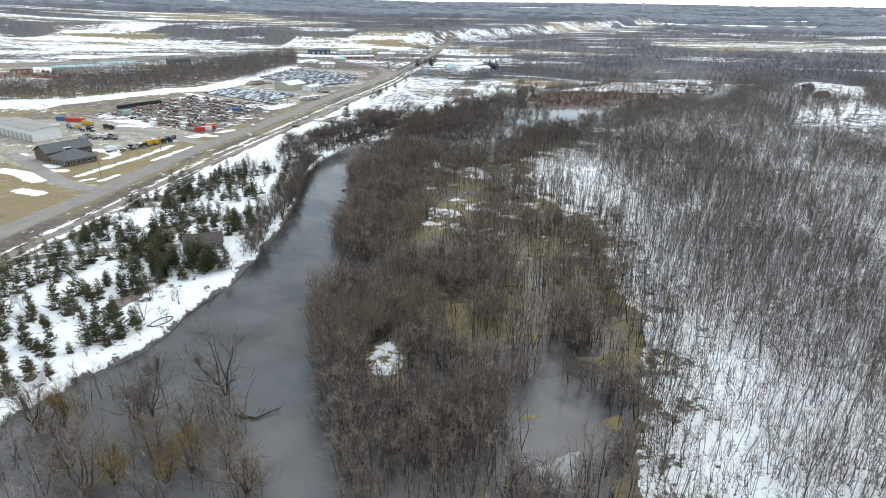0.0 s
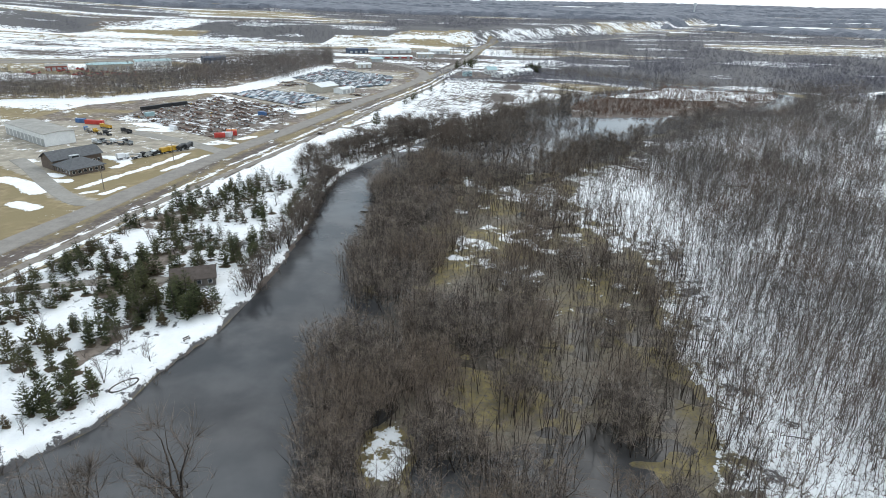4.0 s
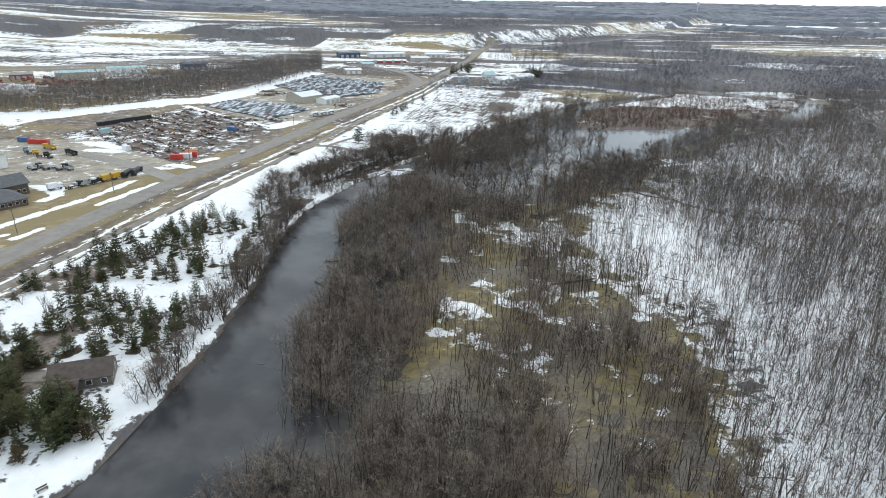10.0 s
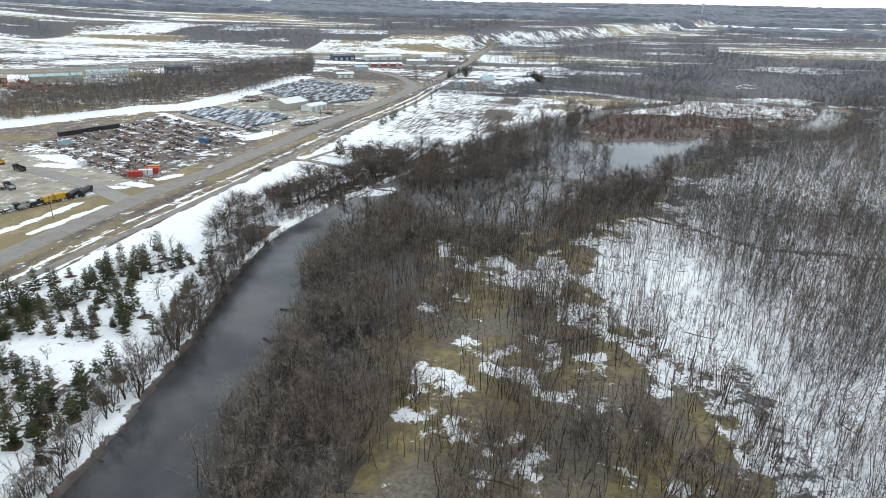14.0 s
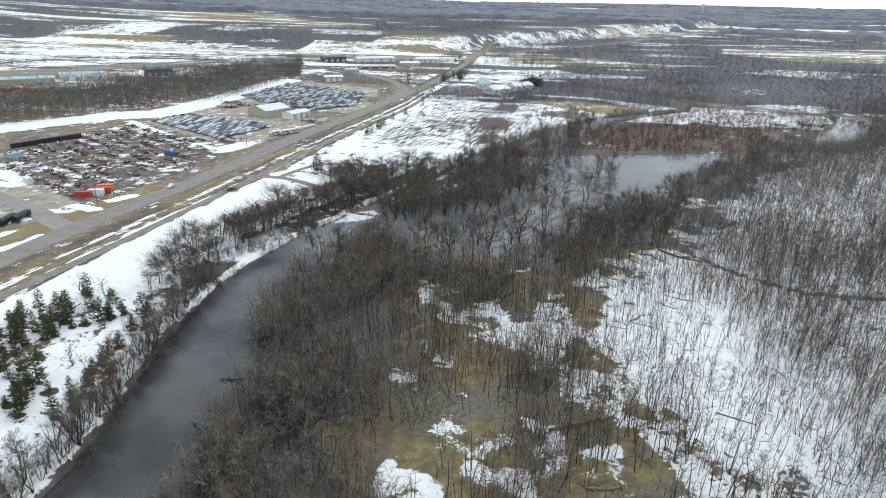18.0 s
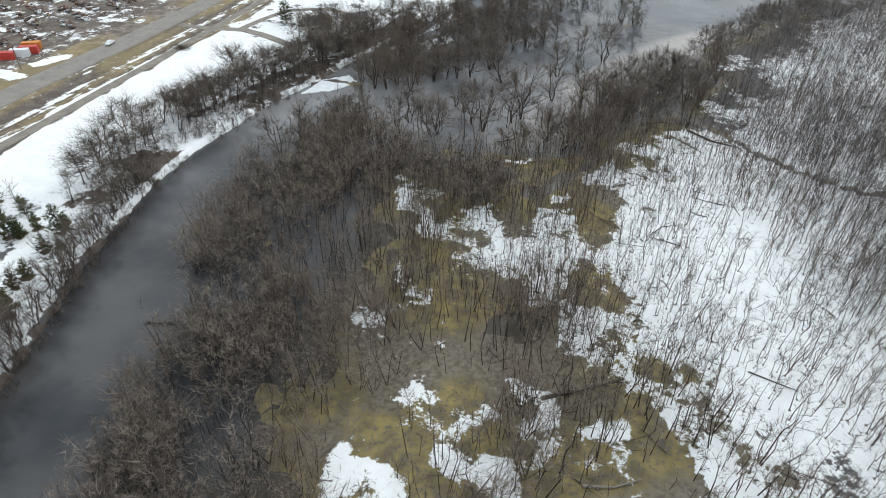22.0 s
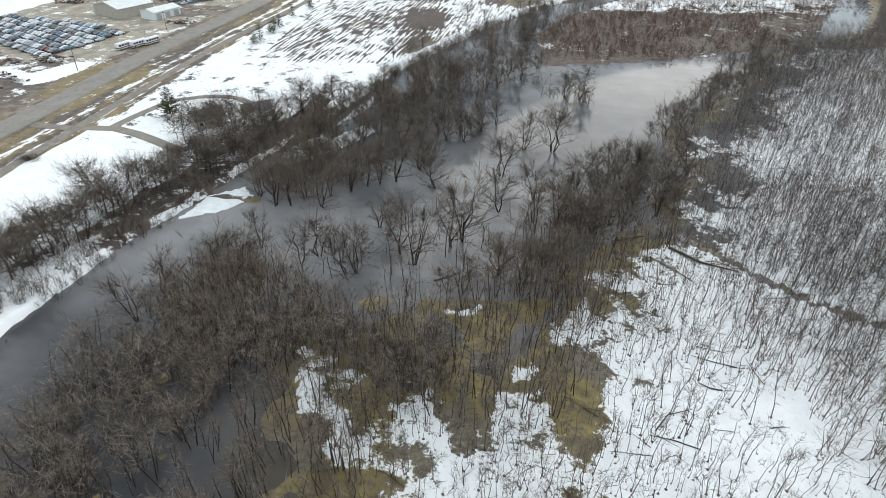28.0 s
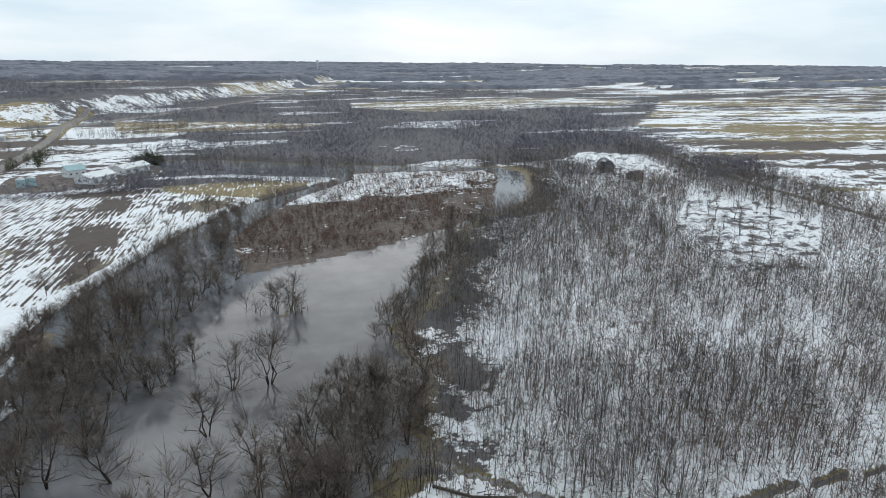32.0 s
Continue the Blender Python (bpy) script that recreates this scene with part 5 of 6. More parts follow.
pw = scatter(rg, 2000, -92, -30, 62, 112, lambda x, y: (west_of_bank(x, y) < -2) & (x < river_right(y) - 14) & (y < 112 - 0.25 * np.abs(x + 62)) & (vnoise(x, y, 8, 3) > 0.35))
p3 = np.vstack([pw[:130], p3])
spread_out("willow_thicket", forms3, p3[:3700], rg.uniform(0.7, 1.25, len(p3)), (M_BARK, M_WILLOW), "dense grey-brown willow thicket standing in flood water", "thicket", rg, 0.1)
p4 = scatter(rg, 14000, -72, 60, 60, 372, lambda x, y: (x > river_right(y) + 3) & (shore(x, y) < 9) & (hummock(x, y) < 0.95) & (line_distance(x, y, CHANNEL) > 10) & (~inside(x, y, PALE) | (rg.rand(len(x)) < 0.12)) & (~inside(x, y, SHALLOWS) | (rg.rand(len(x)) < 0.55)) & (vnoise(x, y, 14, 5) > 0.3) & ~((np.abs(x + 22.6) < 3.8) & (y > 119) & (y < 134)) & (np.hypot((x - 17) / 11, (y - 108) / 17) > 0.85 + 0.3 * vnoise(x, y, 5, 1)))
spread_out("drowned_wood", forms4, p4[:3700], rg.uniform(0.65, 1.25, len(p4)), (M_BARK, M_WILLOW), "slender leafless trees rising from brown shallow flood", "woodland", rg, 0.08)
pz = scatter(rg, 700, 6, 60, 366, 408, lambda x, y: (shore(x, y) < 0) & (line_distance(x, y, CHANNEL) > 7) & (x > (y - 395) * 0.9 + 8))
p5 = scatter(rg, 9000, -75, 150, 340, 560, lambda x, y: ((shore(x, y) > -14) & (shore(x, y) < 1)) & (west_of_bank(x, y) < -25) & ~inside(x, y, POND) & (line_distance(x, y, CHANNEL) > 10) & ~inside(x, y, PALE) & (vnoise(x, y, 10, 2) > 0.25))
p5 = np.vstack([pz[:28], p5])[:270]
spread_out("shore_thicket", forms3, p5, rg.uniform(0.5, 1.0, len(p5)), (M_SAP, M_TWIG), "leafless thicket along the pond shore", "thicket", rg, 0.1)
p6 = scatter(rg, 12000, 20, 232, 520, 715, lambda x, y: inside(x, y, MARSH) & (vnoise(x, y, 13, 3) > 0.3))
reds = [bare_tree(R(690 + i), 3.0, 6, 34, 0.6, 0.2, 0.01, 0.08, 2, 0.0, 3, 0.9, 1, True) for i in range(6)]
spread_out("marsh_brush", reds, p6[:2800], rg.uniform(0.7, 1.5, len(p6)), (M_BARK, M_REDBRUSH), "reddish brown marsh brush beside the pond", "brush", rg, 0.1)
p7 = scatter(rg, 12000, -60, 120, 385, 690, lambda x, y: (west_of_bank(x, y) < -3) & (west_of_bank(x, y) > -44 - 24 * smooth(y, 470, 520)) & (shore(x, y) < -1) & (line_distance(x, y, CHANNEL) > 11 + 12 * smooth(y, 400, 440)) & (rg.rand(len(x)) < grove(x, y) * (1 - 0.85 * smooth(y, 385, 430))) & (vnoise(x, y, 10, 4) > 0.4), 2.6)
spread_out("drowned_grove", [join(bare_tree(R(600 + i), 6.5, 14, 150, 0.5, 0.15, 0.012, 0.05, 3, 0.1, 3, 0.7, 2, True)) for i in range(6)], p7[:520],
           rg.uniform(0.6, 1.35, len(p7)), (M_BARK, M_WILLOW), "leafless grove with dark stems in still flood water", "woodland", rg, 0.08)

p8 = scatter(rg, 2600, -50, 110, 480, 700, lambda x, y: (shore(x, y) < -0.5) & (west_of_bank(x, y) > -34) & ~inside(x, y, POND) & (vnoise(x, y, 9, 1) > 0.3), 2.4)
rg.shuffle(p8)
spread_out("drowned_grove", forms3, p8[:420], rg.uniform(0.6, 1.2, len(p8)), (M_BARK, M_WILLOW), "leafless trees standing in water beside a field bank", "woodland", rg, 0.08)
p9 = scatter(rg, 5000, -5, 250, 690, 830, lambda x, y: (shore(x, y) < 1) & (line_distance(x, y, [(110, 692), (150, 716), (240, 684)]) > 9) & (vnoise(x, y, 16, 3) > 0.3))
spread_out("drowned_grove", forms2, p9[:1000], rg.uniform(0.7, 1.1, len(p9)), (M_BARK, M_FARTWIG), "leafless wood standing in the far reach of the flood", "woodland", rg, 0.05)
pm = scatter(rg, 900, 20, 232, 540, 705, lambda x, y: inside(x, y, MARSH) & (vnoise(x, y, 22, 5) > 0.45))
spread_out("marsh_trees", forms3, pm[:150], rg.uniform(0.5, 0.95, len(pm)), (M_BARK, M_WILLOW), "scattered leafless trees among marsh brush", "woodland", rg, 0.08)

# golden willows at the near bank
gold = [(-83, 97), (-70, 101), (-67, 80), (-55, 84), (-47, 92), (-40, 83), (-64, 83), (-57, 97), (-87, 95), (-52, 88), (-60, 90), (-74, 86)]
gf = []
for i in range(3):
    tr, cr = bare_tree(R(620 + i), 7.5 + i, 44, 1000, 0.62, 0.15, 0.018, 0.05, 5, 0.1, 4, 0.75)
    gf.append(tree_thing("willow_tree", tr, cr, (M_BARK, M_GOLD if i == 0 else M_WILLOW), "leafless willow with ochre twigs in flood water", "tree", "willows near the bank"))
plant(gf, gold, "", rg, 0.9, 1.3)

# far woods
forms5 = []
for i in range(8):
    tr, cr = bare_tree(R(640 + i), 9 + 0.4 * i, 2, 9, 0.5, 0.05, 0.013, 0.34, 1, 0.3, 3, 0.55, 1, True)
    stem = blade((0, 0, 0), (0, 0, 6), 0.22, R(i))
    forms5.append((stem, cr))
fw = lambda x, y: (woods(x, y) > 0.5) & (shore(x, y) > 3) & (np.minimum(line_distance(x, y, HIGHWAY), line_distance(x, y, FAR_ROAD)) > 18)
q = rg.uniform(0, 1, 100000)
rr, aa = 690 + 1500 * q ** 1.5, rg.uniform(-0.7, 0.95, 100000)
fx, fy = rr * np.sin(aa), rr * np.cos(aa)
k = fw(fx, fy) & (rg.rand(100000) < 0.3 + 0.9 * smooth(vnoise(fx, fy, 46, 2), 0.3, 0.6))
pf = np.stack([fx[k], fy[k]], 1)[:36000]
spread_out("far_woodland", forms5, pf, (0.55 + 0.7 * vnoise(pf[:, 0], pf[:, 1], 60, 4)) * rg.uniform(0.75, 1.2, len(pf)), (M_HAZETWIG, M_HAZETWIG), "distant leafless woodland with blue-grey haze in its colour", "woodland", rg, 0.05)
forms7 = []
for i in range(8):
    tr, cr = bare_tree(R(780 + i), 9.0 + 0.5 * i, 4, 24, 0.42, 0.08, 0.01, 0.11, 1, 0.2, 3, 0.8, 1, True)
    forms7.append((blade((0, 0, -0.2), (0.2, 0, 8.0), 0.15, R(i)), cr))
pb = scatter(rg, 52000, -700, -245, 330, 945, lambda x, y: inside(x, y, BELT))
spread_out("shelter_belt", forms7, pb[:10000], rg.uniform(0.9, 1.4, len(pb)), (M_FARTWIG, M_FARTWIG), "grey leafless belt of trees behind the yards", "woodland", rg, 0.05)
ps = scatter(rg, 9000, -140, 60, 690, 1100, lambda x, y: (line_distance(x, y, STRAIGHT) > 14) & (shore(x, y) > 2) & (vnoise(x, y, 40, 2) > 0.6) & ~inside(x, y, FIELD) & ((y > 830) | (x < -82)))
spread_out("farm_trees", forms2, ps[:500], rg.uniform(0.8, 1.3, len(ps)), (M_BARK, M_FARTWIG), "leafless trees and hedges around the farm", "woodland", rg, 0.05)
# lone trees of the glade
glade_forms = []
for i in range(3):
    tr, cr = bare_tree(R(660 + i), 9.5, 24, 200, 0.42, 0.1, 0.02, 0.09, 1, 0.3, 4, 0.6)
    glade_forms.append(tree_thing("oak_tree", tr, cr, (M_BARK, M_TWIG), "lone leafless oak in a snowy glade", "tree", "oaks in the glade"))
gp = scatter(rg, 600, 200, 380, 410, 620, lambda x, y: inside(x, y, GLADE) | (line_distance(x, y, EAST_ROAD) < 30), 11.0)
plant(glade_forms, [tuple(p) for p in gp[:75]], "", rg, 0.7, 1.2)

# skyline woods: a rough canopy far beyond everything, haze put into its colour
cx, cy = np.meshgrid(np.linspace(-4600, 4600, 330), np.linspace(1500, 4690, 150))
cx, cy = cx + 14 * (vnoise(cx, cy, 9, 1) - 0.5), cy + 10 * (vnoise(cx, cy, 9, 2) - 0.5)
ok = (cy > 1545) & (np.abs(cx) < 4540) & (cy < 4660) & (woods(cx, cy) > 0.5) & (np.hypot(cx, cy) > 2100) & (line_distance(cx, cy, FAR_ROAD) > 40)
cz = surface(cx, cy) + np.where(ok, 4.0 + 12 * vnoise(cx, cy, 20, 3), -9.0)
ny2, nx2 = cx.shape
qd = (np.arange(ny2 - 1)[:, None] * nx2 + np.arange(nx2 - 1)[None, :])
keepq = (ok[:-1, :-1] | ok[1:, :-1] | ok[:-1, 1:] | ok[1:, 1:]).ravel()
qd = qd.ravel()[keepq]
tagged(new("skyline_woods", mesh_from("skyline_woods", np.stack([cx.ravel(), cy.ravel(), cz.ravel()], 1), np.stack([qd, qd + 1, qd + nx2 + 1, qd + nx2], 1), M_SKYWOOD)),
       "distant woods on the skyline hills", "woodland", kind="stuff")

# a heap of cut brush beside the gravel trail
heap_ = [(BRUSH[0] + rg.normal() * 1.6, BRUSH[1] + rg.normal() * 1.0) for k in range(26)]
spread_out("brush_pile", [join(bare_tree(R(860 + i), 2.2, 9, 60, 0.7, 0.3, 0.014, 0.06, 3, 0.0, 3, 0.4, 2, True)) for i in range(4)], heap_, rg.uniform(0.6, 1.0, len(heap_)), (M_BARK, M_BARK), "dark heap of cut brush on snow beside a trail", "brush", rg, 0.3)

# brush on the pond's small island and dark bushes in the snow
pi = [(28 + rg.normal() * 1.6, 470 + rg.normal()) for k in range(9)] + [(38 + rg.normal() * 3, 467 + rg.normal() * 1.6) for k in range(22)]
spread_out("island_brush", forms3, pi, rg.uniform(0.45, 1.1, len(pi)), (M_BARK, M_WILLOW), "leafless brush on a drowned islet in the pond", "brush", rg, 0.12)
bu = scatter(rg, 6500, -25, 190, 70, 480, lambda x, y: wood(x, y) & (vnoise(x, y, 18, 1) > 0.45))
dense = [join(bare_tree(R(680 + i), 1.9, 8, 44, 0.62, 0.2, 0.012, 0.05, 3, 0.0, 3, 0.6, 2, True)) for i in range(5)]
spread_out("snow_bushes", dense, bu[:850], rg.uniform(0.4, 1.3, len(bu)), (M_BARK, M_BARK), "dark low bushes and brush heaps in snow", "brush", rg, 0.1)
spread_out("snow_bushes", dense, bu[850:1700], rg.uniform(0.5, 1.6, len(bu)), (M_BARK, M_TANBRUSH), "round tan leafless bushes in old snow", "brush", rg, 0.1)


# fallen sticks and broken tops over swamp floor and snow
dead = []
for i in range(9):
    r0, ln = R(760 + i), 2.5 + 0.7 * i
    a, b = np.array([-ln / 2, 0, 0.12]), np.array([ln / 2, 0.1 * i - 0.4, 0.35])
    limbs = [blade(a + (b - a) * r0.uniform(0.3, 0.9), a + (b - a) * r0.uniform(0.5, 1.1) + r0.normal(size=3) * (0.3, 0.9, 0.35) + (0, 0, 0.4), 0.08, r0) for k in range(5)]
    dead.append((stick(a, b, 0.11, 0.04, 4), weld(limbs)))
pd = scatter(rg, 9000, -30, 150, 70, 420, lambda x, y: (hummock(x, y) > 0.0) & (west_of_bank(x, y) < -20) & (vnoise(x, y, 12, 5) > 0.35))
spread_out("deadfall", dead, pd[:700], rg.uniform(0.3, 0.9, len(pd)), (M_LOG, M_BARK), "dark fallen sticks and broken tops over swamp and snow", "deadwood", rg, 0.02)
pe = scatter(rg, 4200, -26, 76, 222, 374, lambda x, y: hummock(x, y) > 0.2)
spread_out("deadfall", dead, pe[:900], rg.uniform(0.12, 0.5, len(pe)), (M_LOG, M_BARK), "dark twigs and broken sticks strewn over old snow", "deadwood", rg, 0.02)
spread_out("deadfall", dead, pd[700:1150], rg.uniform(0.3, 0.8, len(pd)), (M_PALELOG, M_SAP), "pale barkless fallen sticks over swamp and snow", "deadwood", rg, 0.02)

# ---------------------------------------------------------------- buildings
def hall(name, x, y, rz, length, width, h, rise, wall, roof, label, category="building", doors=0, wins=0, door_mat=None, z=None, door_w=3.6, door_h=3.8, side="y-"):
    """A gabled building: walls, roof, big doors and windows along one long side, more windows on the other and the ends."""
    ob = thing(name, x, y, (ground_z(x, y) if z is None else z) - 0.15, rz, label, category)
    a, b = length / 2, width / 2
    part("wall", gable_walls(bmesh.new(), -a, a, -b, b, h, rise), wall, ob)
    part("roof", gable(bmesh.new(), -a, a, -b, b, h, rise, 0.5, 0.22), roof, ob)
    part("foundation", one_box(-a - 0.1, -b - 0.1, -0.6, a + 0.1, b + 0.1, 0.35), M_ROOFTAN, ob)
    sg = -1 if side == "y-" else 1
    for i in range(doors):
        cx = -a + (i + 0.5) * length / doors
        d = part("door", one_box(cx - door_w / 2, min(sg * b, sg * (b + 0.1)), 0.36, cx + door_w / 2, max(sg * b, sg * (b + 0.1)), door_h), door_mat or M_TRIM, ob)
        for k in range(3):
            zz = 0.5 + (door_h - 0.5) * (k + 0.9) / 3
            part("door_rail", one_box(cx - door_w / 2, min(sg * b, sg * (b + 0.14)), zz - 0.08, cx + door_w / 2, max(sg * b, sg * (b + 0.14)), zz), M_STEEL, d)
    for i in range(wins):
        cx = -a + (i + 0.5) * length / wins
        window(ob, cx, -sg * b, h * 0.45, 1.1, 1.1, "y+" if sg < 0 else "y-")
        if not doors:
            window(ob, cx, sg * b, h * 0.45, 1.1, 1.1, side)
    if wins:
        for e, sd in ((-a, "x-"), (a, "x+")):
            for cy in (-b * 0.45, b * 0.45):
                window(ob, e, cy, h * 0.45, 1.0, 1.1, sd)
    return ob


hall("warehouse", -280, 351, -28, 51, 16, 7.0, 0.7, M_WALLWHITE, M_ROOFTAN, "long pale grey metal warehouse with roll-up doors and flat tan roof", "warehouse", 10, 0, M_STEEL, None, 3.6, 4.4)
off = thing("office_building", -212, 294, ground_z(-212, 294) - 0.1, 63, "brown brick office building with dark grey shingle roofs", "office building")
part("wall", gable_walls(bmesh.new(), -7.8, 7.8, -8, 8, 3.2, 0.1), M_BRICK, off)
hip = bmesh.new()
v = [hip.verts.new(p) for p in ((-8.6, -8.8, 3.2), (8.6, -8.8, 3.2), (8.6, 8.8, 3.2), (-8.6, 8.8, 3.2), (-8.6, -8.8, 3.0), (8.6, -8.8, 3.0), (8.6, 8.8, 3.0), (-8.6, 8.8, 3.0), (-2, 0, 6.6), (2, 0, 6.6))]
for f in ((0, 1, 9, 8), (1, 2, 9), (2, 3, 8, 9), (3, 0, 8), (0, 4, 5, 1), (1, 5, 6, 2), (2, 6, 7, 3), (3, 7, 4, 0), (7, 6, 5, 4)):
    hip.faces.new([v[i] for i in f])
bmesh.ops.recalc_face_normals(hip, faces=hip.faces)
part("roof", hip, M_ROOFGREY, off, "dark grey hipped shingle roof")
part("wall", gable_walls(bmesh.new(), -8, 15, 8.2, 20, 4.6, 3.4), M_BRICK, off)
part("roof", gable(bmesh.new(), -8, 15, 8.2, 20, 4.6, 3.4, 0.8, 0.25), M_ROOFGREY, off)
for i in range(6):
    window(off, -6.5 + i * 2.6, -8, 1.1, 1.3, 1.3, "y-")
for i in range(5):
    window(off, -7.8, -6 + i * 2.8, 1.1, 1.2, 1.3, "x-")
    window(off, 7.8, -6 + i * 2.8, 1.1, 1.2, 1.3, "x+")
for cx in (9.2, 11, 13.2):
    window(off, cx, 8.2, 1.2, 1.2, 1.3, "y-")
unit = part("roof_unit", one_box(-1.6, 3.2, 5.4, 2.4, 5.4, 6.9, bevel=0.08), M_STEEL, off, "galvanised rooftop air unit")
part("grille", one_box(-1.2, 3.1, 5.8, 2.0, 3.2, 6.6), M_DARKMETAL, unit)

hall("shed", -189, 578, 63, 21, 20, 5.0, 2.6, M_WALLTAN, M_ROOFWHITE, "tan metal shed with a snowy white roof at the car lot", "shed", 3, 0, M_STEEL, None, 4.0, 4.0, "y+")
hall("shed", -167, 573, 66, 17, 10, 4.0, 1.4, M_WALLWHITE, M_ROOFWHITE, "white metal shed beside parked wrecks", "shed", 3, 0, M_STEEL, None, 3.2, 3.2, "y-")
hall("shed", -206, 775, 30, 18, 12, 4.5, 1.6, M_WALLTAN, M_ROOFWHITE, "tan pole shed with pale metal roof beyond the car lot", "shed", 3, 2)
hall("farmhouse", -88, 430, 40, 9.5, 7, 3.2, 2.4, M_WALLTAN, M_ROOFGREY, "two-storey tan house with grey roof among bare trees", "house", 0, 3)
hall("garage", -75, 440, 35, 9, 7, 3.0, 1.6, M_WALLTAN, M_ROOFGREY, "small tan garage with grey roof", "garage", 2, 0, M_TRIM, None, 2.6, 2.3)
cab = hall("cabin", -96, 190, 28, 12, 8, 2.6, 2.4, M_WOODOLD, M_ROOFBROWN, "low park lodge with brown shingle roof among pines", "lodge", 0, 4)
part("porch_roof", gable(bmesh.new(), -6, 0, -9.5, -3.5, 2.5, 1.5, 0.4, 0.2), M_ROOFBROWN, cab)
for px in (-5.6, -0.4):
    part("porch_post", one_box(px - 0.12, -9.2, 0, px + 0.12, -8.96, 2.5), M_WOODOLD, cab)
hall("barn", -18, 765, 48, 24, 12, 4.6, 2.4, M_WALLWHITE, M_ROOFWHITE, "white metal pole barn on a farm", "barn", 3, 2, M_STEEL)
hall("barn", -38, 736, 52, 22, 13, 4.2, 2.6, M_WALLWHITE, M_ROOFWHITE, "long white pole barn facing muddy ground", "barn", 3, 2, M_STEEL)
hall("farmhouse", -53, 762, 30, 12, 9, 5.0, 3.2, M_WALLWHITE, M_ROOFTEAL, "white two-storey farmhouse with pale roof", "house", 0, 3)
for bx, by in ((-79, 731), (-74, 735)):
    g_ = thing("grain_bin", bx, by, ground_z(bx, by), 0, "round galvanised grain bin with conical roof", "grain bin", "grain bins")
    part("wall", tube(bmesh.new(), (0, 0, 0), (0, 0, 5.2), 2.6, 2.6, 20), M_ROOFTEAL, g_)
    part("roof", tube(bmesh.new(), (0, 0, 5.2), (0, 0, 6.7), 2.75, 0.3, 20), M_STEEL, g_)
    part("hatch", one_box(-0.4, -2.75, 0.3, 0.4, -2.55, 1.9), M_STEEL, g_)
far_halls = [(-456, 665, 40, 44, 16, 6, M_WALLTAN, M_ROOFTEAL, "distant long building with teal metal roof"),
             (-436, 712, 40, 38, 15, 6, M_WALLWHITE, M_ROOFTEAL, "distant white warehouse with pale teal roof"),
             (-388, 762, 42, 26, 14, 7, M_ROOFBLUE, M_ROOFBLUE, "distant dark blue metal building"),
             (-362, 890, 40, 20, 10, 5, M_WALLWHITE, M_ROOFWHITE, "distant small white shed beside the highway"),
             (-268, 966, 35, 30, 15, 6, M_ROOFBLUE, M_ROOFBLUE, "distant blue commercial building"),
             (-218, 985, 35, 52, 18, 5, M_WALLWHITE, M_ROOFWHITE, "distant long low white commercial building"),
             (-196, 905, 20, 46, 9, 2.7, M_WALLRED, M_ROOFWHITE, "long low red building with a snowy roof"),
             (-160, 935, 20, 24, 12, 5, M_WALLTAN, M_ROOFWHITE, "tan building with a snowy roof by the junction"),
             (-150, 1000, 20, 30, 16, 5, M_WALLWHITE, M_ROOFWHITE, "white roadside building near the junction"),
             (-210, 850, 40, 16, 11, 4, M_WALLTAN, M_ROOFTEAL, "small tan shed inside the road bend"),
             (-500, 640, 40, 20, 12, 5, M_WALLRED, M_ROOFTAN, "distant red equipment shed"),
             (330, 1700, 20, 50, 20, 8, M_WALLTAN, M_ROOFWHITE, "far pale building above the valley")]
for x, y, rz, ln, wd, hh, wa, ro, lab in far_halls:
    hall("commercial_building", x, y, rz, ln, wd, hh, 1.6, wa, ro, lab, "building", 4, 0, M_STEEL)

# arched barn in the eastern clearing
eb = thing("barn", 304, 643, ground_z(304, 643), 62, "old round-roofed dark wooden barn in a snowy clearing", "barn")
arch = bmesh.new()
n = 12
prof = [(5.5 * math.cos(math.pi * k / n), 2.6 + 6.2 * math.sin(math.pi * k / n) ** 0.8) for k in range(n + 1)]
u, w_ = [arch.verts.new((-7.4, *p)) for p in prof], [arch.verts.new((7.4, *p)) for p in prof]
for k in range(n):
    arch.faces.new((u[k], u[k + 1], w_[k + 1], w_[k]))
arch.faces.new(u), arch.faces.new(w_[::-1])
bmesh.ops.recalc_face_normals(arch, faces=arch.faces)
part("roof", arch, M_ROOFGREY, eb)
part("wall", one_box(-7, -5.2, 0, 7, 5.2, 2.8), M_WOODOLD, eb)
part("door", one_box(-7.2, -1.6, 0, -7.0, 1.6, 3.4), M_WOODOLD, eb)
part("silo", tube(bmesh.new(), (-9.6, 3.5, 0), (-9.6, 3.5, 8.5), 1.9, 1.9, 16), M_DARKMETAL, eb)
part("silo_cap", tube(bmesh.new(), (-9.6, 3.5, 8.5), (-9.6, 3.5, 9.8), 1.95, 0.4, 16), M_STEEL, eb)
hall("farmhouse", 300, 606, 20, 10, 8, 4.0, 2.4, M_WOODOLD, M_ROOFBROWN, "weathered brown house among bare trees", "house", 0, 2)

# water tower far off on the ridge
wt = thing("water_tower", 640, 3000, ground_z(640, 3000), 0, "far water tower on the skyline", "water tower")
part("stem", tube(bmesh.new(), (0, 0, 0), (0, 0, 34), 3, 2.4, 10), M_STEEL, wt)
part("tank", tube(bmesh.new(), (0, 0, 34), (0, 0, 44), 7, 6, 14), M_STEEL, wt)

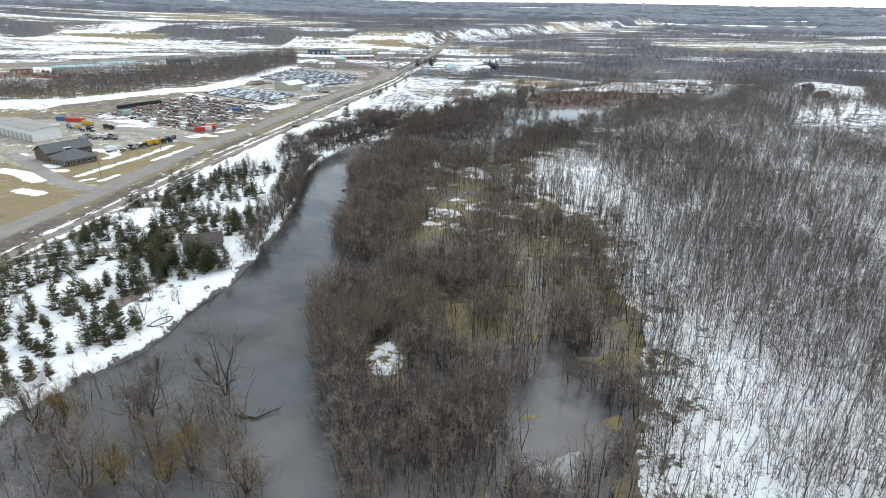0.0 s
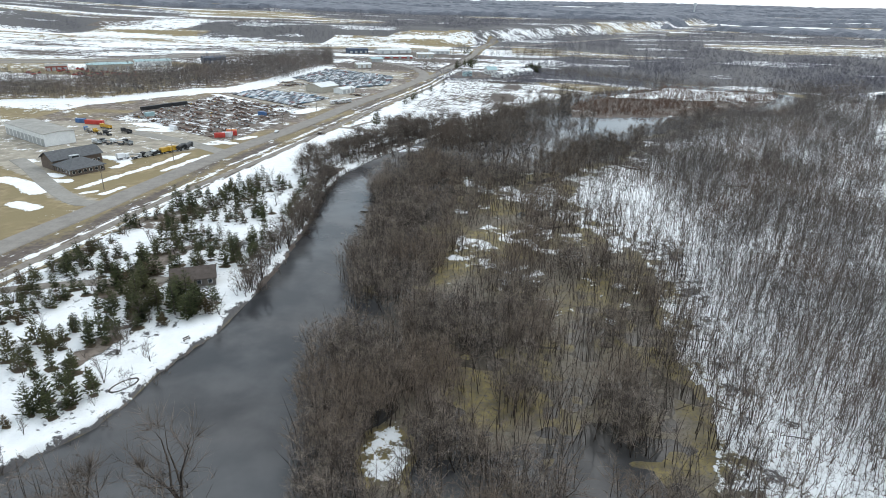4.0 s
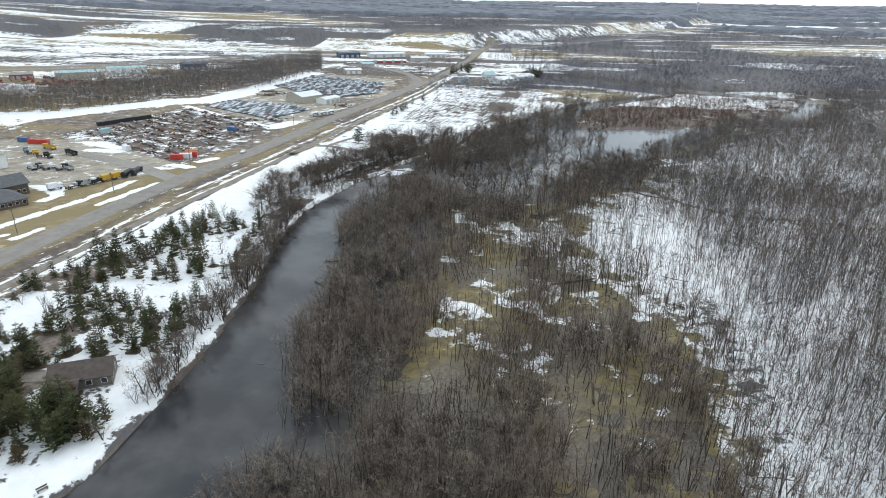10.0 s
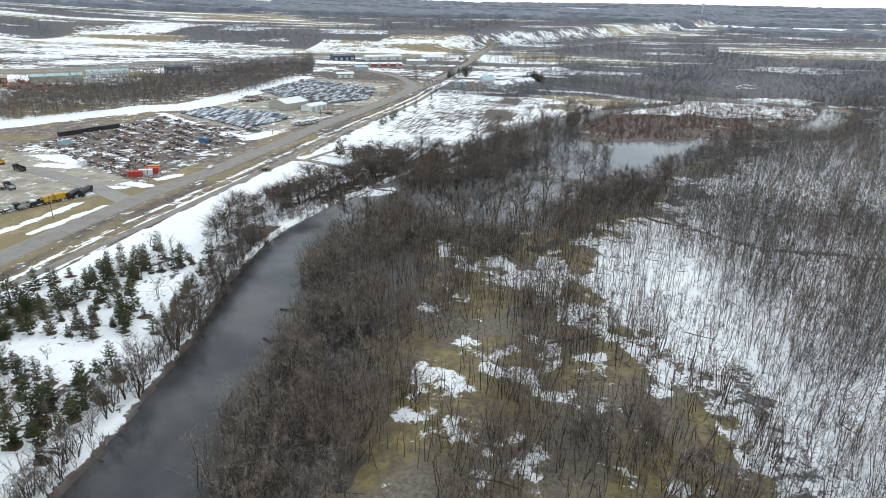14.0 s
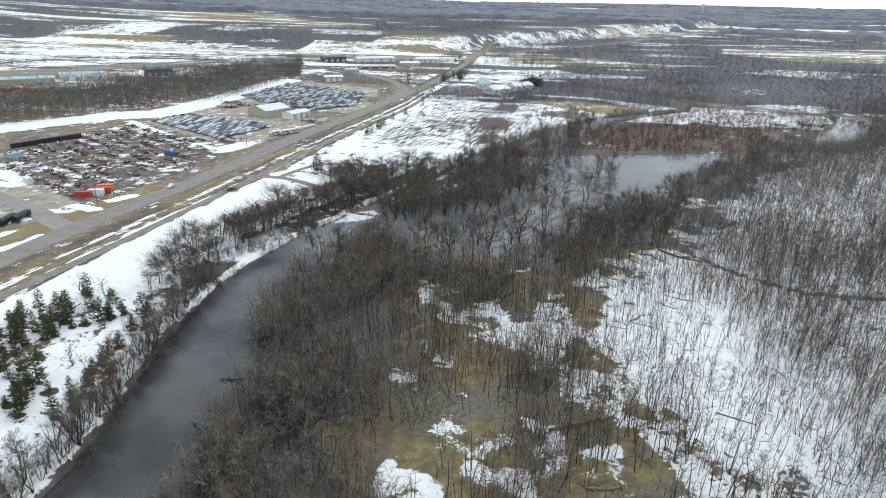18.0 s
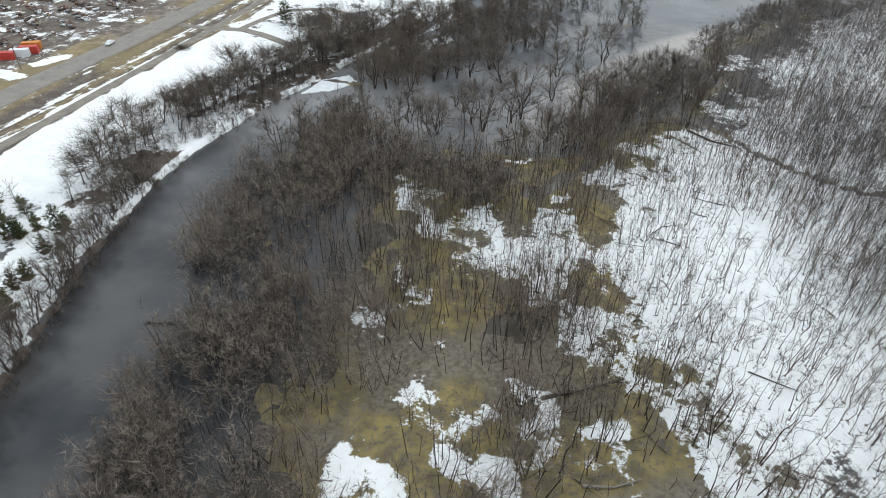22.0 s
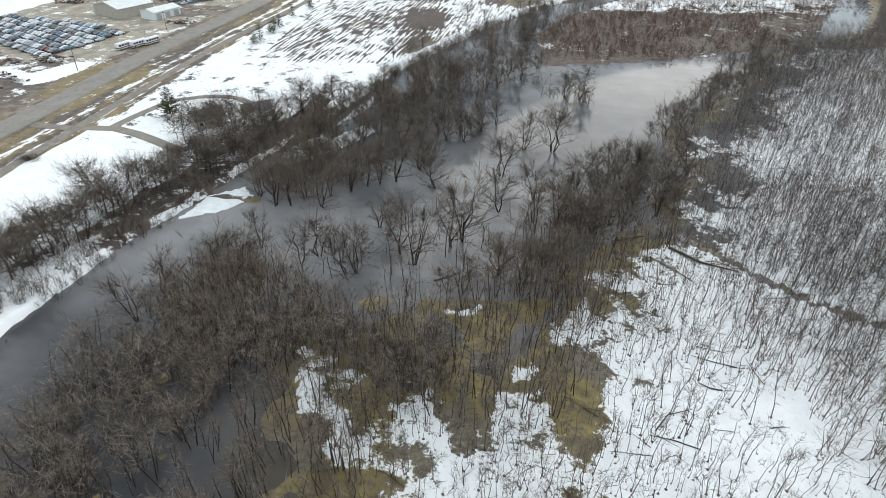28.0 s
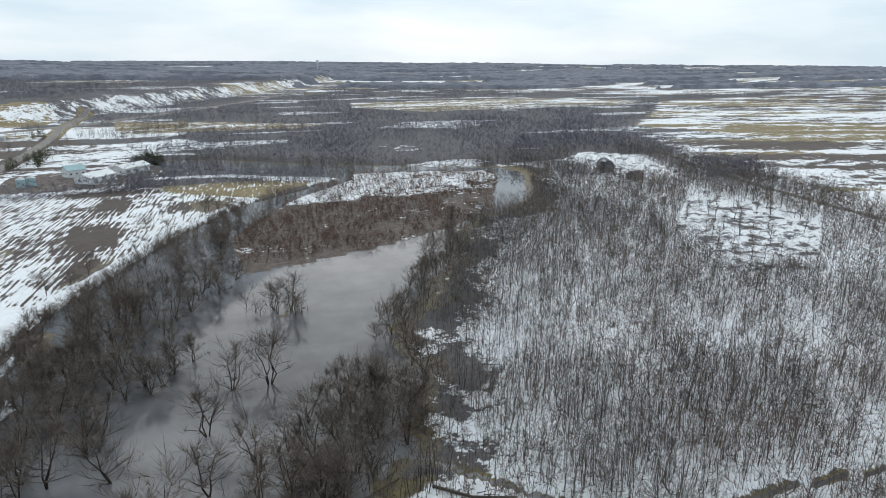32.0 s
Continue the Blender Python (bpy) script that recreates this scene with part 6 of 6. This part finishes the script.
# ---------------------------------------------------------------- vehicles and yard things
def wheel(parent, x, y, r, w=0.22):
    t = part("wheel", tube(bmesh.new(), (x, y - w / 2, r), (x, y + w / 2, r), r, r, 10), M_TYRE, parent)
    part("rim", tube(bmesh.new(), (x, y - w / 2 - 0.02, r), (x, y + w / 2 + 0.02, r), r * 0.55, r * 0.55, 8), M_STEEL, t)


def car_body():
    bm = bmesh.new()
    prof = [(-2.2, 0.35), (-2.25, 0.8), (-1.3, 0.95), (-0.7, 1.4), (0.85, 1.42), (1.5, 0.98), (2.15, 0.9), (2.2, 0.35)]
    l, r_ = [bm.verts.new((x, -0.86 if z < 1.1 else -0.68, z)) for x, z in prof], [bm.verts.new((x, 0.86 if z < 1.1 else 0.68, z)) for x, z in prof]
    for k in range(len(prof)):
        j = (k + 1) % len(prof)
        bm.faces.new((l[k], l[j], r_[j], r_[k]))
    bm.faces.new(l[::-1]), bm.faces.new(r_)
    bmesh.ops.recalc_face_normals(bm, faces=bm.faces)
    return bm


def car_glass():
    bm = bmesh.new()
    box(bm, -1.0, -0.79, 0.98, 1.15, 0.79, 1.3)
    for vv in bm.verts:
        if vv.co.z > 1.2:
            vv.co.x *= 0.72
            vv.co.y *= 0.9
    return bm


def car(x, y, rz, mat, label, group, rims=True, name="car"):
    ob = thing(name, x, y, ground_z(x, y), rz, label, "car", group)
    part("body", car_body(), mat, ob)
    part("windows", car_glass(), M_GLASS, ob)
    for wx in (-1.35, 1.35):
        for wy in (-0.78, 0.78):
            if rims:
                wheel(ob, wx, wy, 0.32)
            else:
                part("wheel", tube(bmesh.new(), (wx, wy - 0.1, 0.32), (wx, wy + 0.1, 0.32), 0.32, 0.32, 8), M_TYRE, ob)
    return ob


hc = car(-157, 398, 98, M_WHITEPAINT, "silver car on the grey highway", "")
hc.location.z += 0.42
first = car(-200, 530, 0, M_CAR, "wrecked car in a crowded salvage lot", "cars in the salvage lot", False)
rc = R(11)
ang = radians(60)
slots = []
for i in range(-14, 15):
    for j in range(-24, 25):
        px, py = -212 + i * 5.6 * math.cos(ang) - j * 2.35 * math.sin(ang), 540 + i * 5.6 * math.sin(ang) + j * 2.35 * math.cos(ang)
        slots.append((px + rc.normal() * 0.25, py + rc.normal() * 0.25))
slots = [p for p in slots if inside(np.array([p[0]]), np.array([p[1]]), CARLOT_A)[0] and rc.rand() < 0.93]
for i, (px, py) in enumerate(slots[:290]):
    m = pose(px, py, ground_z(px, py), 0, 0, 60 + rc.normal() * 4)
    if i == 0:
        first.matrix_basis = m
    else:
        copy_thing(first, m)
# the farther lot, joined
cb = car_body()
bmesh.ops.triangulate(cb, faces=cb.faces)
cb.verts.index_update()
cv = np.array([vv.co[:] for vv in cb.verts])
cf = np.array([[vv.index for vv in f.verts] for f in cb.faces])
cb.free()
lot = []
for i in range(-26, 27):
    for j in range(-45, 46):
        px, py = -195 + i * 6.2 * math.cos(ang) - j * 2.6 * math.sin(ang), 670 + i * 6.2 * math.sin(ang) + j * 2.6 * math.cos(ang)
        lot.append((px + rc.normal() * 0.3, py + rc.normal() * 0.3))
lot = np.array(lot)
lot = lot[inside(lot[:, 0], lot[:, 1], CARLOT_B) & (rc.rand(len(lot)) < 0.85)]
vs, fs = [], []
for i, (px, py) in enumerate(lot):
    a = ang + rc.normal() * 0.06
    rot = np.array([[math.cos(a), -math.sin(a), 0], [math.sin(a), math.cos(a), 0], [0, 0, 1]])
    vs.append(cv @ rot.T + (px, py, ground_z(px, py)))
    fs.append(cf + i * len(cv))
gb = car_glass()
bmesh.ops.triangulate(gb, faces=gb.faces)
gb.verts.index_update()
gv, gfc = np.array([vv.co[:] for vv in gb.verts]) * (1.06, 1.06, 1.06), np.array([[vv.index for vv in f.verts] for f in gb.faces])
gb.free()
gvs = [v_[:1] * 0 + gv @ np.array([[math.cos(ang), -math.sin(ang), 0], [math.sin(ang), math.cos(ang), 0], [0, 0, 1]]).T + (px, py, ground_z(px, py)) for v_, (px, py) in zip(vs, lot)]
tagged(new("junk_car_windows", mesh_from("junk_car_windows", np.vstack(gvs), np.vstack([gfc + i * len(gv) for i in range(len(gvs))]), M_GLASS)), "dark windows of old cars packed in rows", "cars", kind="stuff")
tagged(new("junk_cars", mesh_from("junk_cars", np.vstack(vs), np.vstack(fs), M_CARS)), "hundreds of old cars packed in rows on bare soil", "cars", kind="stuff")


def lorry(x, y, rz, cab_mat, bed, bed_mat, label, length=7.5):
    ob = thing("truck", x, y, ground_z(x, y), rz, label, "truck", "trucks in the yard")
    part("chassis", one_box(-length / 2, -0.45, 0.6, length / 2, 0.45, 0.9), M_DARKMETAL, ob)
    c = part("cab", one_box(length / 2 - 2.0, -1.15, 0.7, length / 2, 1.15, 2.7, bevel=0.15), cab_mat, ob)
    part("windscreen", one_box(length / 2 - 0.05, -0.95, 1.65, length / 2 + 0.03, 0.95, 2.45), M_GLASS, c)
    if bed == "box":
        part("cargo_box", one_box(-length / 2, -1.2, 1.0, length / 2 - 2.2, 1.2, 3.2, bevel=0.05), bed_mat, ob)
    elif bed == "tank":
        part("tank", tube(bmesh.new(), (-length / 2, 0, 2.0), (length / 2 - 2.3, 0, 2.0), 1.1, 1.1, 14), bed_mat, ob)
    elif bed == "dump":
        b = part("dump_bed", one_box(-length / 2, -1.2, 1.0, length / 2 - 2.2, 1.2, 1.2), bed_mat, ob)
        for yy in (-1.2, 1.1):
            part("side_board", one_box(-length / 2, yy, 1.2, length / 2 - 2.2, yy + 0.1, 2.2), bed_mat, b)
    else:
        part("boom", tube(bmesh.new(), (length / 2 - 3.0, 0, 2.0), (-length / 2 - 1.5, 0, 2.9), 0.3, 0.22, 6), bed_mat, ob)
        part("counterweight", one_box(length / 2 - 3.6, -1.0, 1.0, length / 2 - 2.3, 1.0, 2.2, bevel=0.1), bed_mat, ob)
    for wx in (-length / 2 + 0.8, -length / 2 + 1.9, length / 2 - 1.1):
        for wy in (-1.0, 1.0):
            wheel(ob, wx, wy, 0.5, 0.3)
    return ob


lorry(-200, 322, 70, M_DARKMETAL, "boom", M_STEEL, "dark crane truck parked on gravel")
lorry(-197, 327, 72, M_WHITEPAINT, "dump", M_STEEL, "white dump truck parked on gravel")
lorry(-195, 331, 70, M_DARKMETAL, "dump", M_DARKMETAL, "black dump truck parked on gravel")
lorry(-193, 335, 74, M_YELLOW, "box", M_YELLOW, "yellow utility truck parked in a row", 6.0)
lorry(-191, 339, 74, M_YELLOW, "box", M_YELLOW, "yellow service truck parked in a row", 6.0)
lorry(-189, 344, 100, M_DARKMETAL, "tank", M_DARKMETAL, "black tank truck at the end of the row", 9.0)
lorry(-187, 348, 100, M_DARKMETAL, "tank", M_DARKMETAL, "black tanker beside the yard edge", 9.0)
lorry(-206, 318, 60, M_WHITEPAINT, "box", M_WHITEPAINT, "white box truck at the end of the lot", 6.0)
for i, (x, y, cm, bd, bmt, lab) in enumerate([(-241, 346, M_WHITEPAINT, "dump", M_STEEL, "white flatbed truck"), (-236, 347, M_DARKMETAL, "boom", M_STEEL, "dark boom truck"),
                                             (-230, 348, M_WHITEPAINT, "boom", M_WHITEPAINT, "white crane truck"), (-224, 349, M_DARKMETAL, "dump", M_STEEL, "grey dump truck"),
                                             (-267, 374, M_BLUE, "boom", M_STEEL, "blue crane truck"), (-258, 370, M_YELLOW, "boom", M_YELLOW, "yellow crane"),
                                             (-250, 368, M_DARKMETAL, "boom", M_DARKMETAL, "black drill truck"), (-243, 376, M_DARKMETAL, "dump", M_DARKMETAL, "black flatbed truck"),
                                             (-263, 385, M_YELLOW, "dump", M_YELLOW, "yellow haul truck")]):
    lorry(x, y, 150 + 8 * math.sin(i), cm, bd, bmt, lab + " on the gravel yard", 7.5 + (i % 3))


def container(x, y, rz, mat, label, ln=6.06, z=0.0):
    ob = thing("shipping_container", x, y, ground_z(x, y) + z, rz, label, "container", "containers in the yards")
    b = part("shell", one_box(-ln / 2, -1.2, 0.05, ln / 2, 1.2, 2.6), mat, ob)
    for i in range(int(ln / 0.75)):
        xx = -ln / 2 + 0.4 + i * 0.75
        part("rib", one_box(xx, -1.26, 0.15, xx + 0.3, 1.26, 2.5), mat, b)
    for yy in (-1.1, 0.02):
        part("door", one_box(ln / 2, yy, 0.15, ln / 2 + 0.06, yy + 1.08, 2.5), mat, ob)
    for yy in (-0.3, 0.3):
        part("lock_rod", tube(bmesh.new(), (ln / 2 + 0.09, yy, 0.2), (ln / 2 + 0.09, yy, 2.45), 0.03, 0.03, 5), M_STEEL, ob)


container(-184, 378, 20, M_RED, "red shipping container at the scrap yard gate")
container(-180, 385, 20, M_RED, "red shipping container beside another")
container(-181, 381.5, 20, M_WHITEPAINT, "white shipping container between red ones")
container(-182, 389, 20, M_ORANGE, "orange shipping container behind red ones")
container(-278, 395, 0, M_RED, "red container at the back of the gravel yard", 12.2)
container(-290, 398, 0, M_BLUE, "blue container at the back of the gravel yard")
container(-222, 392, -35, M_WHITEPAINT, "white container among scrap rows")
container(-262, 430, 60, M_ROOFTEAL, "pale teal container behind the scrap rows")
for i, (x, y) in enumerate(((-277, 453), (-272, 464), (-266, 475))):
    container(x, y, 64, M_DARKMETAL, "long black trailer box at the rear fence", 12.2)
container(-190, 452, -20, M_BLUE, "blue container beside scrap")


def bus(x, y, rz):
    ob = thing("bus", x, y, ground_z(x, y), rz, "white and brown camper bus parked at the lot", "bus", "buses at the lot")
    b = part("body", one_box(-4.2, -1.2, 0.5, 4.2, 1.2, 3.0, bevel=0.2), M_WHITEPAINT, ob)
    part("stripe", one_box(-4.22, -1.23, 1.0, 4.22, 1.23, 1.35), M_RUST, b)
    for i in range(5):
        for yy in (-1.24, 1.18):
            part("pane", one_box(-3.6 + i * 1.45, yy, 1.8, -2.5 + i * 1.45, yy + 0.06, 2.5), M_GLASS, b)
    for wx in (-2.8, 2.8):
        for wy in (-1.1, 1.1):
            wheel(ob, wx, wy, 0.48, 0.28)


bus(-157, 513, 68), bus(-152.5, 517, 68), bus(-149, 522, 68)

# scrap rows: heaps of mixed plates, beams and pipes
rs = R(21)


def heap(bm_pieces, cx, cy, size):
    l, wd, hh = rs.uniform(0.5, size), rs.uniform(0.2, size * 0.5), rs.uniform(0.1, 0.6)
    a, e = rs.uniform(0, 3.14), rs.normal() * 0.2
    v = np.array([(sx * l / 2, sy * wd / 2, sz * hh) for sx in (-1, 1) for sy in (-1, 1) for sz in (0, 1)])
    v[:, 2] += v[:, 0] * e + rs.uniform(0, 1.0)
    c, s_ = math.cos(a), math.sin(a)
    v = np.stack([v[:, 0] * c - v[:, 1] * s_ + cx, v[:, 0] * s_ + v[:, 1] * c + cy, v[:, 2] + ground_z(cx, cy)], 1)
    f = np.array([(0, 1, 3), (0, 3, 2), (4, 6, 7), (4, 7, 5), (0, 4, 5), (0, 5, 1), (2, 3, 7), (2, 7, 6), (1, 5, 7), (1, 7, 3), (0, 2, 6), (0, 6, 4)])
    bm_pieces.append((v, f))


for k in range(11):
    t = k / 10
    ax, ay = -276 + 20 * t, 430 + 88 * t
    bx, by = -186 + 14 * t, 376 + 88 * t
    pieces = []
    for i in range(170):
        u_ = rs.uniform(0.02, 0.98)
        if math.sin(u_ * 19 + k * 2.1) > -0.75:
            heap(pieces, ax + (bx - ax) * u_ + rs.normal() * 0.9, ay + (by - ay) * u_ + rs.normal() * 0.9, 2.6)
    tagged(new("scrap_row", mesh_from("scrap_row", *weld(pieces), M_SCRAP)), "long row of rusty scrap steel and machine parts on soil", "scrap heap", kind="stuff")
for x, y in ((-196, 486), (-178, 492), (-214, 492), (-230, 600), (-222, 612), (-236, 620), (-150, 560)):
    pieces = []
    for i in range(60):
        heap(pieces, x + rs.normal() * 3.5, y + rs.normal() * 2.2, 3.0)
    tagged(new("scrap_heap", mesh_from("scrap_heap", *weld(pieces), M_SCRAP)), "heap of dark scrap beside the car lot", "scrap heap", kind="stuff")
for k in range(34):
    x, y = -455 + rs.normal() * 24, 618 + rs.normal() * 16
    ob = thing("farm_machine", x, y, ground_z(x, y), rs.uniform(0, 180), "red farm machine parked on a distant dealer lot", "machine", "machines on the dealer lot")
    part("body", one_box(-1.9, -0.9, 0.6, 1.9, 0.9, 1.9, bevel=0.2), M_RED, ob)
    part("cab", one_box(-0.8, -0.7, 1.9, 0.6, 0.7, 2.9, bevel=0.12), M_GLASS, ob)
    for wx in (-1.2, 1.2):
        for wy in (-1.0, 1.0):
            part("wheel", tube(bmesh.new(), (wx, wy - 0.2, 0.6), (wx, wy + 0.2, 0.6), 0.6, 0.6, 10), M_TYRE, ob)

# utility poles along the highway
for x, y in ((-181, 268), (-178, 318), (-172, 370), (-165, 428), (-160, 480), (-152, 545), (-141, 610)):
    ob = thing("utility_pole", x, y, ground_z(x, y) - 0.3, 80, "wooden utility pole with one crossarm beside the highway", "utility pole", "poles along the highway")
    part("pole", tube(bmesh.new(), (0, 0, 0), (0, 0, 9.5), 0.16, 0.11, 8), M_POLE, ob)
    part("crossarm", one_box(-0.06, -1.1, 8.7, 0.06, 1.1, 8.85), M_POLE, ob)
    for yy in (-0.95, 0.0, 0.95):
        part("insulator", tube(bmesh.new(), (0, yy, 8.85), (0, yy, 9.02), 0.05, 0.04, 6), M_STEEL, ob)

# ---------------------------------------------------------------- logs, ring and bench
rl = R(31)


def fallen(x, y, ln, rz, r, mat, label, z=None, stubs=3):
    ob = thing("fallen_log", x, y, (max(ground_z(x, y), 0.0) if z is None else z), rz, label, "log", "fallen logs")
    bend = rl.normal() * 0.11 * ln
    p = [(-ln / 2, 0, r * 0.8), (0, bend, r), (ln / 2, -bend * 0.5, r * 0.9 + 0.2)]
    bm = tube(bmesh.new(), p[0], p[1], r, r * 0.85, 7)
    tube(bm, p[1], p[2], r * 0.85, r * 0.4, 7)
    part("trunk", bm, mat, ob)
    for k in range(stubs):
        t = rl.uniform(-0.1, 0.48)
        part("branch", tube(bmesh.new(), (t * ln, 0, r), (t * ln + ln * rl.uniform(0.05, 0.2), rl.normal() * ln * 0.14, r + rl.uniform(0.1, ln * 0.12)), r * 0.35, r * 0.1, 5), mat, ob)


fallen(-63, 267, 7, 10, 0.28, M_LOG, "dark drift log with branches stranded in the river", 0.05, 6)
fallen(-62, 250, 5, -20, 0.22, M_LOG, "dark drift log at the edge of the current", 0.05, 4)
fallen(14, 264, 15, 25, 0.4, M_LOG, "large dark fallen trunk among snow patches", None, 7)
fallen(18, 247, 9, 14, 0.22, M_PALELOG, "pale barkless log in shallow flood", None, 2)
fallen(-13, 222, 6, 5, 0.2, M_LOG, "short dark log in shallow flood", 0.1, 2)
fallen(-2, 210, 8, -8, 0.18, M_LOG, "thin dark log in shallow flood", 0.1, 2)
fallen(36, 367, 13, 60, 0.3, M_LOG, "fallen tree at the edge of the snow", None, 5)
fallen(52, 362, 16, -38, 0.32, M_LOG, "long fallen tree beside the creek", None, 6)
fallen(44, 358, 12, -52, 0.25, M_PALELOG, "grey fallen trunk in snow", None, 4)
fallen(-6, 352, 6, 30, 0.2, M_LOG, "dark log on a drowned hummock", 0.1, 3)
fallen(-46, 105, 9, 12, 0.3, M_LOG, "mossy fallen trunk in the river", 0.1, 6)
fallen(46, 271, 8, -24, 0.13, M_LOG, "thin fallen trunk across the snow", None, 3)
for k in range(110):
    x, y = rl.uniform(-22, 150), rl.uniform(90, 440)
    if hummock(np.array([x]), np.array([y]))[0] > 0.35 and shore(np.array([x]), np.array([y]))[0] > 1 and abs(np.interp(x, [c[0] for c in CREEK], [c[1] for c in CREEK]) - y) > 4:
        fallen(x, y, rl.uniform(3, 9), rl.uniform(0, 180), rl.uniform(0.07, 0.14), M_LOG if rl.rand() < 0.75 else M_PALELOG, "thin fallen trunk lying in old snow", None, 4)

ring = thing("garden_ring", -84, 138.4, ground_z(-84, 138.4), 0, "oval edging ring of dark stones in snow by the river", "edging ring")
for k in range(46):
    a = k * 6.283 / 46
    rx, ry = 1.7 * math.cos(a) + 1.1 * math.sin(a), 2.9 * math.sin(a)
    rz = ground_z(-84 + rx, 138.4 + ry) - ground_z(-84, 138.4)
    part("stone", one_box(rx - 0.14, ry - 0.15, rz - 0.25, rx + 0.14, ry + 0.15, rz + 0.14 + 0.08 * rl.rand(), bevel=0.04), M_LOG, ring)
bench = thing("bench", -80.6, 158.5, ground_z(-80.6, 158.5), 62, "dark wooden bench on the snowy river bank", "bench")
part("seat", one_box(-0.9, -0.25, 0.42, 0.9, 0.25, 0.48, bevel=0.01), M_WOODOLD, bench)
part("backrest", one_box(-0.9, 0.24, 0.6, 0.9, 0.29, 0.95, bevel=0.01), M_WOODOLD, bench)
for px in (-0.75, 0.75):
    part("leg", one_box(px - 0.05, -0.2, -0.1, px + 0.05, 0.28, 0.42), M_WOODOLD, bench)


# ---------------------------------------------------------------- ice left by the flood
def ice_sheet(outline, mat, label, seed, name="ice_floe"):
    """A thin ragged slab of ice afloat."""
    r, bm, ring = R(seed), bmesh.new(), []
    for (ax, ay), (bx, by) in zip(outline, outline[1:] + outline[:1]):
        n = max(3, int(math.hypot(bx - ax, by - ay) / 0.8))
        ring += [(ax + (bx - ax) * k / n + r.normal() * 0.25, ay + (by - ay) * k / n + r.normal() * 0.25) for k in range(n)]
    top, low = [bm.verts.new((x, y, 0.16 + r.uniform(0, 0.05))) for x, y in ring], [bm.verts.new((x, y, -0.15)) for x, y in ring]
    bm.faces.new(top)
    for k in range(len(ring)):
        j = (k + 1) % len(ring)
        bm.faces.new((low[k], low[j], top[j], top[k]))
    bmesh.ops.triangulate(bm, faces=[f for f in bm.faces if len(f.verts) > 4])
    bmesh.ops.recalc_face_normals(bm, faces=bm.faces)
    tagged(part(name, bm, mat), label, "ice")


ice_sheet([(11, 94.5), (15.5, 97.8), (20, 100), (18.4, 92.2), (16.2, 87.5), (13.4, 90)], M_ICE, "grey melting ice floe in a flooded thicket", 1)
ice_sheet([(-74, 372), (-71, 384), (-63.2, 390), (-59, 385), (-64, 377)], M_SNOWPATCH, "pale ice shelf along the river bank", 2)
ice_sheet([(-60, 405), (-57, 418), (-50, 428), (-47.5, 424), (-50, 414)], M_SNOWPATCH, "narrow pale ice shelf below bank trees", 3)
ice_sheet([(-48, 434), (-43, 452), (-37, 472), (-34.5, 470), (-40, 450)], M_SNOWPATCH, "long thin ice shelf below bank trees", 4)
ice_sheet([(-58.3, 406.7), (-50.4, 417.0), (-42.2, 431.2), (-36.7, 438.8), (-33.2, 431.9), (-42.0, 417.9), (-49.9, 408.8), (-55.9, 404.1)], M_SNOWPATCH, "long pale ice shelf along the flooded bank", 5)
